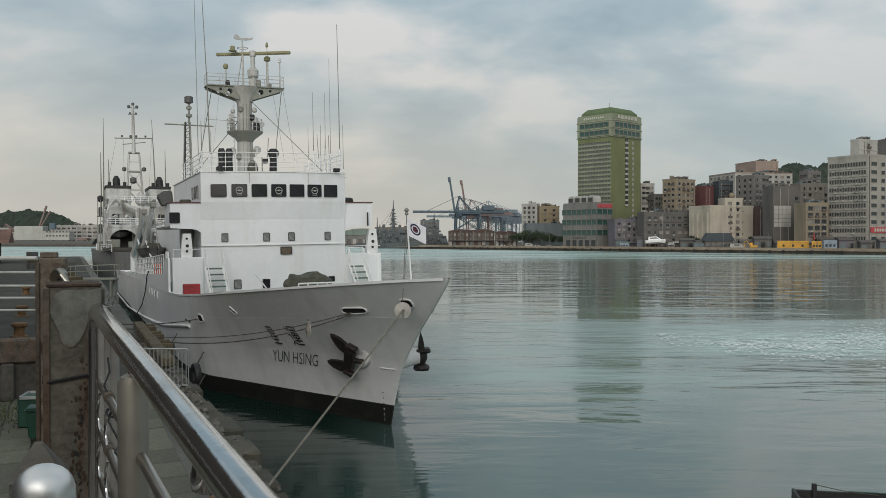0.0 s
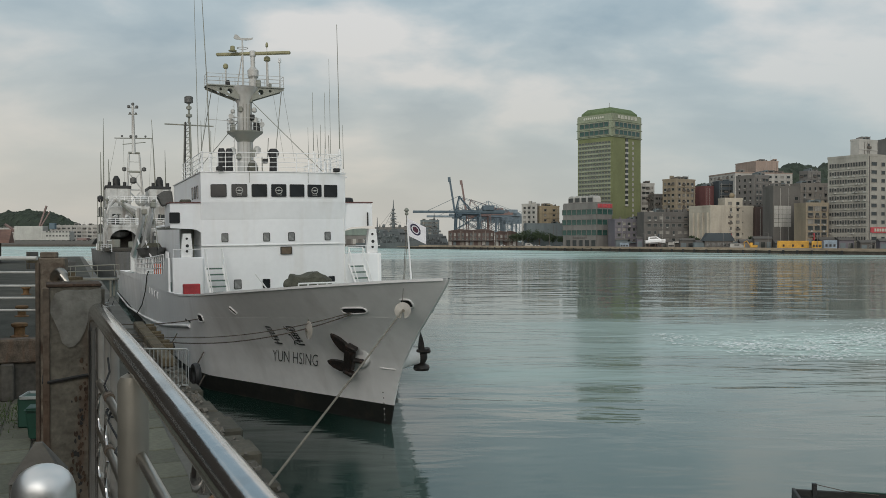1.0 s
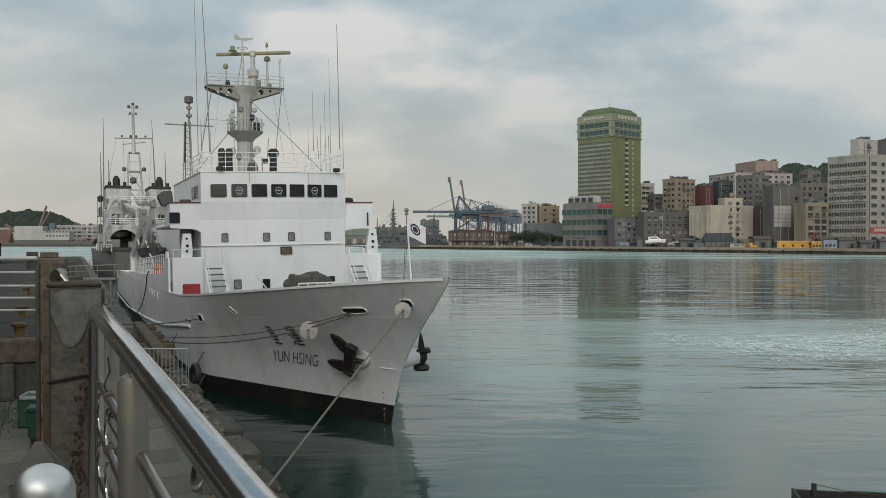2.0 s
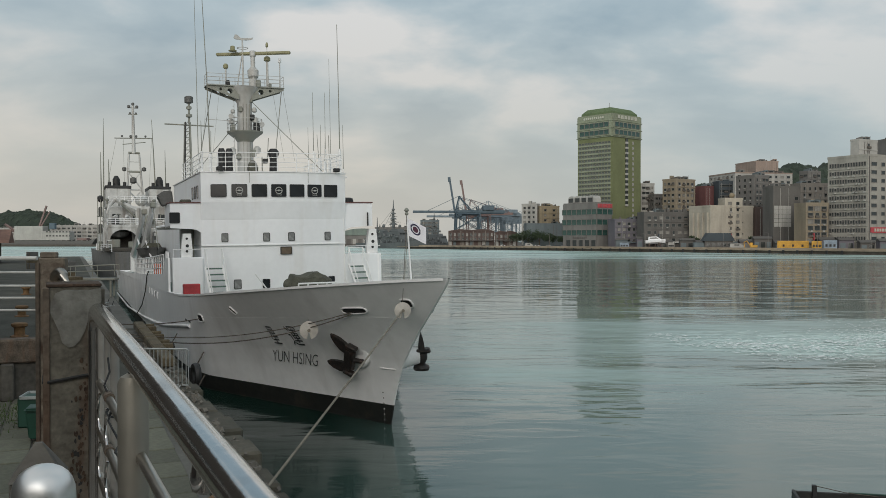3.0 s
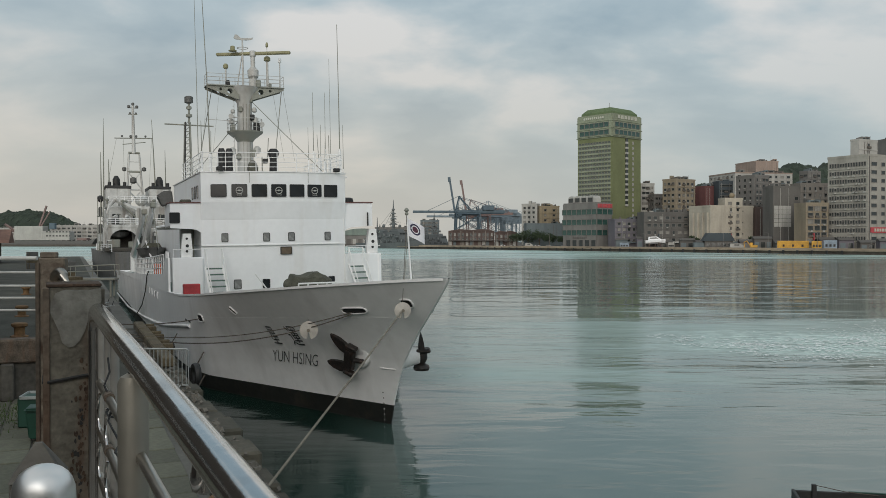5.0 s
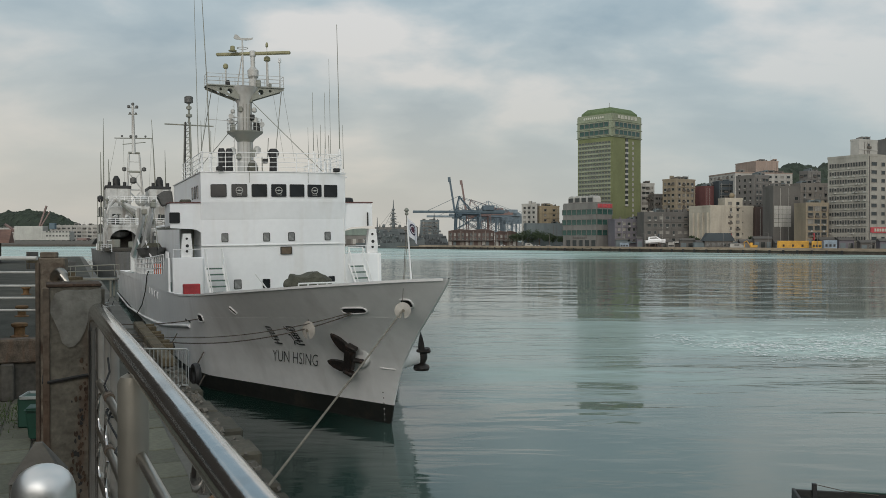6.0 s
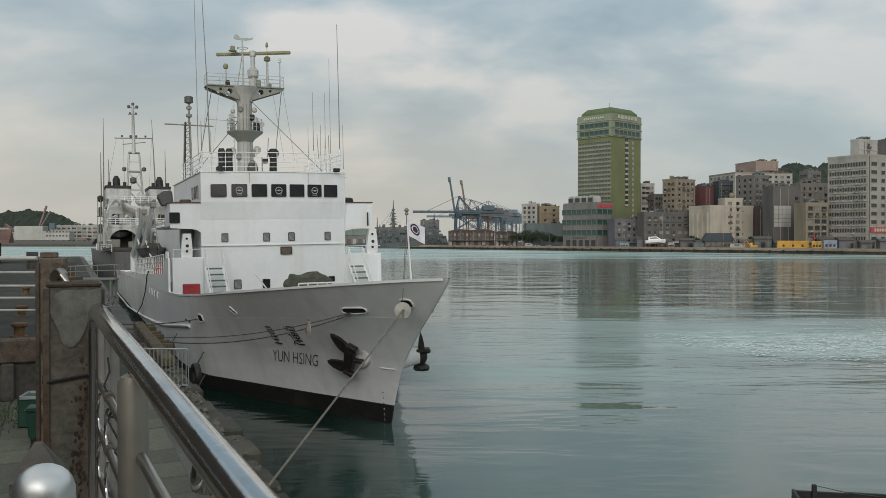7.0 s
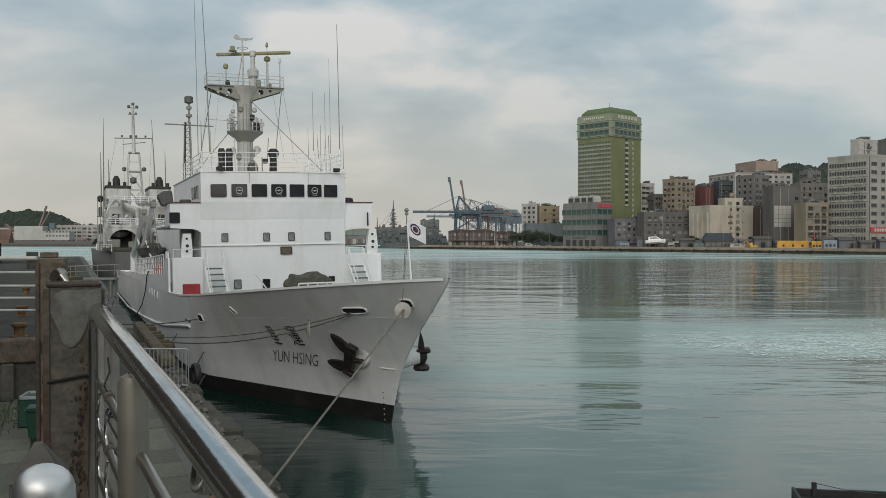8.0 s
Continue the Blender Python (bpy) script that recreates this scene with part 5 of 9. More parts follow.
def wheelie_bin():
    b = thing("wheelie_bin", pose(-7.78, 16.9, QUAY_TOP + 0.03, 0, 0, 15) @ Matrix.Scale(0.82, 4), "dark green plastic wheeled rubbish bin", "bin")
    body = bmesh.new()
    lo = [body.verts.new(p) for p in ((-0.22, -0.24, 0.08), (0.22, -0.24, 0.08), (0.22, 0.24, 0.08), (-0.22, 0.24, 0.08))]
    hi = [body.verts.new(p) for p in ((-0.28, -0.3, 0.72), (0.28, -0.3, 0.72), (0.28, 0.3, 0.72), (-0.28, 0.3, 0.72))]
    body.faces.new(lo[::-1])
    body.faces.new(hi)
    for i in range(4):
        body.faces.new((lo[i], lo[(i + 1) % 4], hi[(i + 1) % 4], hi[i]))
    bmesh.ops.bevel(body, geom=body.edges[:], offset=0.03, segments=2, affect="EDGES")
    part("body", body, M_BIN, b)
    part("lid", soft_box(-0.31, 0.31, -0.34, 0.32, 0.72, 0.81, 0.04, 2), M_BIN, b)
    part("handle", rod([(-0.2, 0.36, 0.72), (0.2, 0.36, 0.72)], 0.02, 8), M_BIN, b)
    for x in (-0.22, 0.22):
        part("wheel", rod([(x - 0.03, 0.24, 0.1), (x + 0.03, 0.24, 0.1)], 0.1, 14), M_BLACK, b)
    c = thing("crate", pose(-8.45, 18.3, QUAY_TOP + 0.03, 0, 0, 10), "dark green open crate with a grey rim", "crate")
    part("box", soft_box(-0.35, 0.35, -0.3, 0.3, 0, 0.62, 0.03), M_BIN, c)
    part("rim", ring_plate(0.66, 0.56, 0.03, 0.04, 0.02), M_GALV, c, at=pose(0, 0, 0.62, 0, -90, 0))
    part("bottle", lathe([(0.06, 0.62), (0.06, 0.82), (0.025, 0.9), (0.025, 0.96)], 12), M_WHITEPAINT, c, at=pose(0.2, -0.1, 0))


wheelie_bin()


def grass_tufts():
    rnd = random.Random(9)
    bm = bmesh.new()
    for _ in range(900):
        gx, gy = rnd.gauss(-9.6, 0.45), rnd.gauss(19.0, 1.3)
        h = rnd.uniform(0.04, 0.13)
        a = rnd.uniform(0, 6.28)
        d = Vector((math.cos(a), math.sin(a), 0)) * 0.012
        base = Vector((gx, gy, QUAY_TOP + 0.02))
        tip = base + Vector((rnd.uniform(-0.05, 0.05), rnd.uniform(-0.05, 0.05), h))
        bm.faces.new([bm.verts.new(p) for p in (base - d, base + d, tip)])
    lone("grass", bm, M_GRASS, pose(0, 0, 0), "tufts of green grass in the paving joints", "grass", kind="stuff")


grass_tufts()


def crowd_barrier():
    b = thing("crowd_barrier", pose(-7.25, 22.9, QUAY_TOP, 0, 0, -4), "galvanised steel crowd barrier with upright bars", "barrier")
    part("frame", rod([(-0.85, 0, 0.1), (-0.85, 0, 1.0), (-0.8, 0, 1.05), (0.55, 0, 1.05), (0.6, 0, 1.0), (0.6, 0, 0.1), (-0.85, 0, 0.1)], 0.022, 8), M_GALV, b)
    for k in range(13):
        x = -0.76 + 0.108 * k
        part("bar", rod([(x, 0, 0.1), (x, 0, 1.04)], 0.012, 6), M_GALV, b)
    for x in (-0.6, 0.4):
        part("foot", rod([(x, -0.3, 0.03), (x, 0, 0.12), (x, 0.3, 0.03)], 0.02, 6), M_GALV, b)


crowd_barrier()


def tyre_fender(x, y, z, r):
    m = QUAY_FRAME @ pose(x, y, z, 90, 0, 8)
    f = thing("tyre_fender", m, "black worn tyre hung as a fender", "tyre fender", "tyre fenders on the quay wall")
    prof = [(r - 0.1, -0.1), (r, -0.09), (r + 0.03, 0.0), (r, 0.09), (r - 0.1, 0.1), (r - 0.17, 0.05), (r - 0.17, -0.05), (r - 0.1, -0.1)]
    part("tyre", lathe(prof, 20, False), M_TYRE, f)
    part("hanging_rope", rod([(0, r - 0.1, 0), (0.02, r + 0.35, -0.25)], 0.02, 6), M_ROPE_DARK, f)


tyre_fender(17.6, -6.62, 2.15, 0.36)
tyre_fender(18.4, -6.7, 1.55, 0.36)
tyre_fender(9.0, -6.5, 1.9, 0.36)


def timber_fenders():
    f = thing("timber_kerb", QUAY_FRAME, "weathered yellowish timber baulks along the quay edge", "timber")
    for k, x in enumerate((6.0, 9.2, 12.4, 15.6)):
        part("baulk", soft_box(x, x + 3.1, -7.75, -7.35, QUAY_TOP + 0.09, QUAY_TOP + 0.38, 0.04), M_WOOD, f)
    for x in (7.0, 8.2, 10.2, 11.4, 13.4, 14.6):
        part("chock", soft_box(x, x + 0.22, -7.4, -7.0, 1.9, QUAY_TOP + 0.36, 0.03), M_WOOD, f)


timber_fenders()


def rubble():
    rnd = random.Random(12)
    bm = bmesh.new()
    for _ in range(200):
        x, y = rnd.uniform(12, 36), -7.5 + rnd.uniform(-0.3, 0.18)
        s = rnd.uniform(0.02, 0.06)
        m = pose(x, y, QUAY_TOP + 0.08 + s * 0.2, rnd.uniform(0, 90), rnd.uniform(0, 90), rnd.uniform(0, 90))
        box(bm, -s, s * rnd.uniform(0.5, 1), -s * rnd.uniform(0.4, 1), s, -s * 0.6, s * 0.6, m)
    lone("rubble", bm, M_CONC, QUAY_FRAME, "broken stones scattered on the quay edge", "rubble", kind="stuff")


rubble()


def scooter(m, label):
    s = thing("scooter", m, label, "scooter", "scooters on the quay")
    for x in (-0.6, 0.6):
        w = part("wheel", lathe([(0.14, -0.05), (0.23, -0.05), (0.25, 0), (0.23, 0.05), (0.14, 0.05), (0.14, -0.05)], 18, False), M_BLACK, s, at=pose(x, 0, 0.25, 90, 0, 0))
        part("rim", lathe([(0.02, -0.03), (0.145, -0.03), (0.145, 0.03), (0.02, 0.03)], 12), M_GALV, w)
    body = prism([(-0.85, 0.5), (-0.8, 0.75), (-0.1, 0.72), (0.05, 0.4), (0.35, 0.38), (0.5, 0.95), (0.6, 0.95), (0.72, 0.5), (0.45, 0.25), (-0.4, 0.25)], 0.34, "y", -0.17)
    bmesh.ops.bevel(body, geom=body.edges[:], offset=0.05, segments=2, affect="EDGES")
    part("body", body, M_BOATGREY, s)
    part("seat", soft_box(-0.8, -0.05, -0.15, 0.15, 0.73, 0.84, 0.05, 2), M_BLACK, s)
    part("handlebar", rod([(0.48, -0.33, 1.05), (0.52, 0, 0.98), (0.48, 0.33, 1.05)], 0.02, 8), M_GALV, s)
    part("headlight", lathe([(0.02, 0), (0.08, 0.0), (0.07, 0.06), (0.02, 0.08)], 12), M_WHITEPAINT, s, at=pose(0.62, 0, 0.9, 0, 90, 0))
    for side in (-1, 1):
        part("mirror", rod([(0.5, side * 0.2, 1.0), (0.46, side * 0.3, 1.22)], 0.014, 6), M_BLACK, s)


scooter(QUAY_FRAME @ pose(5.6, -8.95, QUAY_TOP + 0.01, 0, 0, 160), "dark motor scooter parked by the quay edge")
scooter(QUAY_FRAME @ pose(3.4, -9.1, QUAY_TOP + 0.01, 0, 0, 150), "dark motor scooter parked by the quay edge")


def gangway():
    g = thing("gangway", pose(-24.6, 60, QUAY_TOP, 0, 0, 4), "grey gangway with white pipe rails on the quay", "gangway")
    part("walkboard", soft_box(-2.2, 2.2, -0.5, 0.5, 1.15, 1.3, 0.03), M_MASTGREY, g)
    for y in (-0.5, 0.5):
        railing(g, [(-2.2, y, 1.3), (2.2, y, 1.45)], 0.75, 2, 1.4, 0.03, M_MASTGREY)
    for x in (-1.9, 1.9):
        for y in (-0.4, 0.4):
            part("leg", soft_box(x - 0.06, x + 0.06, y - 0.06, y + 0.06, 0, 1.16, 0.01), M_MASTGREY, g)


gangway()


def drum(x, y, mat, label):
    d = thing("oil_drum", QUAY_FRAME @ pose(x, y, QUAY_TOP + 0.01), label, "drum", "drums on the quay")
    part("barrel", lathe([(0.29, 0), (0.3, 0.02), (0.29, 0.28), (0.305, 0.3), (0.29, 0.32), (0.29, 0.56), (0.305, 0.58), (0.29, 0.6), (0.3, 0.86), (0.29, 0.88), (0.27, 0.86)], 14), mat, d)
    part("bung", lathe([(0.03, 0.86), (0.03, 0.89), (0.01, 0.89)], 8), M_BLACK, d, at=pose(0.15, 0, 0))


def crate_stack(x, y, n, label):
    c = thing("crate_stack", QUAY_FRAME @ pose(x, y, QUAY_TOP + 0.01, 0, 0, 7 * n), label, "crates", "crate stacks on the quay")
    for k in range(n):
        body = part("crate", soft_box(-0.7, 0.7, -0.55, 0.55, 0.78 * k, 0.78 * k + 0.72, 0.03), M_WOOD if k % 2 else M_BOATGREY, c)
        for q in (-0.5, 0.0, 0.5):
            part("batten", soft_box(q - 0.06, q + 0.06, -0.6, -0.55, 0.78 * k, 0.78 * k + 0.72, 0.01), M_WOOD, body)


for k, (dx, dy) in enumerate(((-6, -9.2), (-7.2, -9.0), (-12, -9.4), (-20, -9.6), (-21.5, -9.3), (-34, -10.5), (-48, -11))):
    drum(dx, dy, (M_BOATGREY, M_GALV, M_YELLOW_RUST)[k % 3], ("dark grey oil drum on the quay", "pale galvanised drum on the quay", "rusty ochre oil drum on the quay")[k % 3])
for dx, dy, dn in ((-9.5, -9.8, 2), (-16, -10.2, 2), (-27, -10.6, 3), (-40, -11.6, 2), (-62, -12.5, 3), (-85, -15, 3), (-30, -17, 2), (-58, -22, 3)):
    crate_stack(dx, dy, dn, "dark timber crates stacked on the quay")


# ---- the far shore ----
FAR_TOP = 1.7


def far_mat(name, color, dirt=0.4):
    color = tuple(0.86 * c for c in color)
    return material(name, color, 0.85, 0, (0.8, 0.06), (0.09, 0.14), (2, 0.1), (tuple(0.45 * c for c in color), dirt, 0.25), 1)


M_LILAC = far_mat("mauve_grey_render", (0.16, 0.15, 0.17))
M_GREYC = far_mat("dark_grey_concrete", (0.127, 0.12, 0.111))
M_GREYL = far_mat("grey_concrete", (0.192, 0.184, 0.172))
M_OFFWHITE = far_mat("off_white_render", (0.42, 0.41, 0.38))
M_TAN = far_mat("tan_render", (0.28, 0.235, 0.17))
M_TAN2 = far_mat("mustard_render", (0.29, 0.235, 0.155))
M_REDW = far_mat("dull_red_render", (0.15, 0.062, 0.06))
M_GLASSDARK = far_mat("dark_blue_cladding", (0.06, 0.075, 0.085))
M_PINK = far_mat("faded_pink_render", (0.31, 0.24, 0.20))
M_BRICK = far_mat("dark_red_brick", (0.10, 0.070, 0.062))
M_BEIGE = far_mat("beige_render", (0.22, 0.20, 0.175))
M_CREAM = far_mat("cream_render", (0.47, 0.425, 0.35))
M_BLUEGREY = far_mat("blue_grey_sheet", (0.15, 0.18, 0.19))
M_FLATS = far_mat("pale_grey_tiles", (0.355, 0.34, 0.30))
M_HOTEL = far_mat("olive_green_tiles", (0.172, 0.19, 0.09), 0.2)
M_HOTEL2 = far_mat("grey_green_panels", (0.255, 0.28, 0.20), 0.2)
M_ROOMGLASS = material("grey_room_glass", (0.085, 0.10, 0.085), 0.25, 0, (1, 0.3), (0.1, 0.3), (2, 0.0))
M_HOTELROOF = far_mat("green_roof_metal", (0.12, 0.17, 0.08), 0.2)
M_SIGN_RED = far_mat("red_sign", (0.45, 0.07, 0.08), 0.1)
M_PALEBAR = far_mat("pale_sign_letters", (0.50, 0.50, 0.42), 0.1)
M_FARGLASS = material("far_window_glass", (0.03, 0.035, 0.035), 0.15, 0, (1, 0.2), (0.1, 0.3), (2, 0.0))
M_GREENGLASS = material("green_glass", (0.03, 0.07, 0.06), 0.12, 0, (0.5, 0.2), (0.1, 0.2), (2, 0.0))
M_SHORE = material("far_quay_concrete", (0.265, 0.222, 0.165), 0.9, 0, (0.4, 0.15), (0.05, 0.25), (3, 0.2))
M_SHOREFACE = material("far_quay_face", (0.075, 0.065, 0.055), 0.9, 0, (0.6, 0.25), (0.1, 0.3), (3, 0.3))
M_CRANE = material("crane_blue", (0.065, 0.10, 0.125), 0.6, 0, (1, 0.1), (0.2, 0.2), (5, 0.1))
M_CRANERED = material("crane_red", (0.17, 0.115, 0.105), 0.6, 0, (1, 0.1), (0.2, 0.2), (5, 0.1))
# distance haze over the far cranes is put into this paler blue
M_CRANEFAR = material("hazed_crane_blue", (0.165, 0.21, 0.24), 0.7, 0, (1, 0.1), (0.2, 0.2), (5, 0.1))
M_ROOFBROWN = material("rusty_brown_roof", (0.15, 0.075, 0.05), 0.85, 0, (2, 0.2), (0.4, 0.3), (6, 0.3))
M_NAVY = material("warship_grey", (0.10, 0.11, 0.112), 0.6, 0, (1, 0.08), (0.2, 0.15), (5, 0.1))
M_NAVYDARK = material("warship_dark_grey", (0.05, 0.055, 0.058), 0.7, 0, (1, 0.08), (0.2, 0.15), (5, 0.1))
M_NAVYPALE = material("warship_pale_grey", (0.17, 0.18, 0.18), 0.6, 0, (1, 0.08), (0.2, 0.15), (5, 0.1))
M_YELLOW = material("machine_yellow", (0.50, 0.27, 0.03), 0.55, 0, (2, 0.1), (0.4, 0.2), (5, 0.1))
M_BLUEBOX = material("blue_grey_box", (0.22, 0.27, 0.32), 0.6, 0, (2, 0.1), (0.4, 0.2), (5, 0.1))
M_FOREST = material("forest_foliage", (0.024, 0.036, 0.022), 0.95, 0, (0.5, 0.4), (0.05, 0.3), (0.6, 0.9))
M_LEAF = material("dark_foliage", (0.04, 0.06, 0.03), 0.9, 0, (2, 0.35), (0.3, 0.3), (3, 0.5))
M_BARK = material("bark", (0.09, 0.07, 0.05), 0.9, 0, (6, 0.2), (1, 0.2), (12, 0.5))


def far_land():
    """The opposite quay and the land behind it, out to the hills."""
    land = thing("far_quay", pose(0, 0, 0), "long low harbour quay with a sandy concrete apron", "quay", kind="structure")
    shore = [(-70, 700), (6, 601), (186, 367), (420, 63), (2500, 63), (2500, 2500), (-70, 2500)]
    part("apron", prism(shore, 0.25, "z", FAR_TOP - 0.25), M_SHORE, land)
    inner = [(-69, 702), (6.8, 602), (187, 367.6), (421, 64), (2490, 64), (2490, 2490), (-69, 2490)]
    part("quay_face", prism(inner, 4.0, "z", -2.26), M_SHOREFACE, land, "dark tidal face of the quay")
    a, b = Vector((6, 601, 0)), Vector((186, 367, 0))
    d = (b - a).normalized()
    out = Vector((d.y, -d.x, 0))
    me = mesh_of(soft_box(-0.5, 0.5, -0.4, 0.15, -1.6, 0.1, 0.1), "quay_fender", M_BLACK)
    for k in range(40):
        p = a + d * (7 * k + 3)
        part("quay_fender", me, M_BLACK, land, at=Matrix.Translation((p.x, p.y, 1.6)) @ Matrix.Rotation(math.atan2(d.y, d.x), 4, "Z"))
    wall_pts = [a + d * -80 - out * 4, a + d * 420 - out * 4]
    part("flood_wall", prism([(wall_pts[0].x, wall_pts[0].y), (wall_pts[1].x, wall_pts[1].y), ((wall_pts[1] - out * 0.6).x, (wall_pts[1] - out * 0.6).y), ((wall_pts[0] - out * 0.6).x, (wall_pts[0] - out * 0.6).y)], 1.0, "z", FAR_TOP), M_SHORE, land, "low sandy concrete flood wall")
    left = thing("west_shore", pose(0, 0, 0), "far harbour edge with port yards", "quay", kind="structure")
    part("yard", prism([(-2500, 850), (-60, 850), (-60, 2500), (-2500, 2500)], 4.2, "z", -2.2), M_SHOREFACE, left)


far_land()
WINDOW_MESHES = {}


def window_at(parent, m, w, h, glass=None, name="window"):
    """A far window: a raised frame with its pane set back in it. Alike windows share their meshes."""
    glass = glass or M_FARGLASS
    key = (round(w, 2), round(h, 2), glass.name)
    if key not in WINDOW_MESHES:
        t, d = 0.15, 0.2
        bm = bmesh.new()
        o = [(-w / 2 - t, -h / 2 - t), (w / 2 + t, -h / 2 - t), (w / 2 + t, h / 2 + t), (-w / 2 - t, h / 2 + t)]
        i = [(-w / 2, -h / 2), (w / 2, -h / 2), (w / 2, h / 2), (-w / 2, h / 2)]
        loops = [[bm.verts.new((q[0], y_, q[1])) for q in ring] for ring, y_ in ((o, 0.05), (o, -d), (i, -d), (i, 0.05))]
        for a, b in zip(loops, loops[1:] + loops[:1]):
            for k in range(4):
                bm.faces.new((a[k], a[(k + 1) % 4], b[(k + 1) % 4], b[k]))
        pane = bmesh.new()
        box(pane, -w / 2 - 0.02, w / 2 + 0.02, -0.06, 0.04, -h / 2 - 0.02, h / 2 + 0.02)
        WINDOW_MESHES[key] = (mesh_of(bm, "window", M_GREYL), mesh_of(pane, "pane", glass))
    frame_me, pane_me = WINDOW_MESHES[key]
    f = part(name, frame_me, None, parent, at=m)
    part("pane", pane_me, None, f)
    return f


def facade(parent, length, h0, h1, storeys, bays, win, left=False, glass=None, margin=1.0):
    """Rows of windows; some have pale blinds, some an air conditioner or a small canopy."""
    rnd = random.Random(int(length * 13 + h1 * 7 + bays))
    for s in range(storeys):
        z = h0 + (h1 - h0) * (s + 0.55) / storeys
        for b_ in range(bays):
            u = margin + (length - 2 * margin) * (b_ + 0.5) / bays
            m = pose(0, u, z, 0, 0, -90) if left else pose(u, 0, z)
            chance = rnd.random()
            w_ = win[0] * (0.62 if rnd.random() < 0.18 else 1.0)
            window_at(parent, m, w_, win[1], glass or (M_BLIND if chance < 0.2 else M_FARGLASS))
            if chance > 0.72:
                part("air_conditioner", AC_MESH, None, parent, at=m @ pose(rnd.uniform(-0.4, 0.4), 0, -win[1] / 2 - 0.55))
            elif chance > 0.52 and win[0] > 1.5:
                part("balcony", BALCONY_MESH, None, parent, at=m @ pose(0, 0, -win[1] / 2 - 0.15))
            elif chance > 0.4:
                part("canopy", CANOPY_MESH, None, parent, at=m @ pose(0, 0, win[1] / 2 + 0.2))


M_BLIND = material("pale_window_blind", (0.20, 0.19, 0.17), 0.3, 0, (2, 0.2), (0.3, 0.3), (2, 0.0))
M_RUSTGREY = far_mat("stained_metal", (0.13, 0.115, 0.10))
AC_MESH = mesh_of(soft_box(-0.45, 0.45, -0.65, 0.0, -0.32, 0.32, 0.04), "air_conditioner", M_OFFWHITE)
BALCONY_MESH = mesh_of(soft_box(-1.15, 1.15, -0.9, 0.05, -0.15, 0.85, 0.04), "balcony", M_RUSTGREY)
CANOPY_MESH = mesh_of(prism([(-0.9, -0.25), (0.0, 0.1), (0.0, 0.0), (-0.9, -0.32)], 2.0, "x", -1.0), "canopy", M_RUSTGREY)


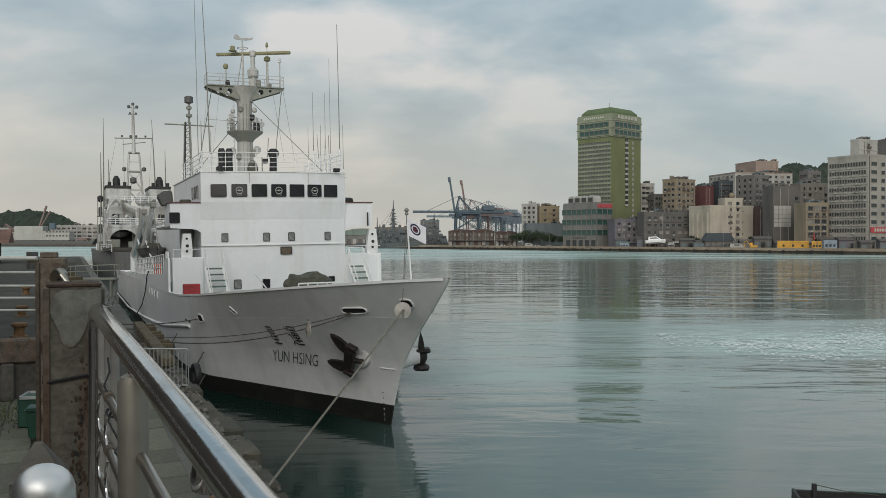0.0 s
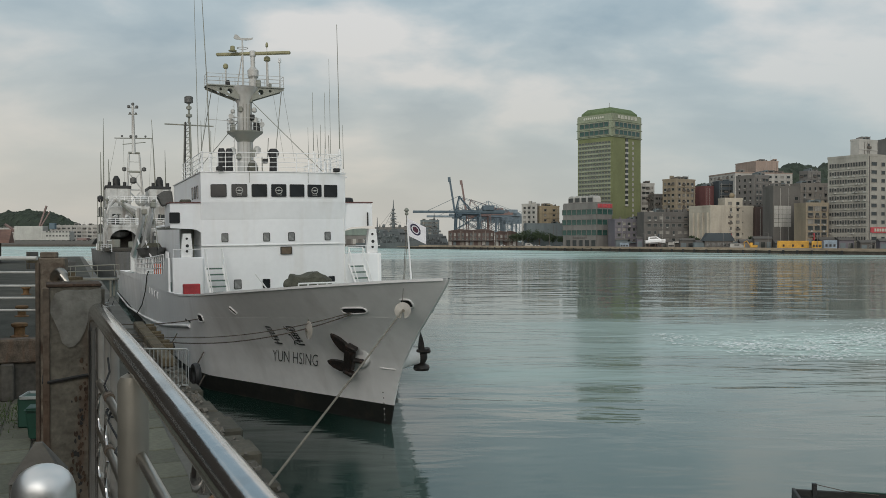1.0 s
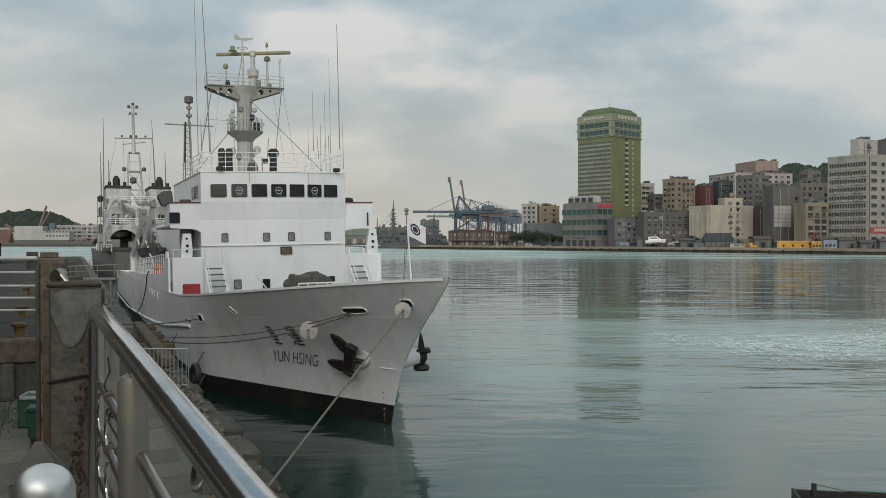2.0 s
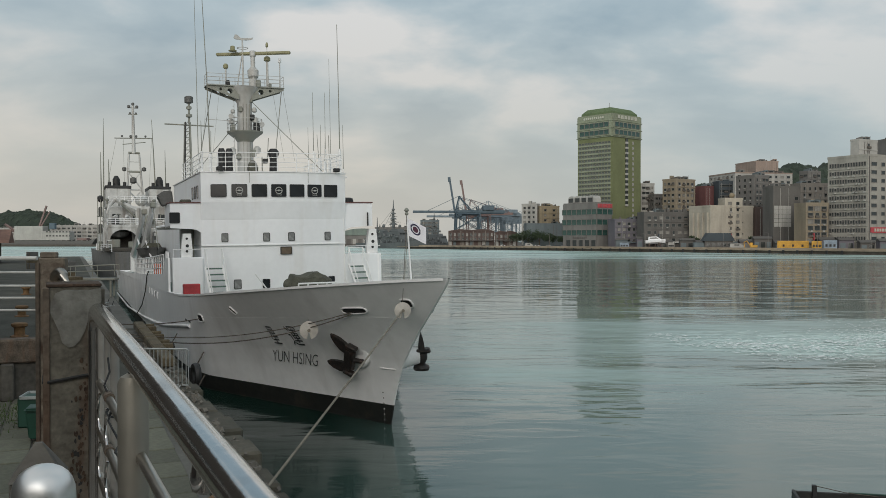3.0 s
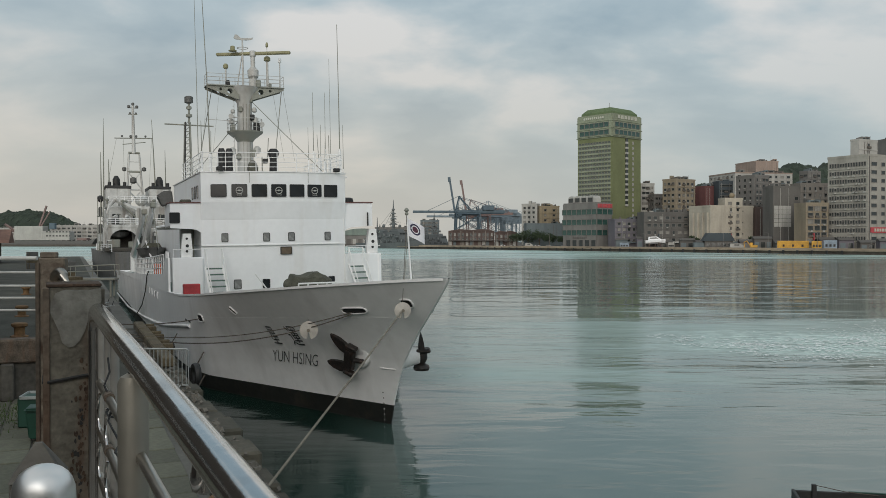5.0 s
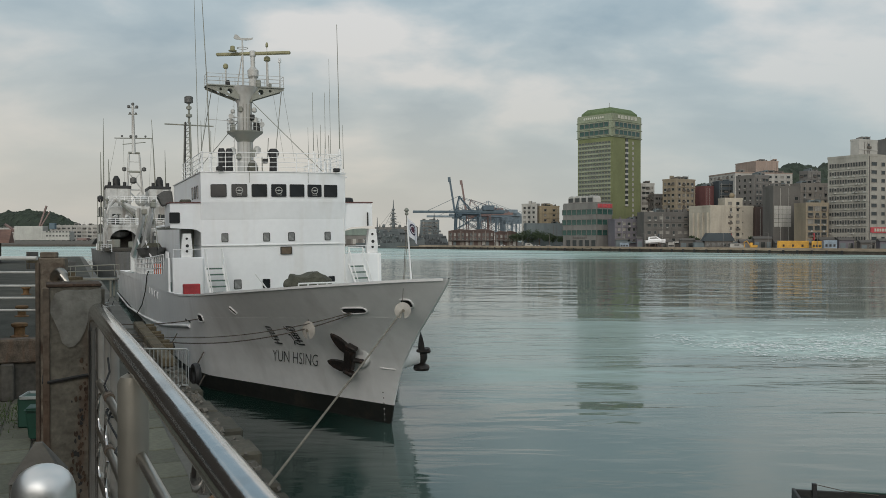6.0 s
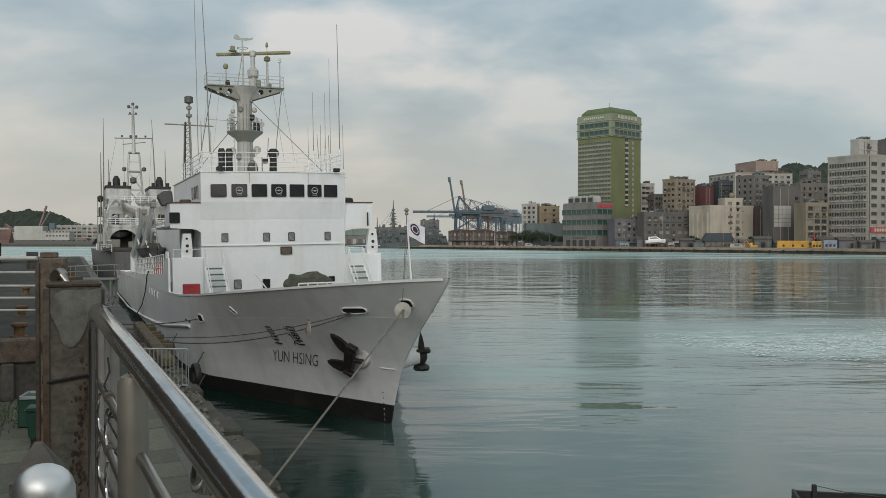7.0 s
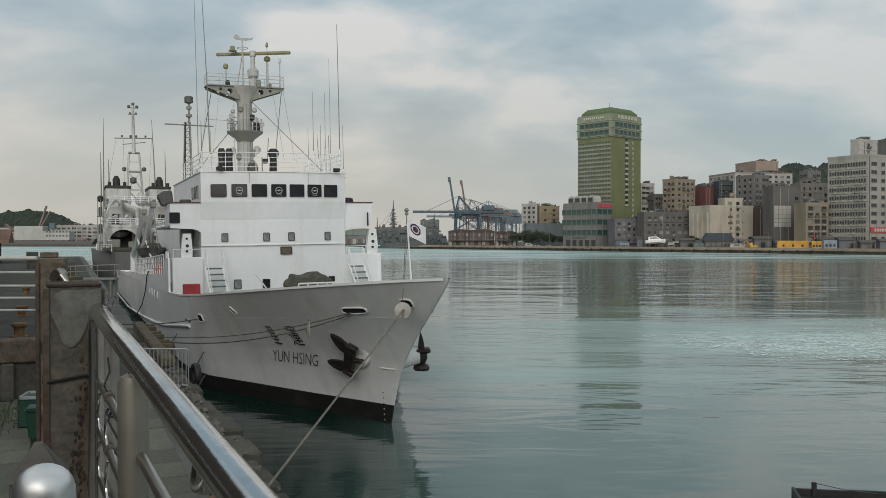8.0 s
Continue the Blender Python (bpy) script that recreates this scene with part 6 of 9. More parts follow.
def building(place, wl, wr, h, mat, storeys, bays_left, bays_right, label, win=(1.6, 1.4), clutter=0, cap=None, fins=0, tank=False):
    x, y, yaw = place
    rnd = random.Random(int(x * 7 + y))
    b = thing("building", pose(x, y, FAR_TOP, 0, 0, yaw), label, "building", "buildings on the far shore")
    wall = part("wall", soft_box(0, wr, 0, wl, -0.5, h, 0.08), mat, b)
    part("parapet", ring_flat(wr, wl, h, 0.9), cap or mat, b)
    if bays_right:
        facade(b, wr, 2.5, h - 0.6, storeys, bays_right, win, margin=min(1.0, wr * 0.06))
    if bays_left:
        facade(b, wl, 2.5, h - 0.6, storeys, bays_left, win, True, margin=min(1.0, wl * 0.06))
    step = (h - 3.1) / storeys
    for s in range(1, storeys):
        if bays_right:
            part("floor_band", soft_box(-0.06, wr + 0.06, -0.28, 0.05, 2.5 + step * s - 0.25, 2.5 + step * s + 0.05, 0.03), mat, b)
    for k in range(clutter):
        cx, cy = rnd.uniform(1, max(1.2, wr - 3)), rnd.uniform(0.6, max(0.8, min(wl, 8) - 2.5))
        s_ = rnd.uniform(1.0, 2.6)
        part("roof_hut", soft_box(cx, cx + s_, cy, cy + s_, h, h + rnd.uniform(1.2, 3.0), 0.05), rnd.choice((M_GREYC, M_OFFWHITE, mat)), b)
    for k in range(fins):
        fy = 1.5 + k * (wl - 3) / max(1, fins - 1) * 0.8
        part("fin", soft_box(-0.9, 0.1, fy, fy + 1.1, 0, h - 3.0, 0.05), mat, b)
    if fins:
        for zz in (6, 12, 18):
            for u in (0.52, 0.64, 0.74):
                window_at(b, pose(wr * u, 0, zz + 2), 1.6 if u == 0.52 else 0.7, 1.2 if u == 0.52 else 0.6)
    if tank:
        t = bmesh.new()
        bmesh.ops.create_uvsphere(t, u_segments=16, v_segments=10, radius=1.5)
        part("water_tank", t, M_TAN2, b, "round rooftop water tank", at=pose(wr * 0.55, wl * 0.4, h + 2.3))
        part("tank_stand", lathe([(1.0, h), (0.9, h + 1.2)], 12), M_GREYL, b, at=pose(wr * 0.55, wl * 0.4, 0))
    # rooftop odds and ends: tanks, vents, an aerial
    if wr > 7 and not tank and not fins:
        for k in range(1 + int(wr / 12)):
            tx, ty = rnd.uniform(1.2, wr - 1.2), rnd.uniform(1.5, max(1.8, min(wl, 6) - 0.8))
            r_ = rnd.uniform(0.45, 0.8)
            tk = part("roof_tank", lathe([(r_, 0), (r_, 1.3), (r_ * 0.6, 1.6), (0.1, 1.7)], 12), rnd.choice((M_GREYL, M_GREYC, M_RUSTGREY)), b, at=pose(tx, ty, h + 0.4))
            part("tank_stand", soft_box(-r_, r_, -r_, r_, -0.6, 0.0, 0.03), M_GREYC, tk)
        # sheet-metal sheds added on the roof, with sloping tops
        for k in range(1 + int(wr / 10)):
            sw = rnd.uniform(2.0, min(6.0, wr * 0.4))
            sx, hh = rnd.uniform(0.3, wr - sw - 0.3), rnd.uniform(1.6, 2.8)
            rs_ = part("roof_shed", prism([(0.4, h), (0.4, h + hh), (min(wl, 7) * 0.7, h + hh * 0.75), (min(wl, 7) * 0.7, h)], sw, "x", sx), rnd.choice((M_RUSTGREY, M_GREYC, M_GREYL, M_BLUEGREY, mat)), b)
            part("shed_opening", soft_box(sx + sw * 0.2, sx + sw * 0.7, 0.3, 0.45, h + 0.5, h + hh * 0.75, 0.02), M_FARGLASS, rs_)
        for k in range(2):
            px0 = wr * rnd.uniform(0.05, 0.95)
            part("drain_pipe", rod([(px0, -0.12, 0.5), (px0, -0.12, h - 0.4)], 0.11, 5), rnd.choice((M_GREYC, M_OFFWHITE)), b)
        part("aerial", rod([(wr * 0.7, 1.0, h), (wr * 0.7, 1.0, h + rnd.uniform(2.5, 5))], 0.06, 5), M_GREYC, b)
    # a shop awning and a hanging sign at street level
    if bays_right > 1 and wr > 8:
        part("awning", prism([(-1.6, 3.2), (0.0, 3.9), (0.0, 3.6), (-1.6, 3.0)], wr - 1.0, "x", 0.5), rnd.choice((M_GREYC, M_BLUEGREY, M_REDW, M_OFFWHITE)), b)
        part("hanging_sign", soft_box(wr * 0.3, wr * 0.3 + 0.3, -1.3, -0.1, 4.5, 8.0, 0.04), rnd.choice((M_SIGN_RED, M_OFFWHITE, M_BLUEGREY)), b)
    return b


def ring_flat(wr, wl, h, up):
    bm = bmesh.new()
    t = 0.3
    o = [(-0.1, -0.1), (wr + 0.1, -0.1), (wr + 0.1, wl + 0.1), (-0.1, wl + 0.1)]
    i = [(t, t), (wr - t, t), (wr - t, wl - t), (t, wl - t)]
    loops = [[bm.verts.new((*p, z)) for p in ring] for ring, z in ((o, h - 0.1), (o, h + up), (i, h + up), (i, h - 0.1))]
    for a, b in zip(loops, loops[1:] + loops[:1]):
        for k in range(4):
            bm.faces.new((a[k], a[(k + 1) % 4], b[(k + 1) % 4], b[k]))
    return bm


def hotel(place, wl, wr, h):
    """The tall green hotel: chamfered crown, glazed top storeys, a grid of rooms on one face and a service strip on the other."""
    x, y, yaw = place
    b = thing("hotel_tower", pose(x, y, FAR_TOP, 0, 0, yaw), "tall olive-green hotel tower with a glazed crown", "hotel")
    top = h - 4.0
    part("wall", soft_box(0, wr, 0, wl, -0.5, top - 14, 0.3, 2), M_HOTEL, b)
    part("crown_storeys", soft_box(-0.4, wr + 0.4, -0.4, wl + 0.4, top - 14, top, 0.6, 2), M_HOTEL2, b)
    roof = bmesh.new()
    lo = [roof.verts.new(p) for p in ((1.6, 1.6, top), (wr - 1.6, 1.6, top), (wr - 1.6, wl - 1.6, top), (1.6, wl - 1.6, top))]
    mid = [roof.verts.new(p) for p in ((1.8, 1.8, top + 1.6), (wr - 1.8, 1.8, top + 1.6), (wr - 1.8, wl - 1.8, top + 1.6), (1.8, wl - 1.8, top + 1.6))]
    hi = [roof.verts.new(p) for p in ((4.4, 4.4, top + 4.3), (wr - 4.4, 4.4, top + 4.3), (wr - 4.4, wl - 4.4, top + 4.3), (4.4, wl - 4.4, top + 4.3))]
    for a, c in ((lo, mid), (mid, hi)):
        for k in range(4):
            roof.faces.new((a[k], a[(k + 1) % 4], c[(k + 1) % 4], c[k]))
    roof.faces.new(hi)
    part("roof", roof, M_HOTELROOF, b, "green chamfered metal roof")
    part("roof_mast", rod([(wr * 0.5, wl * 0.5, top + 5), (wr * 0.5, wl * 0.5, top + 9)], 0.12, 6), M_GREYL, b)
    # glazed top storeys
    for z in (top - 12.2, top - 7.6):
        for k in range(6):
            window_at(b, pose(-0.42, 2 + (wl - 4) * (k + 0.5) / 6, z + 1, 0, 0, -90), 3.2, 2.6, M_GREENGLASS, "crown_window")
        for k in range(6):
            window_at(b, pose(2 + (wr - 4) * (k + 0.5) / 6, -0.42, z + 1), 3.4, 2.6, M_GREENGLASS, "crown_window")
    for z in (top - 14.3, top - 9.2, top - 4.6):
        part("ledge", soft_box(-0.7, wr + 0.7, -0.7, wl + 0.7, z, z + 0.6, 0.3), M_HOTEL2, b)
    # sign letters as plain bars
    for k in range(6):
        part("sign_letter", soft_box(5 + 3.4 * k, 7.3 + 3.4 * k, -0.65, -0.35, top - 3.0, top - 0.8, 0.1), M_PALEBAR, b)
    for k in range(10):
        part("sign_letter", soft_box(-0.65, -0.35, 6 + 1.6 * k, 7.1 + 1.6 * k, top - 2.8, top - 1.4, 0.1), M_PALEBAR, b)
    # rooms
    for s in range(24):
        z = 9 + 2.62 * s
        if z > top - 15:
            break
        part("spandrel", soft_box(-0.35, 0.05, 0.8, wl - 0.6, z - 1.75, z - 0.75, 0.05), M_HOTEL2, b)
        for k in range(11):
            window_at(b, pose(0, 1.0 + (wl - 2.0) * (k + 0.5) / 11, z, 0, 0, -90), 1.5, 1.15, M_ROOMGLASS, "window")
    for s in range(17):
        z = 13.5 + 3.2 * s
        if z > top - 15.5:
            break
        window_at(b, pose(wr * 0.72, -0.02, z), 1.0, 1.1, M_FARGLASS, "square_window")
        part("window_surround", soft_box(wr * 0.72 - 0.85, wr * 0.72 + 0.85, -0.12, 0.02, z - 0.95, z + 0.95, 0.05), M_OFFWHITE, b)
        if z > 26:
            part("bay", soft_box(wr * 0.48 - 1.1, wr * 0.48 + 1.1, -1.0, 0.05, z - 0.9, z + 0.35, 0.12), M_OFFWHITE, b, "white projecting bay")
            part("bay_glass", soft_box(wr * 0.48 - 0.9, wr * 0.48 + 0.9, -0.7, 0.05, z + 0.33, z + 2.32, 0.05), M_FARGLASS, b)
    return b


def podium(place, wl, wr, h):
    x, y, yaw = place
    b = thing("podium_building", pose(x, y, FAR_TOP, 0, 0, yaw), "grey hotel podium with green glass bands", "building")
    part("wall", soft_box(0, wr, 0, wl, -0.5, h, 0.6, 2), M_GREYL, b)
    for z in (9.0, 15.2, 21.2):
        for k in range(7):
            window_at(b, pose(-0.02, wl * (k + 0.5) / 7, z, 0, 0, -90), wl / 7 - 0.5, 3.0, M_GREENGLASS, "window")
        for k in range(3):
            window_at(b, pose(wr * (k + 0.5) / 3, -0.02, z), wr / 3 - 0.5, 3.0, M_GREENGLASS, "window")
    for k in range(5):
        window_at(b, pose(-0.02, 2.5 + 5.2 * k, 2.8, 0, 0, -90), 3.4, 3.6, M_FARGLASS, "window")
    for k in range(8):
        part("sign_letter", soft_box(-0.3, 0.0, 8 + 1.5 * k, 9.0 + 1.5 * k, 5.6, 6.7, 0.05), M_GREYC, b)
    for k in range(6):
        part("sign_letter", soft_box(0.6 + 2.1 * k, 2.3 + 2.1 * k, -0.4, 0.0, h - 3.2, h - 0.9, 0.1), M_SIGN_RED, b)
    # glazed barrel vaults on the roof
    for k in range(4):
        y0 = 4 + 5.4 * k
        arc = [(y0 + 2.5 - 2.5 * math.cos(math.pi * q / 8), h + 2.2 + 2.0 * math.sin(math.pi * q / 8)) for q in range(9)]
        part("roof_vault", prism([(y0, h)] + arc + [(y0 + 5.0, h)], 6, "x", 1.5), M_OFFWHITE, b, "glazed barrel vault")
        window_at(b, pose(1.45, y0 + 2.5, h + 1.6, 0, 0, -90), 3.6, 2.4, M_FARGLASS, "window")


def dark_block(place, wl, wr, h):
    b = building(place, wl, wr, h, M_GREYC, 8, 0, 0, "dark grey block with a pale glazed panel")
    for i in range(4):
        for j in range(5):
            part("pale_panel", soft_box(0.5 + 2.35 * i, 2.7 + 2.35 * i, -0.25, 0.0, 11.3 + 2.15 * j, 13.3 + 2.15 * j, 0.05), M_OFFWHITE, b, "pale glazed panel")
    for k in range(7):
        window_at(b, pose(wr - 2.2, 0, 4 + 3.6 * k), 2.0, 1.5, M_FARGLASS, "window")


def big_flats(place, wl, wr, h):
    x, y, yaw = place
    b = thing("apartment_building", pose(x, y, FAR_TOP, 0, 0, yaw), "large pale ten-storey flats with many small windows", "building", "buildings on the far shore")
    part("wall", soft_box(0, wr, 0, wl, -0.5, h, 0.1), M_FLATS, b)
    part("parapet", ring_flat(wr, wl, h, 1.0), M_FLATS, b)
    rnd = random.Random(3)
    n = 10
    for s in range(n):
        z = 3.4 + (h - 5) * (s + 0.5) / n
        for k in range(14):
            w = (0.75, 1.7) if rnd.random() < 0.75 else (0.95, 1.2)
            window_at(b, pose(-0.02, 0.9 + (wl - 1.8) * (k + 0.5) / 14, z, 0, 0, -90), w[0], w[1], M_FARGLASS, "window")
            if rnd.random() < 0.3:
                q = 0.9 + (wl - 1.8) * (k + 0.5) / 14
                part("air_conditioner", soft_box(-0.75, 0, q - 0.45, q + 0.45, z - 1.9, z - 1.2, 0.05), M_OFFWHITE, b)
        part("floor_band", soft_box(-0.3, 0.05, 0.1, wl - 0.1, z - 2.0, z - 1.75, 0.03), M_FLATS, b)
        window_at(b, pose(4.2, -0.02, z), 3.8, 1.5, M_FARGLASS, "stair_window")
        for k in range(5):
            window_at(b, pose(11 + 6.5 * k, -0.02, z), 2.4, 1.5, M_FARGLASS, "window")
    part("corner_pipe", rod([(0.6, -0.3, 0), (0.6, -0.3, h)], 0.18, 6), M_GREYC, b)
    part("red_banner", soft_box(1.5, 14, -0.5, -0.1, 8.0, 10.6, 0.05), M_SIGN_RED, b, "red street sign banner")
    for k in range(5):
        part("sign_letter", soft_box(4 + 1.9 * k, 5.3 + 1.9 * k, -0.65, -0.45, 8.6, 10.0, 0.05), M_PALEBAR, b)


def warehouse(place, wl, wr, h, mat, bays):
    x, y, yaw = place
    b = thing("warehouse", pose(x, y, FAR_TOP, 0, 0, yaw), "old brick harbour warehouse with pale panels", "warehouse", "warehouses on the far quay")
    part("wall", soft_box(0, wr, 0, 14, -0.5, h - 2.5, 0.1), mat, b)
    part("roof", prism([(-0.6, h - 2.6), (wr * 0.25, h - 1.2), (wr * 0.5, h - 1.9), (wr * 0.75, h - 1.2), (wr + 0.6, h - 2.6)], 15, "y", -0.5), M_BRICK, b)
    for k in range(bays):
        u = wr * (k + 0.5) / bays
        window_at(b, pose(u, -0.02, h - 5.4), 1.3, 2.2, M_BLIND if k % 3 == 1 else M_FARGLASS, "window")
        window_at(b, pose(u, -0.02, h - 8.3), 1.3, 1.4, M_FARGLASS, "window")
        part("shutter", soft_box(u - 1.0, u + 1.0, -0.2, 0.0, 0.2, 3.6, 0.05), (M_OFFWHITE, M_BLUEGREY, M_BRICK, M_BEIGE)[k % 4], b)
    part("canopy", soft_box(1.0, wr - 1, -3.5, 0, 4.2, 4.5, 0.05), M_GREYC, b)
    for k in range(bays + 1):
        part("pilaster", soft_box(wr * k / bays - 0.3, wr * k / bays + 0.3, -0.3, 0.0, 0, h - 2.5, 0.05), M_BEIGE if k % 3 == 0 else mat, b)


hotel((102.2, 530, 42), 26.6, 29.5, 85.6)
podium((89.5, 510, 36), 28.8, 13.3, 26.8)
building((97.5, 497, 8), 12, 16.7, 15.9, M_LILAC, 4, 0, 5, "low grey-mauve shop building beside the hotel", win=(1.6, 1.5))
building((110.7, 482, 6), 12, 26.4, 19.3, M_GREYC, 4, 0, 7, "dark low row of shop houses on the harbour road", win=(2.0, 1.6), clutter=6)
building((126.5, 560, 12), 12, 9.3, 40.2, M_OFFWHITE, 11, 0, 3, "narrow white apartment block with ribbon windows", win=(2.2, 1.3))
building((133.2, 552, 12), 10, 6.9, 32.9, M_GREYL, 9, 2, 3, "plain grey apartment block gable")
building((140.9, 530, 35), 10.5, 17.8, 41.0, M_TAN, 11, 3, 4, "tan apartment tower with balconies", win=(1.8, 1.3), clutter=3)
building((163.1, 545, 25), 9.3, 10.5, 37.5, M_REDW, 10, 0, 0, "dull red rendered building with blank walls")
building((170.0, 540, 5), 10, 9.0, 40.3, M_GLASSDARK, 11, 0, 1, "dark glass-fronted office block", win=(7.5, 1.2))
building((213.1, 640, 12), 37.6, 47.0, 53.5, M_OFFWHITE, 13, 6, 9, "long cream apartment block on the hillside", win=(2.4, 1.6), cap=M_PINK)
building((233.7, 655, 12), 28.5, 18.8, 63.1, M_PINK, 14, 0, 0, "pink rooftop house above the hillside block")
building((183.1, 515, 25), 15.1, 11.5, 42.3, M_GREYL, 11, 3, 4, "bare grey concrete tower block", win=(1.6, 1.6))
building((186.5, 500, 10), 2.4, 11.3, 35.0, M_GREYC, 10, 0, 3, "grey flats with dark balconies", win=(2.2, 1.5), clutter=3)
building((167.7, 470, 10), 10, 10.6, 21.7, M_BRICK, 6, 0, 0, "windowless dark red brick building")
dark_block((165.8, 440, 10), 10, 14.9, 31.1)
building((197.8, 485, 10), 10, 17.9, 35.4, M_BEIGE, 9, 2, 5, "beige rendered block with a blank wall", win=(1.4, 1.5))
building((233.4, 560, 25), 7.3, 11.0, 48.1, M_GREYL, 13, 2, 3, "small grey tower behind the flats", win=(3, 1.4))
building((173.1, 418, 10), 10, 11.9, 21.7, M_TAN, 6, 0, 3, "old tan flats with deep dark balconies", win=(2.6, 1.9), clutter=4)
building((141.0, 462, 20), 18.7, 27.7, 22.2, M_CREAM, 6, 0, 0, "cream-coloured blank-walled building with vertical fins", fins=4)
building((150.0, 466, 8), 8, 9.9, 26.2, M_CREAM, 7, 0, 2, "cream stair tower with a round water tank", tank=True)
big_flats((196.0, 404, 30), 21.3, 46.0, 43.5)
building((198.5, 418, 30), 4.8, 14.0, 52.1, M_OFFWHITE, 14, 0, 1, "white lift house on the flat roof", win=(2.0, 2.0))
building((228.6, 450, 10), 12, 26.1, 56.0, M_GREYL, 15, 0, 3, "grey slab block at the edge", win=(2.4, 1.6))
building((66.2, 600, 8), 12, 13.9, 27.2, M_TAN2, 7, 0, 2, "mustard flats with small windows", win=(1.4, 1.2), clutter=4)
building((64.5, 602, 60), 11.5, 4.8, 28.9, M_OFFWHITE, 8, 3, 1, "white flats with a rooftop hut", win=(1.6, 1.4), clutter=3)
building((56.3, 590, 4), 12, 25.4, 15.1, M_BLUEGREY, 4, 0, 0, "low blue-grey sheet-metal harbour shed")
warehouse((4.1, 640, -4), 14, 33.0, 13.9, M_BRICK, 11)
warehouse((37.5, 632, -4), 14, 15.4, 12.6, M_BRICK, 5)

# things on the far apron
def container(x, y, w, h, mat, label, yaw=-20.0):
    c = thing("container", pose(x, y, FAR_TOP, 0, 0, yaw), label, "container", "containers on the far apron")
    part("shell", soft_box(-w / 2, w / 2, -1.2, 1.2, 0.15, h, 0.06), mat, c)
    n = max(3, int(w / 1.2))
    for k in range(n):
        u = -w / 2 + w * (k + 0.5) / n
        part("rib", soft_box(u - 0.12, u + 0.12, -1.3, -1.19, 0.3, h - 0.2, 0.02), mat, c)
    for u in (-w * 0.3, 0, w * 0.3):
        part("opening", soft_box(u - 0.45, u + 0.45, -1.33, -1.2, h * 0.35, h * 0.6, 0.02), M_BLACK, c)
    for u in (-w / 2 + 0.3, w / 2 - 0.3):
        part("skid", soft_box(u - 0.2, u + 0.2, -1.2, 1.2, 0, 0.2, 0.02), M_BLACK, c)


container(166.2, 416, 13.9, 4.3, M_YELLOW, "long yellow machinery housing with round openings")
container(173.6, 407, 4.2, 4.2, M_YELLOW, "short yellow machinery housing")
container(178.2, 403, 5.6, 4.6, M_BLUEBOX, "blue-grey sheet metal box")
container(122.3, 469, 3.2, 3.4, M_OFFWHITE, "small white gatekeeper booth")
container(102.0, 492, 5.0, 3.2, M_BLUEBOX, "pale blue site cabin")


def cruiser(m):
    c = thing("motor_cruiser", m, "white motor cruiser laid up on the quay", "boat")
    bm = bmesh.new()
    rings = []
    for i in range(9):
        f = i / 8
        half = 1.6 * (1 - max(0, (f - 0.5) / 0.5) ** 2.5) + 0.03
        rings.append([bm.verts.new((-5 + 10.4 * f, q * half, z + 0.7 * f * f)) for q, z in ((-1, 2.4), (-0.85, 1.4), (0, 0.7), (0.85, 1.4), (1, 2.4))])
    for a, b in zip(rings, rings[1:]):
        for k in range(5):
            bm.faces.new((a[k], a[(k + 1) % 5], b[(k + 1) % 5], b[k])).smooth = True
    bm.faces.new(rings[0])
    part("hull", bm, M_WHITE, c)
    part("cabin", prism([(-3.5, 2.3), (-3.2, 3.9), (0.8, 4.1), (3.2, 2.9), (3.6, 2.6)], 2.4, "y", -1.2), M_WHITE, c)
    part("windscreen", prism([(-2.8, 3.1), (-2.6, 3.6), (0.7, 3.7), (1.8, 3.15)], 2.5, "y", -1.25), M_FARGLASS, c)
    for x in (-3, 2):
        part("cradle", soft_box(x - 0.2, x + 0.2, -1.3, 1.3, 0, 1.5, 0.05), M_RUSTY, c)
    for x in (-3.0, 0.0, 2.6):
        part("cradle", soft_box(x, x + 0.5, -1.3, 1.3, -1.5, 0.75, 0.05), M_BRICK, c, "rust-red boat cradle")


cruiser(pose(115.6, 478, FAR_TOP + 1.5, 0, 0, -8) @ Matrix.Diagonal((1.05, 1.0, 1.25, 1.0)))


def vehicle(x, y, yaw, length, height, mat, label, name="car"):
    v = thing(name, pose(x, y, FAR_TOP, 0, 0, yaw), label, name, "vehicles on the far quay")
    n = length / 2
    if name == "car":
        prof = [(-n, 0.35), (-n, 0.85), (-n * 0.75, 0.95), (-n * 0.45, height), (n * 0.25, height), (n * 0.6, 0.95), (n, 0.8), (n, 0.35)]
    else:
        prof = [(-n, 0.45), (-n, height), (n * 0.45, height), (n * 0.5, height * 0.85), (n * 0.85, height * 0.8), (n, height * 0.45), (n, 0.45)]
    body = prism(prof, 1.7, "y", -0.85)
    bmesh.ops.bevel(body, geom=body.edges[:], offset=0.06, segments=1, affect="EDGES")
    part("body", body, mat, v)
    part("side_window", soft_box(-n * 0.4, n * 0.3, -0.88, 0.88, height * 0.62, height * 0.9, 0.04), M_FARGLASS, v)
    for wx in (-n * 0.6, n * 0.6):
        for wy in (-0.8, 0.8):
            part("wheel", rod([(wx, wy - 0.1, 0.34), (wx, wy + 0.1, 0.34)], 0.34, 12), M_BLACK, v)


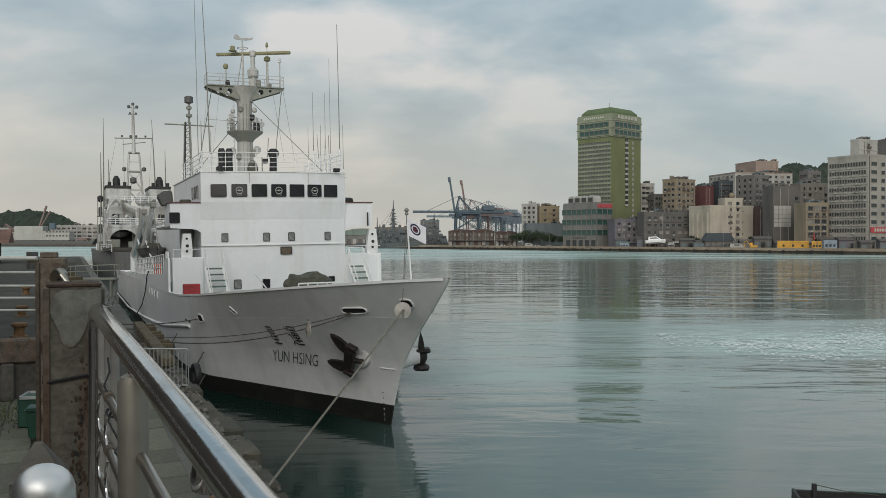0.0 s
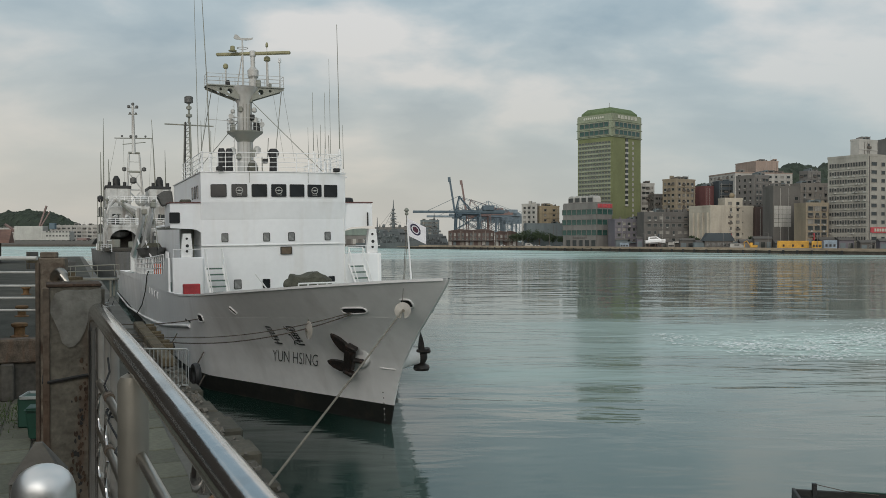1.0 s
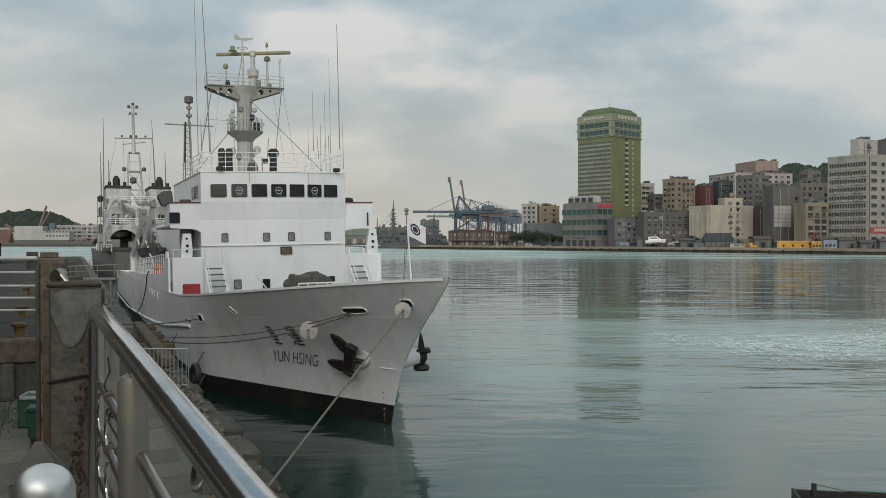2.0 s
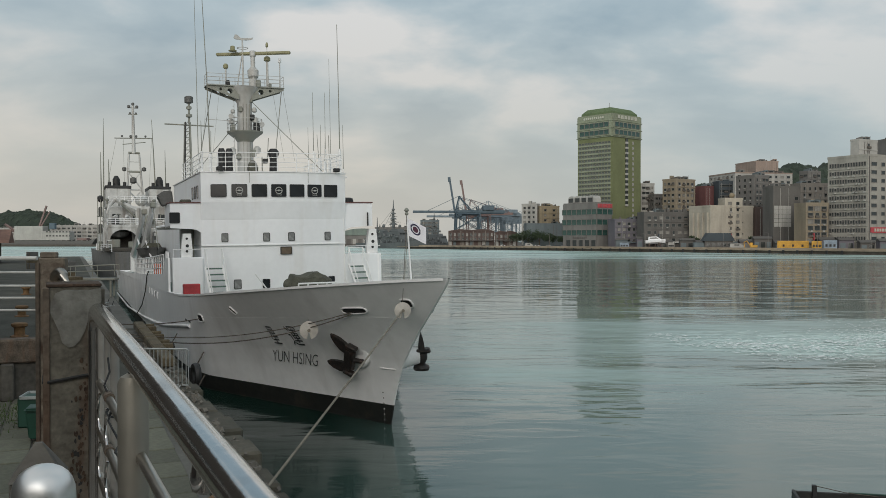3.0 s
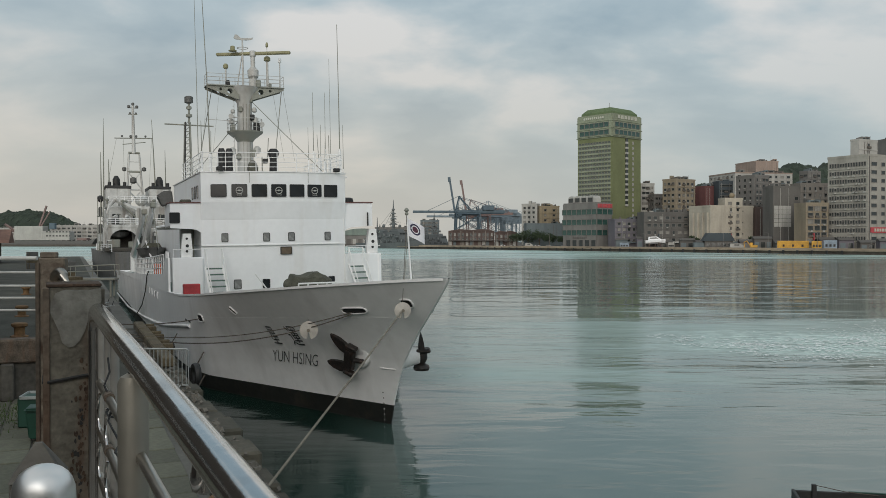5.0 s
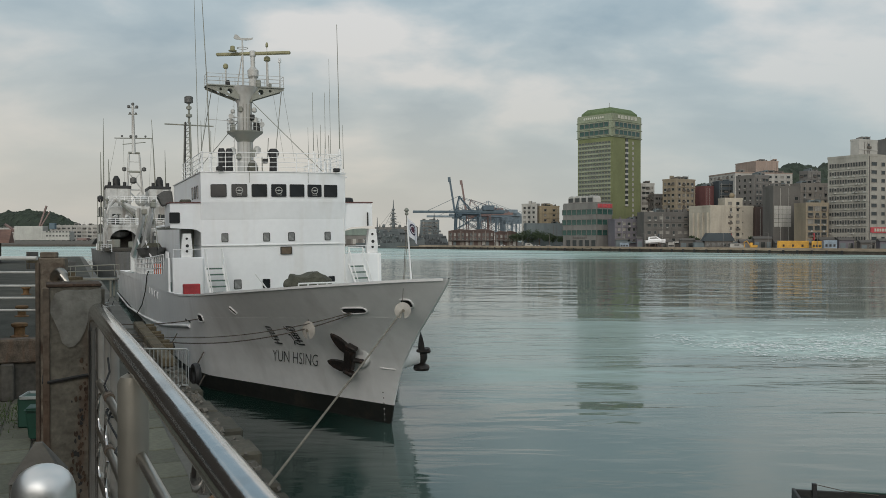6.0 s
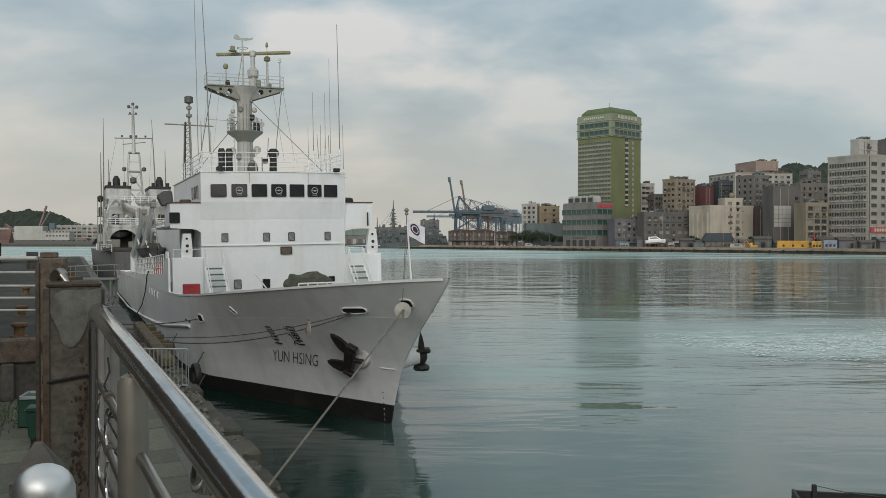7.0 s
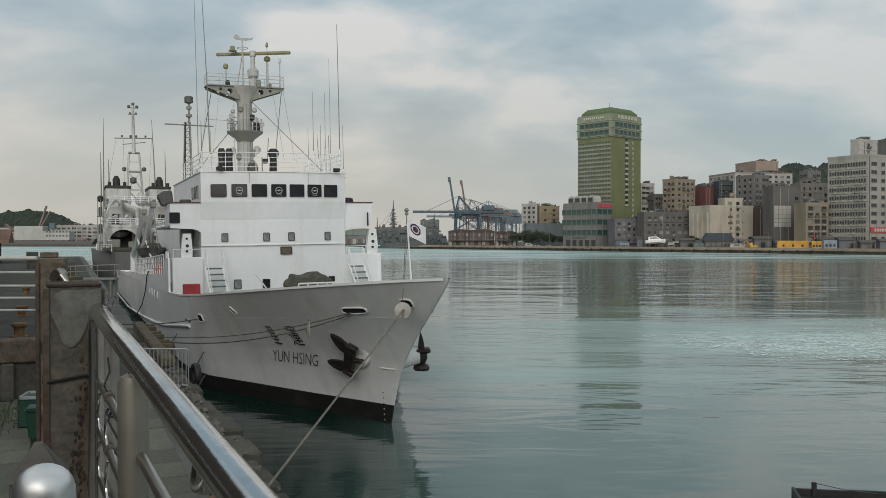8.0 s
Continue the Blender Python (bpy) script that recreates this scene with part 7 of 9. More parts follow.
M_SILVER = material("silver_car_paint", (0.45, 0.46, 0.47), 0.35, 0.3, (2, 0.05), (0.5, 0.1), (4, 0.0))
M_DARKCAR = material("dark_car_paint", (0.05, 0.05, 0.06), 0.35, 0.1, (2, 0.05), (0.5, 0.1), (4, 0.0))
for cx, cy, cm, lab in ((136.5, 452, M_SILVER, "silver saloon car parked on the apron"), (40, 582, M_SILVER, "silver saloon car parked on the apron"), (46, 576, M_OFFWHITE, "white saloon car parked on the apron"),
                        (52, 566, M_DARKCAR, "dark saloon car parked on the apron"), (60, 556, M_SILVER, "silver saloon car parked on the apron"), (66, 547, M_OFFWHITE, "white saloon car parked on the apron"),
                        (74, 536, M_OFFWHITE, "white saloon car parked on the apron"), (80, 528, M_DARKCAR, "dark saloon car parked on the apron"), (28, 596, M_DARKCAR, "dark saloon car parked on the apron")):
    vehicle(cx, cy, -8, 4.4, 1.5, cm, lab)
vehicle(147.3, 439, -10, 6.8, 2.9, M_OFFWHITE, "white light lorry parked on the apron", "lorry")
vehicle(54.5, 556, -5, 5.0, 2.6, M_OFFWHITE, "white van beside the trees", "van")


def excavator(m):
    e = thing("excavator", m, "orange-yellow excavator with a folded boom", "excavator")
    for y in (-1.0, 1.0):
        part("track", soft_box(-2.0, 2.0, y - 0.3, y + 0.3, 0, 0.9, 0.3, 2), M_BLACK, e)
    part("house", soft_box(-1.8, 1.6, -1.2, 1.2, 0.95, 2.2, 0.12), M_YELLOW, e)
    part("cab", soft_box(0.2, 1.6, -1.2, -0.2, 2.2, 3.4, 0.1), M_YELLOW, e)
    part("boom", rod([(1.4, 0.3, 1.8), (3.2, 0.3, 4.2), (4.6, 0.3, 3.4)], 0.28, 6), M_YELLOW, e)
    part("stick", rod([(4.6, 0.3, 3.4), (4.0, 0.3, 1.0)], 0.2, 6), M_YELLOW, e)
    part("bucket", soft_box(3.3, 4.3, -0.3, 0.9, 0.1, 0.9, 0.15), M_RUSTY, e)


excavator(pose(152.8, 431, FAR_TOP, 0, 0, 165))


# street clutter in front of the far buildings: sheds, awnings, lamp posts
def shed(x, y, w, d, h, mat, label):
    s = thing("shed", pose(x, y, FAR_TOP, 0, 0, -8), label, "shed", "sheds on the harbour road")
    part("body", soft_box(-w / 2, w / 2, 0, d, 0, h, 0.05), mat, s)
    part("roof", prism([(-0.8, h), (d * 0.5, h + 1.2), (d + 0.4, h)], w + 0.6, "x", -w / 2 - 0.3), M_GREYC, s)
    n = max(2, int(w / 2.5))
    for k in range(n):
        part("shutter", soft_box(-w / 2 + w * (k + 0.15) / n, -w / 2 + w * (k + 0.85) / n, -0.12, 0, 0.1, h * 0.7, 0.03), M_FARGLASS if k % 2 else M_BLUEGREY, s)


def dark_house(m):
    d = thing("tiled_house", m, "small old house with a dark pitched roof", "house")
    part("wall", soft_box(-7, 7, 0, 7, 0, 4.2, 0.1), M_GREYC, d)
    part("roof", prism([(-8, 4.2), (-5.5, 8.2), (5.5, 8.2), (8, 4.2)], 8, "y", -0.6), M_GLASSDARK, d)
    for k in range(5):
        window_at(d, pose(-5.4 + 2.7 * k, 0, 2.4), 1.4, 1.6)
    part("lean_to", soft_box(-12, -7, 1, 6, 0, 3.4, 0.1), M_BLUEGREY, d)
    part("yard_wall", soft_box(7, 20, -1.0, -0.6, 0, 3.0, 0.05), M_BEIGE, d)


dark_house(pose(140.5, 446, FAR_TOP, 0, 0, -6))
rs = random.Random(21)
for sx_, sy_ in ((101, 489), (112, 478), (121, 472), (130, 460), (138, 455), (146, 449), (154, 439), (160, 432), (168, 424), (182, 409), (188, 402), (194, 394), (200, 388)):
    shed(sx_, sy_ + 6, rs.uniform(6, 10), 5, rs.uniform(3.0, 5.5), rs.choice((M_GREYC, M_GREYL, M_BLUEGREY, M_LILAC, M_GREYC)), rs.choice(("low dark harbour-side shed with shutters", "grey sheet-metal shed with a pitched roof")))
for k in range(12):
    px_, py_ = 20 + 15 * k, 601 - 1.3 * (14 + 15 * k) + 10
    lamp = thing("street_lamp", pose(px_, py_, FAR_TOP), "thin grey street lamp on the far quay", "street lamp", "street lamps on the far quay")
    part("pole", rod([(0, 0, 0), (0, 0, 8)], 0.09, 6), M_GREYL, lamp)
    part("arm", rod([(0, 0, 7.9), (-1.4, 0, 8.2)], 0.06, 6), M_GREYL, lamp)
    part("lantern", soft_box(-1.9, -1.3, -0.15, 0.15, 8.1, 8.3, 0.04), M_GREYC, lamp)


def tree(x, y, z, h, r, seed, label):
    t = thing("tree", pose(x, y, z), label, "tree", "trees on the far shore")
    rnd = random.Random(seed)
    bm = tube(bmesh.new(), [(0, 0, 0), (0.1, 0, h * 0.3), (0.0, 0.1, h * 0.65)], 0.3, 7, radii=[0.32, 0.24, 0.1])
    for k in range(5):
        a = k * 1.3
        tube(bm, [(0.05, 0, h * 0.3), (r * 0.45 * math.cos(a), r * 0.45 * math.sin(a), h * 0.6)], 0.1, 5, radii=[0.13, 0.05])
    part("trunk", bm, M_BARK, t)
    crown = bmesh.new()
    for k in range(46):
        d = Vector((rnd.gauss(0, 1), rnd.gauss(0, 1), rnd.gauss(0, 0.7))).normalized() * r * rnd.uniform(0.35, 1.0) ** 0.6
        c = Vector((0, 0, h * 0.62)) + Vector((d.x, d.y, d.z * 0.62))
        for q in range(26):
            p = c + Vector((rnd.gauss(0, 1), rnd.gauss(0, 1), rnd.gauss(0, 0.8))) * r * 0.14
            u = Vector((rnd.uniform(-1, 1), rnd.uniform(-1, 1), rnd.uniform(-1, 1))).normalized() * 0.42
            w = u.cross(Vector((rnd.uniform(-1, 1), rnd.uniform(-1, 1), rnd.uniform(-1, 1)))).normalized() * 0.3
            crown.faces.new([crown.verts.new(p + e) for e in (u, w, -u, -w)])
    part("crown", crown, M_LEAF, t)


for k, (tx, ty, th, tr) in enumerate(((50, 592, 11, 5.5), (57, 588, 12, 6), (64, 582, 11.5, 5.5), (70, 576, 10, 5), (77, 560, 8, 4), (135, 472, 7, 3.5), (118, 490, 7, 3), (160, 452, 7, 3))):
    tree(tx, ty, FAR_TOP, th, tr, k, "dark leafy roadside tree")


def hill(name, x0, x1, y, depth, ridge, label):
    """A wooded ridge: heights along it from a short table, roughened into tree crowns."""
    bm = bmesh.new()
    nx, ny = 260, 30
    grid = []
    for i in range(nx + 1):
        x = x0 + (x1 - x0) * i / nx
        col = []
        for j in range(ny + 1):
            f = j / ny
            s = math.sin(math.pi * min(1, f * 1.15 + 0.02) * 0.5) if f < 0.85 else 1 - (f - 0.85) * 2
            z = curve(x, ridge) * s
            n1 = noise.noise(Vector((x * 0.09, f * depth * 0.09, 3.0)))
            n2 = noise.noise(Vector((x * 0.3, f * depth * 0.3, 7.0)))
            n3 = noise.noise(Vector((x * 0.8, f * depth * 0.5, 1.0)))
            z += (3.0 * n1 + 3.4 * abs(n2) + 1.6 * n3) * min(1, z / 12)
            col.append(bm.verts.new((x + 1.5 * n2, y + depth * f, FAR_TOP + z - 0.6)))
        grid.append(col)
    for i in range(nx):
        for j in range(ny):
            bm.faces.new((grid[i][j], grid[i + 1][j], grid[i + 1][j + 1], grid[i][j + 1])).smooth = True
    return lone(name, bm, M_FOREST, pose(0, 0, 0), label, "hill", kind="structure")


hill("hill_east", 150, 620, 690, 170, ((150, 0), (200, 44), (218, 54), (245, 57), (270, 60), (300, 66), (330, 77), (352, 72), (372, 80), (395, 75), (430, 68), (480, 66), (620, 50)), "green wooded hill behind the town")
hill("hill_west", -760, -440, 1060, 150, ((-760, 34), (-600, 40), (-560, 44), (-530, 42), (-505, 32), (-490, 25), (-470, 14), (-440, 0)), "dark green wooded hill across the harbour")


# ---- cranes, warships and the far harbour ----
def gantry_crane(m, mat, raised, label):
    g = thing("gantry_crane", m, label, "crane", "container cranes in the port")
    for x in (-14, 14):
        for y in (-9, 9):
            part("leg", rod([(x, y, 0), (x * 0.9, y, 32), (x * 0.75, y * 0.8, 40)], 0.56, 4), mat, g)
        part("sill_beam", rod([(x, -9, 4), (x, 9, 4)], 0.50, 4), mat, g)
        part("diagonal", rod([(x, -9, 5), (x * 0.9, 9, 30)], 0.28, 4), mat, g)
    for y in (-9, 9):
        part("portal_beam", rod([(-14, y, 14), (14, y, 14)], 0.50, 4), mat, g)
        part("portal_beam", rod([(-13, y, 32), (13, y, 32)], 0.56, 4), mat, g)
        part("apex_leg", rod([(-13, y, 33), (-9, y * 0.3, 51)], 0.37, 4), mat, g)
        part("apex_leg", rod([(6, y, 33), (-9, y * 0.3, 51)], 0.31, 4), mat, g)
    part("back_girder", soft_box(-14, 40, -3, 3, 33, 36, 0.3), mat, g)
    part("machinery_house", soft_box(16, 28, -5, 5, 36, 41, 0.3), mat, g)
    for y in (-9, 9):
        part("brace", rod([(-13.5, y, 15), (13, y, 31)], 0.25, 4), mat, g)
        part("brace", rod([(13.5, y, 15), (-13, y, 31)], 0.25, 4), mat, g)
    for k in range(6):
        part("girder_lattice", rod([(-12 + 8 * k, -3, 36), (-8 + 8 * k, -3, 39), (-4 + 8 * k, -3, 36)], 0.25, 4), mat, g)
    part("cab", soft_box(-10, -6, -2, 2, 29.5, 32.5, 0.3), mat, g)
    part("stair_tower", soft_box(11.5, 13.5, 9.2, 11, 2, 32, 0.2), mat, g)
    if raised:
        part("boom", rod([(-14, 0, 34), (-20, 0, 72)], 1.5, 4), mat, g)
        part("boom_tip", rod([(-20, 0, 68), (-20.5, 0, 73)], 2.0, 4), mat, g)
    else:
        part("boom", soft_box(-58, -14, -2, 2, 33, 35.5, 0.3), mat, g)
        part("forestay", rod([(-9, 0, 51), (-42, 0, 35.5)], 0.22, 4), mat, g)
    part("backstay", rod([(-9, 0, 51), (36, 0, 36)], 0.22, 4), mat, g)


gantry_crane(pose(26, 930, 2, 0, 0, 4), M_CRANE, False, "blue container crane with its boom lowered")
gantry_crane(pose(27, 960, 2, 0, 0, 6), M_CRANE, True, "blue container crane with its boom raised")
gantry_crane(pose(41, 1010, 2, 0, 0, 6), M_CRANERED, True, "rust-red container crane with its boom raised")
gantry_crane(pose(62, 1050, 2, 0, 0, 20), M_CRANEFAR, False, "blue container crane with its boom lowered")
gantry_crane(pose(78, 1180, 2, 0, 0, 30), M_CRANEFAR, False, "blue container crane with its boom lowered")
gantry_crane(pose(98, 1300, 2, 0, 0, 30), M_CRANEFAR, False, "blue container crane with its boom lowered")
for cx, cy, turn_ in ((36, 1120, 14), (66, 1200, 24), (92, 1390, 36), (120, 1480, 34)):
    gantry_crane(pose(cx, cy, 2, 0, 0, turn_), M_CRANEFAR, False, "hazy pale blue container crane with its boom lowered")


def warship(m, length, label):
    w = thing("warship", m, label, "warship", "warships at the far quay")
    bm = bmesh.new()
    rings = []
    for i in range(13):
        f = i / 12
        half = 6 * (1 - max(0, (f - 0.55) / 0.45) ** 2) + 0.1
        zt = 4.0 + 3.0 * max(0, f - 0.5) ** 1.5 * 2.8
        rings.append([bm.verts.new((-length / 2 + length * f, q * half * (1 if z else 0.85), zt if z else -1)) for q, z in ((-1, 0), (-1, 1), (1, 1), (1, 0))])
    for a, b in zip(rings, rings[1:]):
        for k in range(4):
            bm.faces.new((a[k], a[(k + 1) % 4], b[(k + 1) % 4], b[k]))
    bm.faces.new(rings[0])
    part("hull", bm, M_NAVY, w)
    for x0, x1, hw, z0, z1, rake in ((-30, 18, 5, 4, 6.6, 0.4), (-12, 17, 4.6, 6.6, 9.2, 0.6), (-1, 16, 4.3, 9.2, 12.5, 0.5), (3, 12, 3.2, 12.5, 14.6, 0.8), (-28, -17, 3.6, 6.6, 9.6, 0.8), (-26, -20, 2.4, 9.6, 12, 0.5), (-14, -8, 2.2, 9.2, 14.5, 1.2)):
        part("deckhouse", prism([(x0, z0), (x1, z0), (x1 - rake, z1), (x0 + rake, z1)], 2 * hw, "y", -hw), M_NAVY, w)
    rnd = random.Random(int(length) + int(abs(m.translation.x)))
    for k in range(70):
        x = rnd.uniform(-31, 24)
        z = rnd.choice((4.0, 4.0, 6.6, 9.2)) if x < 16 else 4.6
        s_ = rnd.uniform(0.4, 1.5)
        part("deck_fitting", soft_box(x, x + s_, -5.3, -5.3 + rnd.uniform(0.3, 1.0), z, z + rnd.uniform(0.7, 2.4), 0.05), rnd.choice((M_NAVY, M_NAVYDARK, M_NAVYPALE)), w)
    for k in range(22):
        x, z = rnd.uniform(-26, 15), rnd.choice((5.2, 7.8))
        part("side_door", soft_box(x, x + 0.8, -5.06 if z < 6 else -4.66, -4.5, z - 0.9, z + 0.9, 0.03), M_NAVYDARK, w)
    for k in range(9):
        x, z = rnd.uniform(-26, 14), rnd.uniform(9, 13)
        part("aerial", rod([(x, rnd.uniform(-3, 0), z), (x, -2, z + rnd.uniform(3, 9))], 0.09, 4), M_NAVYDARK, w)
    for z in (6.6, 9.2, 12.5):
        part("deck_rail", rod([(-28 if z < 7 else -10, -4.9, z + 1.0), (16, -4.6, z + 1.0)], 0.08, 4), M_NAVYPALE, w)
    for k in range(6):
        part("bridge_window", soft_box(16.0, 16.06, -3.6 + 1.25 * k, -2.7 + 1.25 * k, 10.6, 11.5, 0.01), M_FARGLASS, w)
    part("gun", soft_box(24, 29, -1.8, 1.8, 5.5, 8.2, 0.5), M_NAVY, w)
    part("gun_barrel", rod([(28, 0, 7.4), (34, 0, 8.0)], 0.2, 6), M_NAVY, w)
    mt = part("mast", rod([(2, 0, 15), (2, 0, 30), (2, 0, 37)], 1.0, 6, [1.6, 0.6, 0.15]), M_NAVY, w)
    for z, r in ((18, 3.2), (22, 2.6), (26, 1.9), (29, 1.4)):
        part("platform", lathe([(r, z), (r, z + 0.4), (r * 0.6, z + 1.2)], 8), M_NAVY, mt, at=pose(2, 0, 0))
    part("yard", rod([(2, -5, 20), (2, 5, 20)], 0.2, 5), M_NAVY, mt)
    part("yard", rod([(2, -3.5, 24.5), (2, 3.5, 24.5)], 0.18, 5), M_NAVY, mt)
    for x, y, z, r_ in ((6, -3, 16, 0.9), (6, 3, 16, 0.9), (-20, 0, 12, 1.3), (11, 0, 16, 0.8), (-6, -3, 12.5, 0.7), (-6, 3, 12.5, 0.7)):
        part("sensor_drum", lathe([(r_ * 0.5, z), (r_, z + r_ * 0.6), (r_, z + r_ * 1.6), (r_ * 0.4, z + r_ * 2.3)], 10), M_NAVY, w, at=pose(x, y, 0))
    for x in (-24, -12, 0, 10):
        part("deck_boat", soft_box(x, x + 5, -5.6, -4.4, 8.0, 9.6, 0.4), M_NAVY, w)
        part("stay_wire", rod([(2, 0, 30), (x, -3, 9)], 0.12, 4), M_NAVY, w)
    for z in (19, 21, 23, 25):
        part("mast_brace", rod([(0.6, -1.6, z), (3.4, 1.6, z + 1.6)], 0.18, 4), M_NAVY, mt)
    for k in range(16):
        part("rail_post", rod([(-38 + 4.4 * k, -5.8, 4), (-38 + 4.4 * k, -5.8, 5.4)], 0.08, 4), M_NAVY, w)
    part("radar_dome", lathe([(0.3, 16), (1.2, 16.5), (1.3, 17.5), (0.6, 18.6)], 10), M_NAVY, w, at=pose(-11, 0, 0))
    part("after_mast", rod([(-20, 0, 12), (-20, 0, 24)], 0.4, 6, [0.7, 0.2]), M_NAVY, w)


warship(pose(-39, 668, 0, 0, 0, -52), 84, "grey naval ship with a tall stepped mast")
warship(pose(-8, 690, 0, 0, 0, -48) @ Matrix.Scale(0.78, 4), 84, "grey naval ship moored beyond the first")


def port_blocks():
    """Port buildings and a white-hulled freighter across the harbour."""
    rows = ((-470, 880, 40, 16, M_OFFWHITE, "long white harbour warehouse", 4, 7), (-404, 900, 50, 19, M_OFFWHITE, "grey port office with ribbon windows", 4, 9), (-345, 905, 40, 18, M_GREYL, "grey port office with ribbon windows", 5, 6),
            (-70, 900, 44, 17, M_GREYL, "grey container port shed", 3, 6), (-24, 930, 20, 25, M_BLUEGREY, "blue-grey port tower block", 6, 3))
    for x, y, w, h, mat, lab, st, bays in rows:
        building((x, y, 0), 14, w, h, mat, st, 0, bays, lab, win=(w / bays - 1.8, 1.5))
    s = thing("freighter", pose(-395, 862, 0), "white and black freighter with red deck cranes", "ship")
    hull = prism([(-52, 6), (48, 5.5), (56, 8), (50, -1), (-48, -1)], 14, "y", -7)
    part("hull", hull, M_BOATGREY, s)
    part("bridge_house", soft_box(-24, 4, -6.2, 6, 6, 20, 0.4), M_OFFWHITE, s)
    part("upper_house", soft_box(2, 30, -6, 6, 6, 15, 0.4), M_OFFWHITE, s)
    part("funnel", soft_box(8, 14, -2, 2, 17, 23, 0.4), M_CRANE, s)
    part("hatch", soft_box(36, 46, -4, 4, 6, 8.5, 0.3), M_CRANERED, s)
    for x, top in ((-24, 22), (-4, 40)):
        c = part("deck_crane", rod([(x, 0, 5), (x, 0, 16)], 1.2, 6), M_CRANERED, s)
        part("jib", rod([(x, 0, 14), (x + (9 if top > 30 else -12), 0, top)], 1.1, 4), M_CRANERED, c)
        part("jib", rod([(x, 0, 14), (x + (12 if top > 30 else -9), 0, top - 6)], 0.8, 4), M_CRANERED, c)
    for k in range(8):
        window_at(s, pose(8 + 3.2 * k, -6.0, 14.5), 1.6, 1.3, M_FARGLASS, "window")
        window_at(s, pose(8 + 3.2 * k, -6.0, 10.5), 1.6, 1.3, M_FARGLASS, "window")


port_blocks()


def arched_shed():
    a = thing("arched_shed", pose(-103, 880, 2), "pale green arched-roof shed on the far quay", "shed")
    part("wall", soft_box(0, 44, 0, 20, 0, 9, 0.2), M_GREYL, a)
    part("roof", prism([(-1, 9)] + [(22 - 23 * math.cos(math.pi * k / 12), 9 + 7 * math.sin(math.pi * k / 12)) for k in range(1, 12)] + [(45, 9)], 21, "y", -0.5), M_SHEDGREEN, a, "pale green arched roof")
    for k in range(8):
        part("door", soft_box(1.5 + 5.4 * k, 5.0 + 5.4 * k, -0.3, 0.0, 0, 5.5, 0.1), M_GREYC if k % 2 else M_OFFWHITE, a)


M_SHEDGREEN = far_mat("pale_green_sheet", (0.20, 0.25, 0.22))
arched_shed()


def quay_hut():
    """The brown-roofed hut at the end of the berth, far along the quay."""
    h = thing("quay_hut", QUAY_FRAME @ pose(-121, -30.5, QUAY_TOP), "low hut with a rusty brown roof", "hut")
    part("body", soft_box(-6, 6, -9, 9, 0, 3.5, 0.1), M_DARKWALL, h)
    part("roof", prism([(-8, 3.4), (0, 5.7), (8, 3.4)], 22, "y", -11), M_ROOFBROWN, h)


quay_hut()


# ---- the second ship, moored astern ----
M_SHIP2 = material("weathered_ship_white", (0.50, 0.50, 0.48), 0.6, 0, (3, 0.10), (0.5, 0.18), (6, 0.1), ((0.16, 0.13, 0.10), 0.6, 1.1, 0.48), 1)


M_SHIP2HULL = material("weathered_grey_hull", (0.13, 0.13, 0.125), 0.6, 0, (3, 0.1), (0.4, 0.2), (6, 0.1), ((0.1, 0.07, 0.05), 0.5, 0.9), 1)


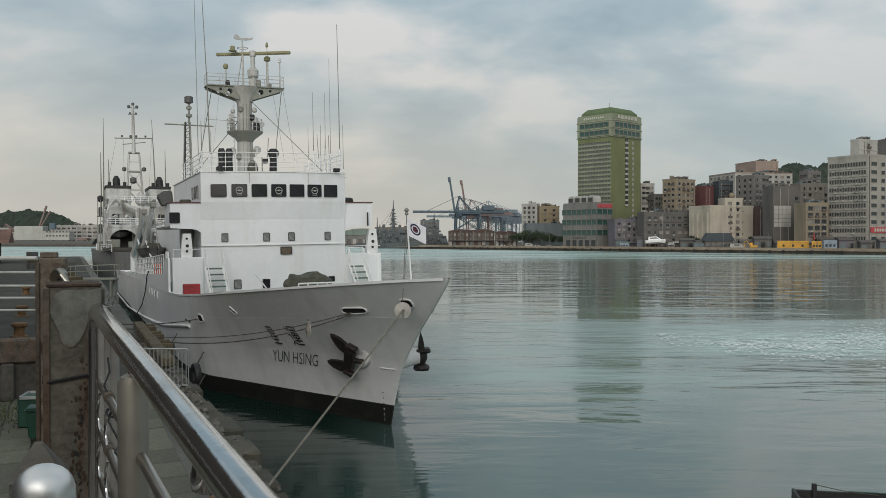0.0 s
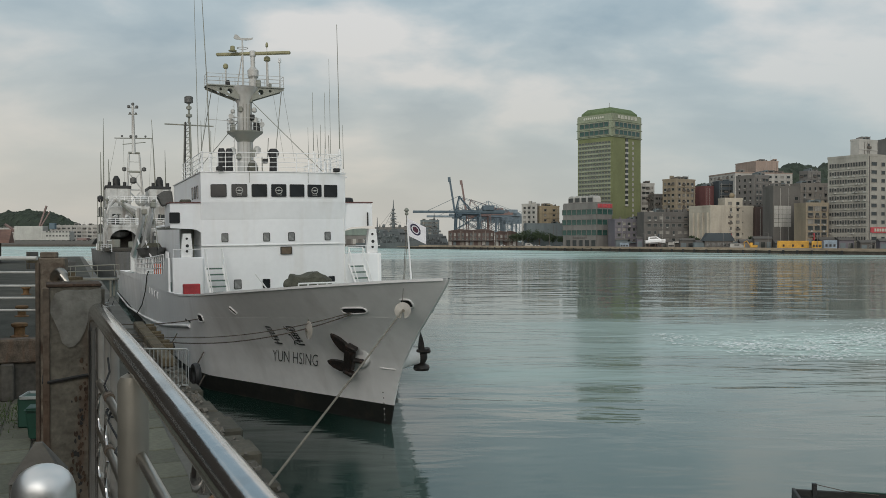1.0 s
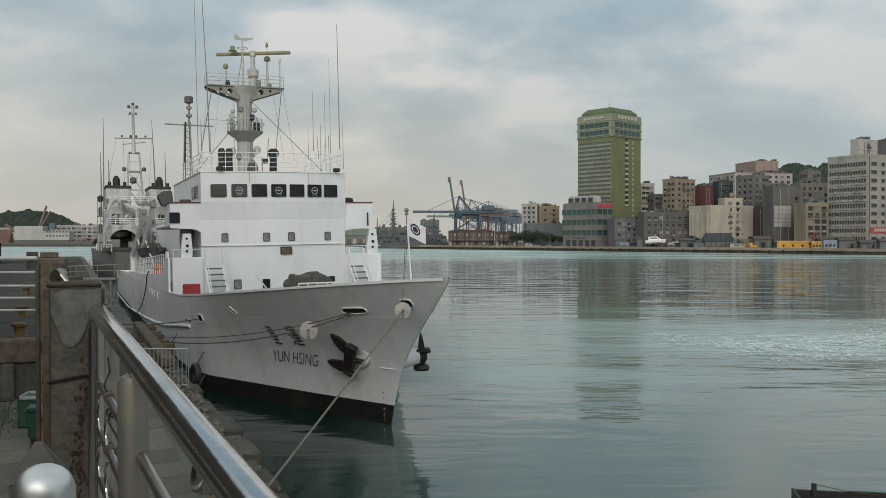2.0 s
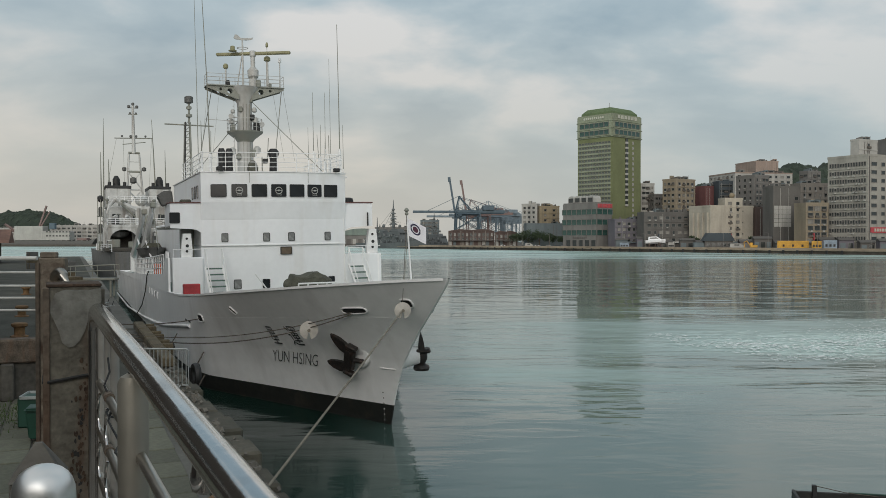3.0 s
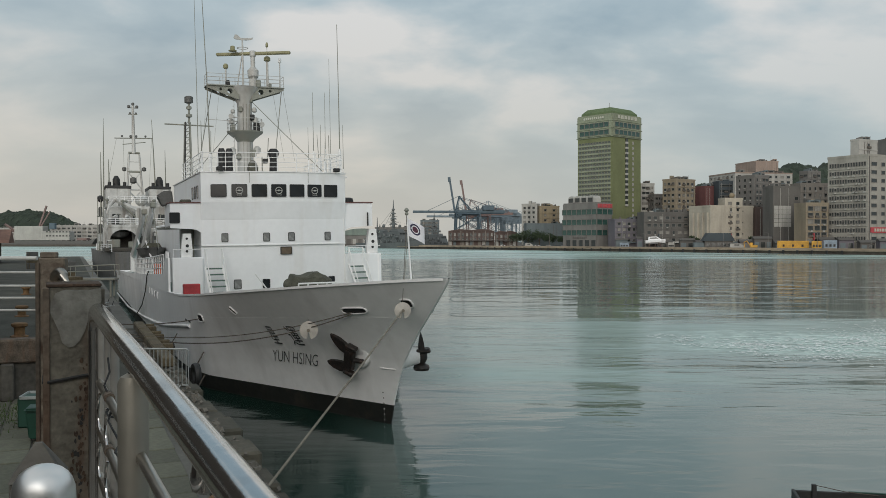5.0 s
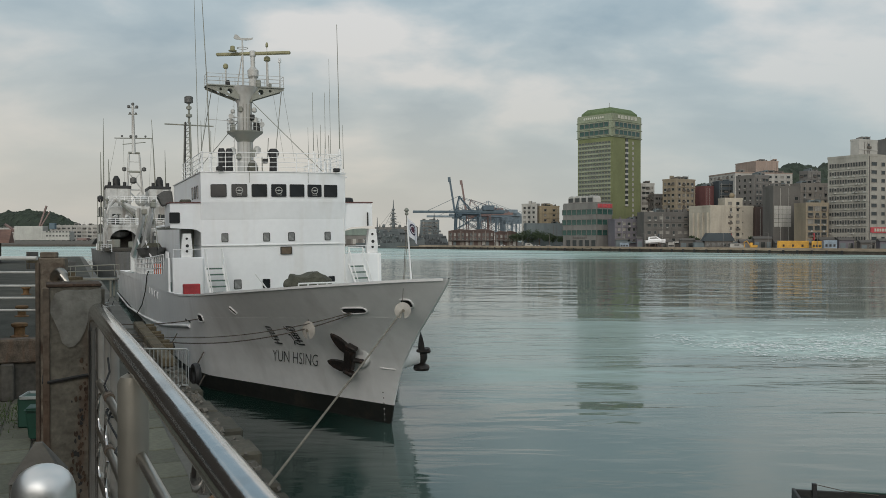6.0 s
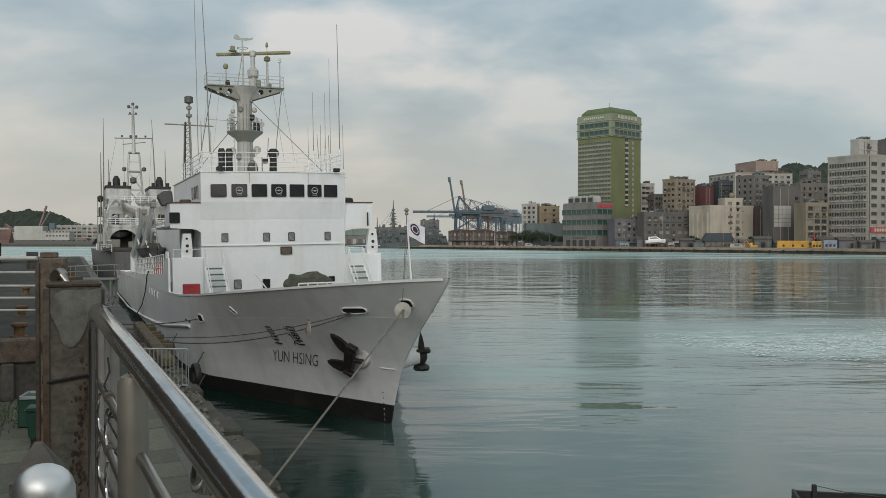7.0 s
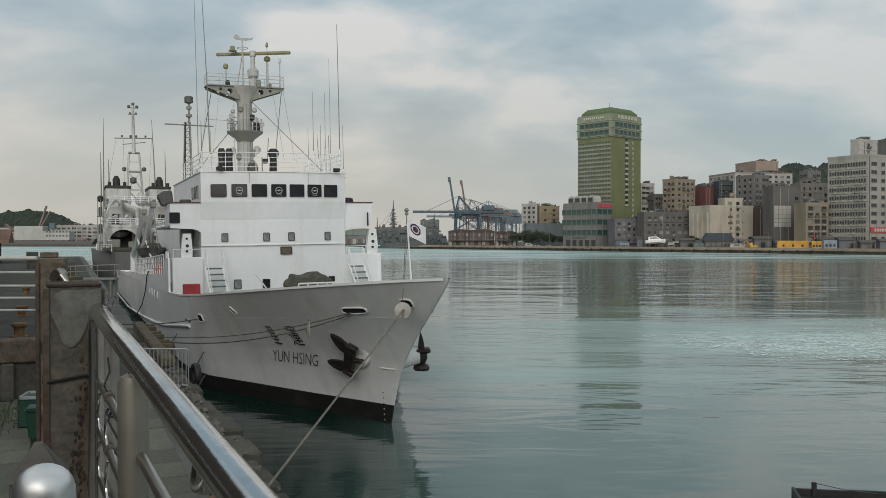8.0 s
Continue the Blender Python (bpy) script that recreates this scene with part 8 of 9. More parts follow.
def sister_ship():
    s = thing("moored_ship", QUAY_FRAME @ pose(-101, 0.5, 0), "white ship with twin black-topped funnels moored astern", "ship")
    bm = bmesh.new()
    rings = []
    for i in range(13):
        f = i / 12
        half = 6.6 * (1 - 0.3 * max(0, (f - 0.5) / 0.5) ** 2)
        rings.append([bm.verts.new((-60 + 66 * f, q * half, z)) for q, z in ((-0.92, -1), (-1, 4.6), (1, 4.6), (0.92, -1))])
    for a, b in zip(rings, rings[1:]):
        for k in range(4):
            bm.faces.new((a[k], a[(k + 1) % 4], b[(k + 1) % 4], b[k]))
    bm.faces.new(rings[-1])
    part("hull", bm, M_SHIP2HULL, s)
    part("main_house", soft_box(-40, -4, -5.9, 5.9, 4.6, 8.4, 0.15), M_SHIP2, s)
    part("upper_house", soft_box(-36, -7, -5.0, 5.0, 8.4, 12.0, 0.15), M_SHIP2, s)
    for y0, y1 in ((-5.3, -1.4), (1.6, 5.0)):
        fc = part("funnel_casing", soft_box(-18, -9, y0, y1, 11.8, 15.2, 0.12), M_SHIP2, s)
        part("black_top", soft_box(-18.1, -8.9, y0 - 0.1, y1 + 0.1, 15.0, 15.5, 0.06), M_BLACK, fc)
        yc = (y0 + y1) / 2 + (0.25 if y0 > 0 else -0.1)
        part("exhaust", rod([(-12, yc, 15.3), (-12, yc - 0.1, 16.7), (-12.2, yc - 0.1, 17.2)], 0.6, 12, [0.62, 0.6, 0.35]), M_BLACK, fc, "black exhaust hood")
        for dy in (-1.2, 1.2):
            part("vent", rod([(-11, yc + dy, 15.4), (-11, yc + dy, 16.2)], 0.28, 8), M_BLACK, fc)
        part("window", ring_plate(0.7, 0.8, 0.08, 0.06), M_MASTGREY, fc, at=pose(-6.98, yc, 10.2))
    # lattice mast
    mt = part("lattice_mast", rod([(-12, -1.85, 12), (-12, -1.5, 21.4)], 0.17, 6), M_SHIP2, s, "white lattice mast")
    part("leg", rod([(-12, 0.9, 12), (-12, 0.14, 21.4)], 0.17, 6), M_SHIP2, mt)
    for z0, z1, thick in ((12.2, 15.0, 0.13), (15.0, 18.1, 0.2), (18.1, 19.8, 0.1), (19.8, 21.3, 0.22)):
        l0, l1 = -1.85 + 0.037 * (z0 - 12), -1.85 + 0.037 * (z1 - 12)
        r0, r1 = 0.9 - 0.081 * (z0 - 12), 0.9 - 0.081 * (z1 - 12)
        if z1 < 19:
            part("brace", rod([(-12, l1, z1), (-12, r0, z0)], 0.11, 5), M_SHIP2, mt)
            part("brace", rod([(-12, l0, z0), (-12, r1, z1)], 0.07, 5), M_SHIP2, mt)
        part("cross_beam", rod([(-12, l1 - 0.1, z1), (-12, r1 + 0.1, z1)], thick, 6), M_MASTGREY if thick > 0.15 else M_SHIP2, mt)
    part("topmast", rod([(-12, -0.72, 21.2), (-12, -0.84, 29.4)], 0.2, 8, [0.36, 0.2]), M_SHIP2, mt)
    for y0, z0, y1, z1, r in ((-2.5, 22.7, 1.2, 23.2, 0.08), (-3.8, 23.72, 2.4, 23.92, 0.1), (-1.6, 27.9, -0.1, 27.9, 0.1), (-1.7, 29.0, 0.0, 29.0, 0.09)):
        part("yard", rod([(-12, y0, z0), (-12, y1, z1)], r, 6), M_MASTGREY, mt)
    for y, z, r in ((-2.25, 18.5, 0.36), (0.96, 18.55, 0.36), (-0.8, 16.6, 0.55), (-0.84, 29.65, 0.26), (-1.5, 29.2, 0.26), (-0.2, 29.2, 0.26), (-1.3, 28.1, 0.16), (-0.35, 28.1, 0.16), (-2.6, 24.1, 0.18), (-1.2, 24.1, 0.22), (-0.3, 24.15, 0.2), (1.2, 24.2, 0.18)):
        part("mast_lamp", lathe([(r * 0.5, z - r), (r, z - r * 0.6), (r, z + r * 0.6), (r * 0.4, z + r)], 10), M_BOATGREY, mt, at=pose(-12, y, 0))
    for y0, z0, y1, z1 in ((-5.5, 12, -5.54, 27.1), (2.9, 15, 2.29, 27.3), (4.67, 12, 4.5, 22.1), (-5.85, 12, -6.0, 21.4), (-4.6, 15, -4.75, 20.2)):
        part("whip_antenna", rod([(-13, y0, z0), (-13, (y0 + y1) / 2, (z0 + z1) / 2), (-13.1, y1, z1)], 0.06, 5, [0.13, 0.1, 0.04]), M_MASTGREY, s)
    for y0, z0, y1, z1 in ((-3.5, 23.7, -5.0, 15.4), (2.2, 23.9, 1.8, 15.4), (-2.4, 23.7, -2.2, 15.4)):
        part("halyard", rod([(-12, y0, z0), (-12, y1, z1)], 0.025, 4), M_MASTGREY, mt)
    part("crane_post", rod([(-5.6, -0.5, 8), (-5.6, -0.5, 11.6)], 0.5, 8), M_SHIP2, s)
    jib = part("crane_jib", rod([(-5.6, -0.5, 11.2), (-5, -4.0, 12.9)], 0.42, 6, [0.48, 0.36]), M_SHIP2, s, "white deck crane jib")
    part("jib_tip", rod([(-5, -4.0, 12.9), (-4.7, -4.9, 12.0), (-4.6, -5.3, 10.6)], 0.26, 6), M_SHIP2, jib)
    part("jib_ram", rod([(-5.4, -0.9, 10.2), (-5, -2.9, 12.0)], 0.18, 6), M_MASTGREY, jib)
    # the boat bay: a platform on an arched fascia; bulkheads coloured dark for shade
    part("bay_platform", soft_box(-4.0, 1.6, -5.4, -0.8, 8.25, 8.75, 0.08), M_SHIP2, s)
    arch = [(-5.4, 8.3), (-5.4, 5.2)] + [(-3.1 - 2.0 * math.cos(math.pi * k / 10), 6.4 + 1.6 * math.sin(math.pi * k / 10)) for k in range(11)] + [(-0.8, 5.2), (-0.8, 8.3)]
    part("arched_fascia", prism(arch, -0.15, "x", 1.55), M_SHIP2, s, "white arched fascia")
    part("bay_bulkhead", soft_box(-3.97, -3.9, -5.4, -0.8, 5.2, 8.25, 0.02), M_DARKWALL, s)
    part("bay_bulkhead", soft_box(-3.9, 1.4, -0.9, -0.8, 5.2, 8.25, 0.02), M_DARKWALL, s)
    rnd = random.Random(31)
    for k in range(26):
        x, y = rnd.uniform(-3.4, 3.6), rnd.uniform(-0.4, 5.6) if k % 3 else rnd.uniform(-5.6, -5.2)
        h = rnd.uniform(1.0, 4.6)
        part("deck_pipe", rod([(x, y, 5.2), (x, y, 5.2 + h), (x + 0.3, y + rnd.uniform(-0.7, 0.7), 5.3 + h)], rnd.uniform(0.06, 0.17), 6), (M_SHIP2, M_MASTGREY, M_BOATGREY)[k % 3], s)
    for k in range(14):
        y, z = rnd.uniform(-5.6, 5.4), rnd.choice((8.75, 9.0, 12.0, 12.2))
        part("vent_cowl", lathe([(0.16, 0), (0.16, 0.5), (0.3, 0.62), (0.3, 0.85), (0.1, 0.95)], 8), M_SHIP2 if k % 2 else M_MASTGREY, s, at=pose(rnd.uniform(-6.6, -4.2), y, z))
    for y in (-5.4, -0.9):
        railing(s, [(1.5, y, 8.75), (-3.9, y, 8.75)], 1.0, 3, 1.2, 0.05)
    railing(s, [(1.5, -5.4, 8.75), (1.5, -0.9, 8.75)], 1.0, 3, 1.2, 0.05)
    part("satellite_dome", lathe([(0.3, 12), (0.9, 12.5), (1.0, 13.2), (0.5, 14.0)], 12), M_SHIP2, s, at=pose(-8, 0.2, 0))
    for y in (-4.4, -1.2, 2.8):
        part("bridge_window", soft_box(-7.05, -6.95, y, y + 1.1, 9.8, 10.7, 0.03), M_FARGLASS, s)
    davit_boat(s, -1.5, -3.6, 6.6, 5.0, 1.6)
    part("davit", rod([(-3, -5.8, 4.6), (-2, -5.2, 9.6), (-0.5, -4.0, 10.2)], 0.25, 8), M_SHIP2, s, "white boat davit")
    part("davit", rod([(-3, -1.2, 4.6), (-2, -1.6, 9.6), (-0.5, -2.6, 10.2)], 0.25, 8), M_SHIP2, s, "white boat davit")
    part("work_platform", soft_box(-3.9, 4.0, -6.0, 6.0, 4.6, 5.2, 0.1), M_DARKWALL, s)
    for z in (9.0, 12.6):
        railing(s, [(-6.9, -5.0, z), (-6.9, 5.0, z)], 1.0, 3, 1.2, 0.05)
    for y, z in ((-5.6, 5.0), (-4.6, 9.0), (4.4, 9.0), (0.4, 9.2)):
        part("deck_gear", soft_box(-6.6, -5.2, y, y + 1.2, z, z + 1.3, 0.15), M_BOATGREY if y < -4 else M_MASTGREY, s)
    for y in (-3.2, -0.8, 1.6, 3.9):
        part("door", soft_box(-4.06, -3.98, y, y + 0.9, 5.2, 7.1, 0.03), M_BOATGREY, s)
    railing(s, [(5.5, -5.0, 4.6), (-4, -6.2, 4.6), (-30, -6.3, 4.6)], 1.1, 3, 2.5, 0.05)
    for x, y, z, a in ((0, -5.2, 5.2, 1.6), (1, 4.0, 5.2, 1.8), (2.5, -2.5, 5.2, 1.2), (-2, 1.5, 5.2, 1.5)):
        part("deck_locker", soft_box(x, x + a, y, y + a, z, z + a * 0.8, 0.08), M_MASTGREY, s)
    for z in (4.6, 7.4, 10.2):
        part("side_platform", soft_box(-9, -6.5, -6.7, -5.7, z, z + 0.15, 0.03), M_MASTGREY, s)
        part("side_locker", soft_box(-8, -6.9, -6.5, -5.9, z + 0.15, z + 1.6, 0.1), M_BOATGREY if z > 5 else M_MASTGREY, s)
        for y in (-6.65, -6.2, -5.75):
            part("side_post", rod([(-6.55, y, z), (-6.55, y, z + 2.8)], 0.06, 5), M_MASTGREY, s)
    part("side_searchlight", lathe([(0.2, 12.6), (0.5, 12.9), (0.5, 13.5), (0.2, 13.7)], 10), M_BLACK, s, at=pose(-7.5, -6.2, 0))


sister_ship()



# ---- ropes, rat guards, flag, work boat, foam ----
SHIP_POSE = QUAY_FRAME @ pose(0, 0, 0, 1.0, 0, 0)


def rope(a, b, sag, r, mat, label):
    pts = []
    for k in range(25):
        f = k / 24
        p = a.lerp(b, f)
        p.z -= sag * 4 * f * (1 - f)
        pts.append(p)
    return lone("mooring_rope", rod(pts, r, 8), mat, pose(0, 0, 0), label, "rope", "mooring ropes"), pts


BOW_FAIRLEAD = SHIP_POSE @ Vector((20.55, -0.55, 4.42))
SIDE_FAIRLEAD = SHIP_POSE @ Vector((18.6, -1.5, 4.09))
LOW_FAIRLEAD = SHIP_POSE @ Vector((8.56, -5.25, 3.22))
BOLLARD_NEAR = QUAY_FRAME @ Vector((34.26, -8.1, QUAY_TOP + 0.24))
BOLLARD_FAR = QUAY_FRAME @ Vector((11.0, -8.45, QUAY_TOP + 0.32))
_, bow_line = rope(BOW_FAIRLEAD, BOLLARD_NEAR, 0.03, 0.022, M_ROPE, "pale hawser from the bow to the quay")
_, spring_line = rope(SIDE_FAIRLEAD, BOLLARD_FAR, 0.62, 0.02, M_ROPE_DARK, "dark mooring line along the ship's side")
rope(SIDE_FAIRLEAD + Vector((-0.05, -0.02, 0.03)), BOLLARD_FAR + Vector((0, 0, 0.08)), 0.46, 0.017, M_ROPE_DARK, "dark mooring line along the ship's side")
rope(LOW_FAIRLEAD, QUAY_FRAME @ Vector((6.0, -8.4, QUAY_TOP + 0.3)), 0.1, 0.022, M_ROPE_DARK, "short dark mooring line to the quay")


def rat_guard_mesh(r):
    """A round disc with a slot cut from its rim to its middle, slightly dished; it faces along x."""
    bm = bmesh.new()
    outer, inner = [], []
    n = 30
    for k in range(n + 1):
        a = radians(-90 + 13 + (360 - 26) * k / n)
        outer.append((math.cos(a), math.sin(a)))
    for side in (0.0, 0.018):
        ring_o = [bm.verts.new((side, r * c, r * s)) for c, s in outer]
        ring_i = [bm.verts.new((side + 0.05, 0.17 * r * c, 0.17 * r * s)) for c, s in outer]
        for k in range(n):
            bm.faces.new((ring_o[k], ring_o[k + 1], ring_i[k + 1], ring_i[k])).smooth = True
        if side == 0.0:
            first = (ring_o, ring_i)
    for a, b in ((first[0], ring_o), (first[1], ring_i)):
        for k in range(n):
            bm.faces.new((a[k], a[k + 1], b[k + 1], b[k]))
    for k in (0, n):
        bm.faces.new((first[0][k], first[1][k], ring_i[k], ring_o[k]))
    return bm


M_DISC = material("white_plastic_disc", (0.44, 0.41, 0.365), 0.6, 0, (12, 0.05), (3, 0.12), (20, 0.05))


def rat_guard(m, r, label):
    g = thing("rat_guard", m, label, "rat guard", "rat guards on the mooring ropes")
    part("disc", rat_guard_mesh(r), M_DISC, g)
    part("sleeve", rod([(-0.02, 0, 0), (0.1, 0, 0)], r * 0.18, 10), M_ROPE, g)
    part("lanyard", rod([(0.0, 0, r), (0.02, 0, r + 0.05)], 0.012, 6), M_ROPE_DARK, g)
    return g


GUARD_NEAR = bow_line[1].lerp(bow_line[2], 0.55)
rat_guard(Matrix.Translation(GUARD_NEAR) @ Matrix.Rotation(radians(-75), 4, "Z"), 0.25, "white slotted disc on the bow hawser")
lone("guard_lanyard", rod([GUARD_NEAR + Vector((0, 0, 0.27)), SHIP_POSE @ Vector((18.96, 0.08, 7.2))], 0.009, 6), M_ROPE_DARK, pose(0, 0, 0), "thin line holding the disc to the jack staff", "line")
GUARD_FAR = spring_line[4].lerp(spring_line[5], 0.55) + Vector((0.0, 0.0, -0.08))
swinging_guard = rat_guard(Matrix.Translation(GUARD_FAR) @ Matrix.Rotation(radians(-75), 4, "Z"), 0.31, "white slotted disc swinging on the mooring line")

# the flag at the jack staff: six stiff strips of cloth, each hung on the one before it
M_FLAG = material("white_flag_cloth", (0.74, 0.73, 0.76), 0.9, 0, (30, 0.05), (4, 0.06), (40, 0.2))
M_EMBLEM = material("navy_emblem", (0.03, 0.025, 0.06), 0.9, 0, (30, 0.05), (4, 0.06), (40, 0.2))
M_EMBLEM2 = material("red_emblem", (0.085, 0.03, 0.05), 0.9, 0, (30, 0.05), (4, 0.06), (40, 0.2))
STRIPS, STRIP_W, FLAG_H, SAG = 8, 0.074, 0.56, 0.5


def flag():
    f = thing("flag", SHIP_POSE @ pose(18.96, 0.13, 6.54), "white flag with a dark ring emblem flying at the bow", "flag")
    strips = []
    for i in range(STRIPS):
        bm = bmesh.new()
        for v in box(bm, 0, STRIP_W + 0.006, -0.004, 0.004, 0, FLAG_H):
            v.co.z -= SAG * v.co.x
        s = part("cloth_strip", bm, M_FLAG, f)
        # the emblem's share on this strip: ring and red middle, on both faces
        x0, x1 = i * STRIP_W, (i + 1) * STRIP_W
        cx, cz = 0.24, FLAG_H * 0.56
        for rad_o, rad_i, mat, nm in ((0.175, 0.125, M_EMBLEM, "emblem_ring"), (0.095, 0.0, M_EMBLEM2, "emblem_middle")):
            em = bmesh.new()
            n = 4
            for k in range(n):
                xa, xb = x0 + (x1 - x0) * k / n, x0 + (x1 - x0) * (k + 1) / n
                xm = (xa + xb) / 2 - cx
                if abs(xm) >= rad_o:
                    continue
                zo = math.sqrt(rad_o ** 2 - xm ** 2)
                zi = math.sqrt(rad_i ** 2 - xm ** 2) if abs(xm) < rad_i else 0.0
                spans = ((-zo, -zi), (zi, zo)) if zi else ((-zo, zo),)
                for a, b in spans:
                    for v in box(em, xa - x0, xb - x0, -0.007, 0.007, cz + a, cz + b):
                        v.co.z -= SAG * v.co.x
            if em.verts:
                part(nm, em, mat, s)
            else:
                em.free()
        strips.append(s)
    return strips


flag_strips = flag()


BOAT_PLACE = (7.9, 19.8, -12.0)


def work_boat():
    """The square stern of a dark work boat moored just outside the quay: low deck inside a rim."""
    b = thing("work_boat", pose(BOAT_PLACE[0], BOAT_PLACE[1], 0, 0, 0, BOAT_PLACE[2]), "dark square-sterned work boat riding low at its mooring", "boat")
    bm = bmesh.new()
    rings = []
    for i in range(9):
        f = i / 8
        squeeze = 1 - max(0, (f - 0.6) / 0.4) ** 2 * 0.8
        rings.append([bm.verts.new((7 * f, -1.1 + q * 1.1 * squeeze, z)) for q, z in ((-1, 0.62), (-0.85, -0.4), (0.85, -0.4), (1, 0.62))])
    for p, q in zip(rings, rings[1:]):
        for k in range(4):
            bm.faces.new((p[k], p[(k + 1) % 4], q[(k + 1) % 4], q[k]))
    bm.faces.new(rings[0])
    bm.faces.new(rings[-1])
    part("hull", bm, M_BOOT, b)
    part("stern_rim", soft_box(0.0, 0.07, -2.2, 0.0, 0.5, 0.78, 0.015), M_BOOT, b)
    for y in (-0.07, -2.2):
        part("side_rim", soft_box(0.05, 4.4, y, y + 0.07, 0.5, 0.76, 0.015), M_BOOT, b)
    part("gunwale_strip", soft_box(1.2, 4.4, -0.065, -0.005, 0.76, 0.785, 0.006), M_BIN, b, "green painted strip")
    part("bollard_post", soft_box(0.42, 0.52, -0.12, -0.02, 0.6, 0.92, 0.01), M_BLACK, b)
    part("tie_line", rod([(0.5, -0.07, 0.9), (1.1, -0.12, 0.8), (1.8, -0.1, 0.74)], 0.01, 6), M_ROPE_DARK, b)
    part("thwart", soft_box(2.2, 2.5, -2.1, -0.1, 0.55, 0.62, 0.01), M_WOOD, b)
    return b


work_boat_thing = work_boat()


def foam_patch(seed, n, label):
    """Loose flecks of foam drawn out in a long swirl where water boils up in the basin."""
    rnd = random.Random(seed)
    bm = bmesh.new()
    while n > 0:
        f = rnd.uniform(-1, 1)
        x = 25 + 11 * f
        y = 53 + 5 * f * f + 3 * math.sin(2.4 * f) + rnd.gauss(0, 3.4 + 1.4 * f)
        if noise.noise(Vector((x * 0.35, y * 0.35, seed))) + 0.12 + 0.25 * f < rnd.uniform(-0.25, 0.55):
            n -= 0.2
            continue
        n -= 1
        r = rnd.uniform(0.012, 0.06)
        k = rnd.randint(4, 6)
        c = Vector((x, y, 0.02 + rnd.uniform(0, 0.006)))
        a0 = rnd.uniform(0, 6)
        bm.faces.new([bm.verts.new(c + Vector((r * rnd.uniform(1.2, 4.0) * math.cos(a0 + 6.283 * q / k), r * rnd.uniform(0.8, 1.6) * math.sin(a0 + 6.283 * q / k), 0))) for q in range(k)])
    return lone("foam", bm, M_FOAM, pose(0, 0, 0), label, "foam", kind="stuff")


M_FOAM = material("water_foam", (0.86, 0.88, 0.87), 0.8, 0, (10, 0.1), (1, 0.1), (20, 0.1))
foams = [foam_patch(31, 2600, "pale foam flecks on the stirred water"), foam_patch(57, 2200, "pale foam flecks on the stirred water")]


# ---- unseen buildings added behind and left of the camera to shade walkway and ship ----
def rear_shade_blocks():
    b = thing("shade_building", pose(0, 0, 0), "added beige building behind the walkway, unseen, for shade and reflections", "building")
    part("wall", soft_box(-16, 14, -24, -7.5, QUAY_TOP, 10.5, 0.1), M_CREAM, b)
    part("side_wing", soft_box(-40, -16.2, -24, 30, QUAY_TOP, 15.0, 0.1), M_BROWNWALL, b, "added dark brown block to the left, unseen, for shade")
    part("quay_shed", soft_box(-78, -50, 31, 93, QUAY_TOP, 19.0, 0.1), M_BROWNWALL, b, "added long dark block out of view, shading the hull")
    for k in range(6):
        for z in (8.5,):
            window_at(b, pose(11 - 4.6 * k, -7.5, z, 0, 0, 180), 2.4, 1.8)
        window_at(b, pose(-16.2, -2 + 5 * k, 7.0, 0, 0, 90), 2.4, 1.8)


M_BROWNWALL = far_mat("dark_brown_render", (0.10, 0.08, 0.065))
rear_shade_blocks()


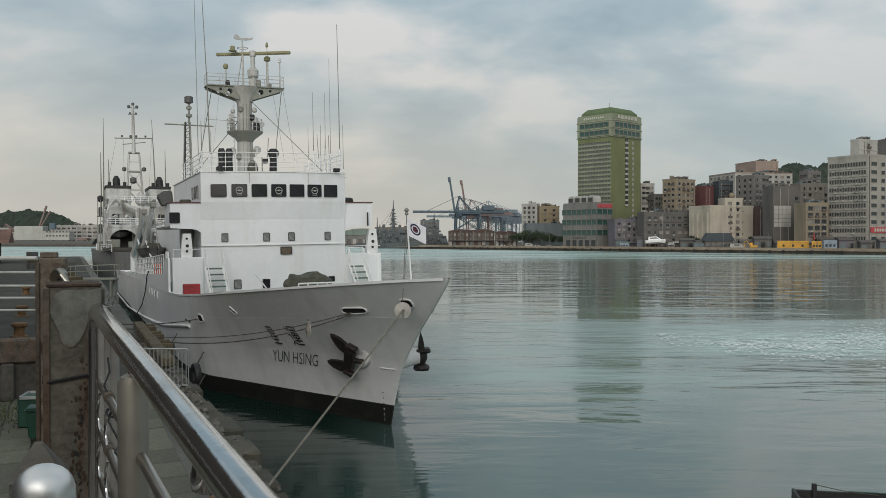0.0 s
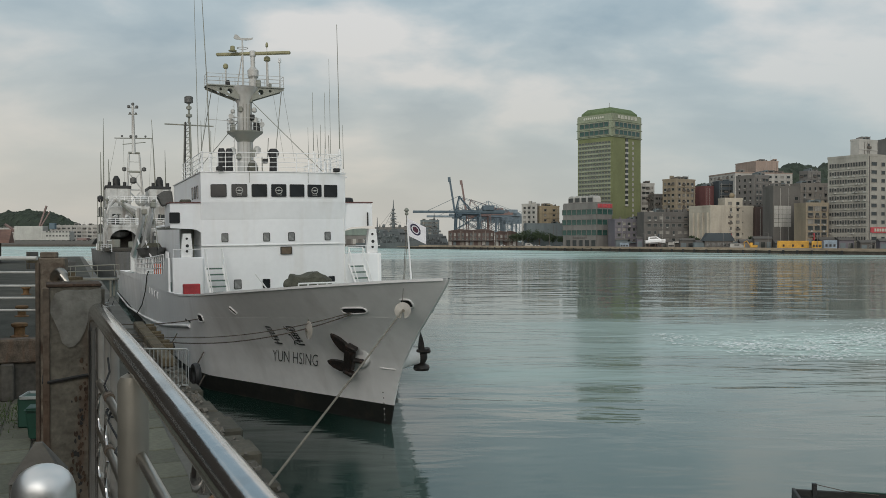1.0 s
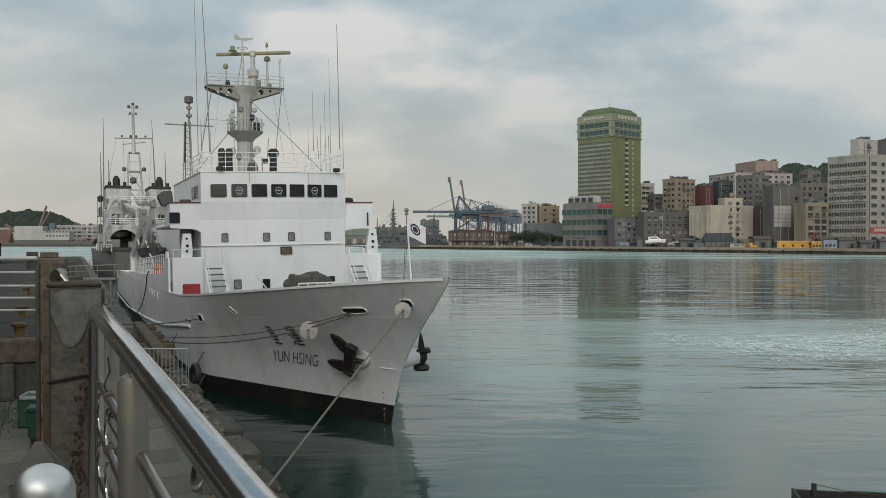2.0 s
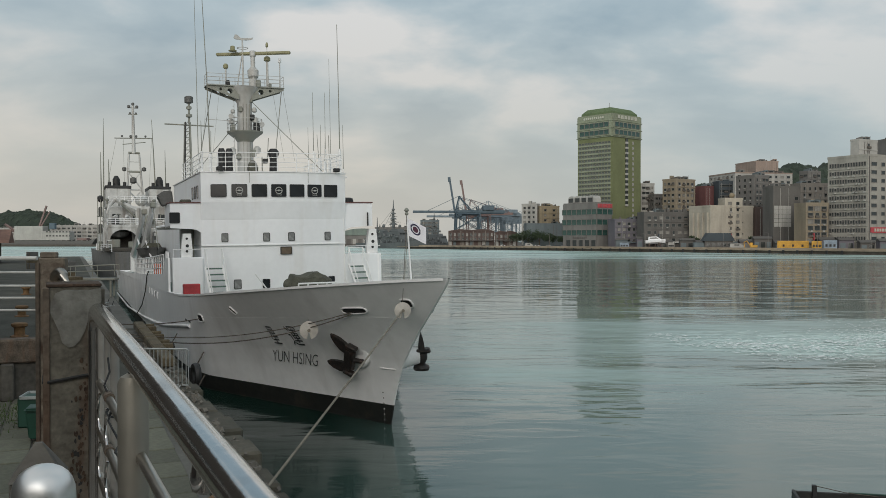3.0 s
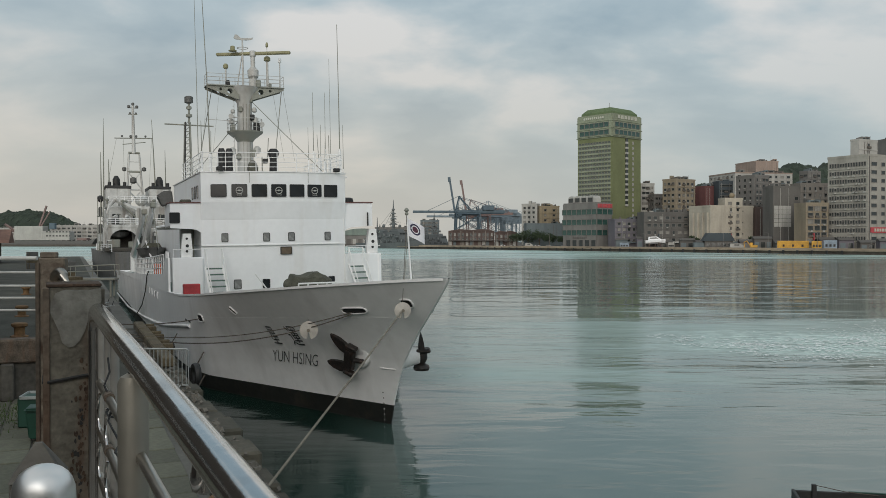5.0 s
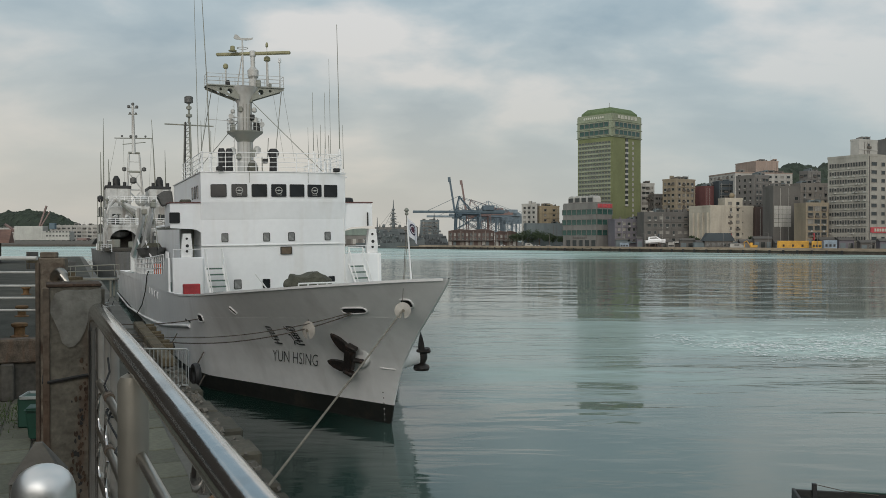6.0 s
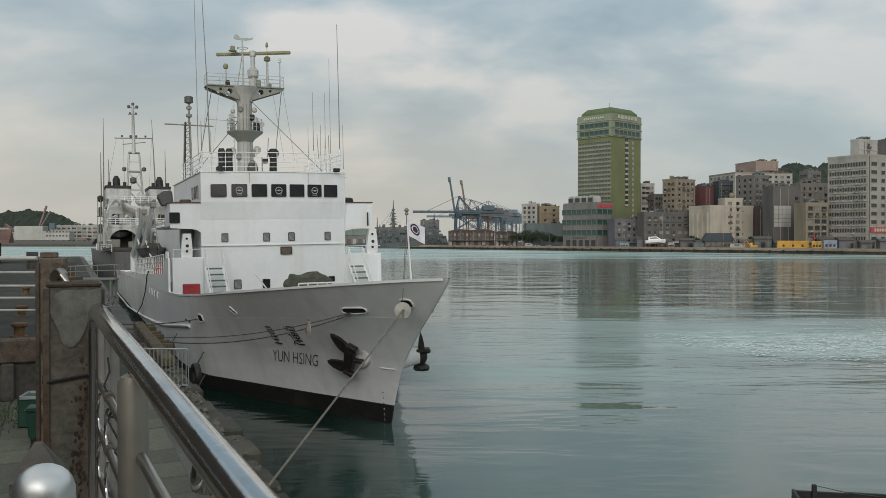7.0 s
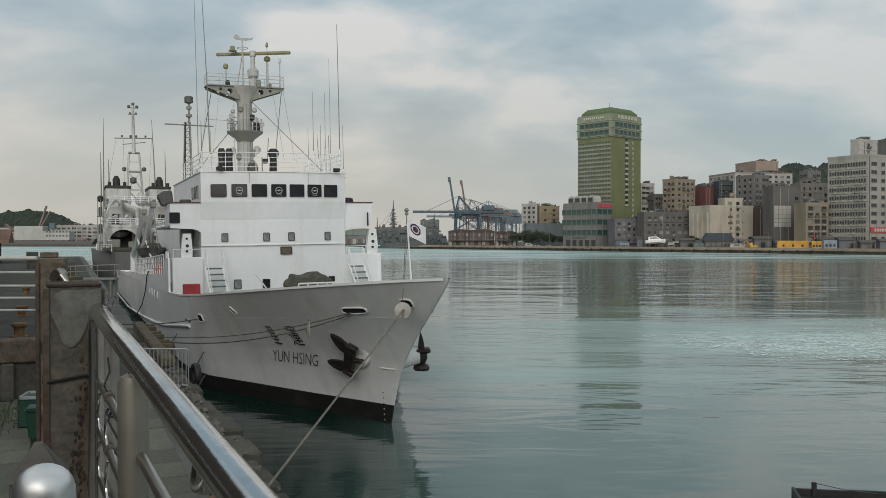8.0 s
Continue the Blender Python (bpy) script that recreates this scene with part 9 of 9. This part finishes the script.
def flag_angles(t):
    """The yaw of the flag's hoist, how far it hangs down, and the curl of the waves along it, at a time."""
    swing = curve(t, ((0.0, -8), (0.3, 18), (0.6, 34), (0.8, 12), (1.0, -4), (1.2, 46), (1.4, 66), (1.6, 36), (2.0, 10), (2.4, 36), (2.8, 40), (3.0, 0), (3.2, -6), (3.4, 30), (3.6, 2), (3.8, -4), (4.0, 40),
                     (4.2, 0), (4.4, 4), (4.6, -4), (5.0, 20), (5.4, 4), (5.8, -2), (6.0, 62), (6.2, 50), (6.4, 26), (6.6, 30), (6.8, 44), (7.0, 20), (7.2, 44), (7.4, 62), (7.6, 24), (7.8, 34), (7.9, 44), (8.0, -4)))
    return swing


def motions():
    # the water sheet swells by a few centimetres, by which its wavelets change
    walk(water, [(i * 0.5, pose(0, 0, -0.03 + 0.06 * i / 16)) for i in range(17)])
    # foam drifts
    for k, f in enumerate(foams):
        walk(f, [(0.0, pose(0, 0, 0.032)), (4.0, pose(0.5 - 0.9 * k, -0.3, 0.032)), (8.0, pose(0.9 - 1.6 * k, -0.7 + 0.3 * k, 0.032))])
    # the disc turns edge-on and back as the line swings
    turn = ((0.0, 8), (0.6, 6), (1.0, 16), (1.2, 26), (1.4, 40), (1.6, 55), (2.0, 68), (2.8, 80), (3.4, 96), (4.0, 100), (4.4, 92), (4.7, 82), (5.2, 68), (5.8, 46), (6.0, 36), (6.4, 17), (6.8, 9), (7.2, 6), (7.6, 4), (8.0, 2))
    walk(swinging_guard, [(t, Matrix.Translation(GUARD_FAR) @ pose(0, 0, 0, 0, 0, -165 + a)) for t, a in turn])
    # the work boat bobs
    walk(work_boat_thing, [(i * 0.5, pose(BOAT_PLACE[0], BOAT_PLACE[1], 0.02 * math.sin(i * 1.7) + 0.015 * math.sin(i * 0.9), 0.4 * math.sin(i * 1.3), 0.25 * math.sin(i * 1.1), BOAT_PLACE[2])) for i in range(17)])
    # the flag streams and folds; each strip starts where the one before it ends
    rows = [[] for _ in flag_strips]
    for i in range(81):
        t = i * 0.1
        base = flag_angles(t)
        p = Vector((0, 0, 0))
        for k in range(len(flag_strips)):
            yaw = 70 + 0.92 * base + 26 * math.sin(5.2 * t - 0.85 * k) * (0.3 + 0.12 * k)
            m = Matrix.Translation(p) @ Matrix.Rotation(radians(yaw), 4, "Z")
            rows[k].append((t, m))
            p = p + (m.to_3x3() @ Vector((STRIP_W, 0, -SAG * STRIP_W)))
    for s, r in zip(flag_strips, rows):
        walk(s, r)


motions()
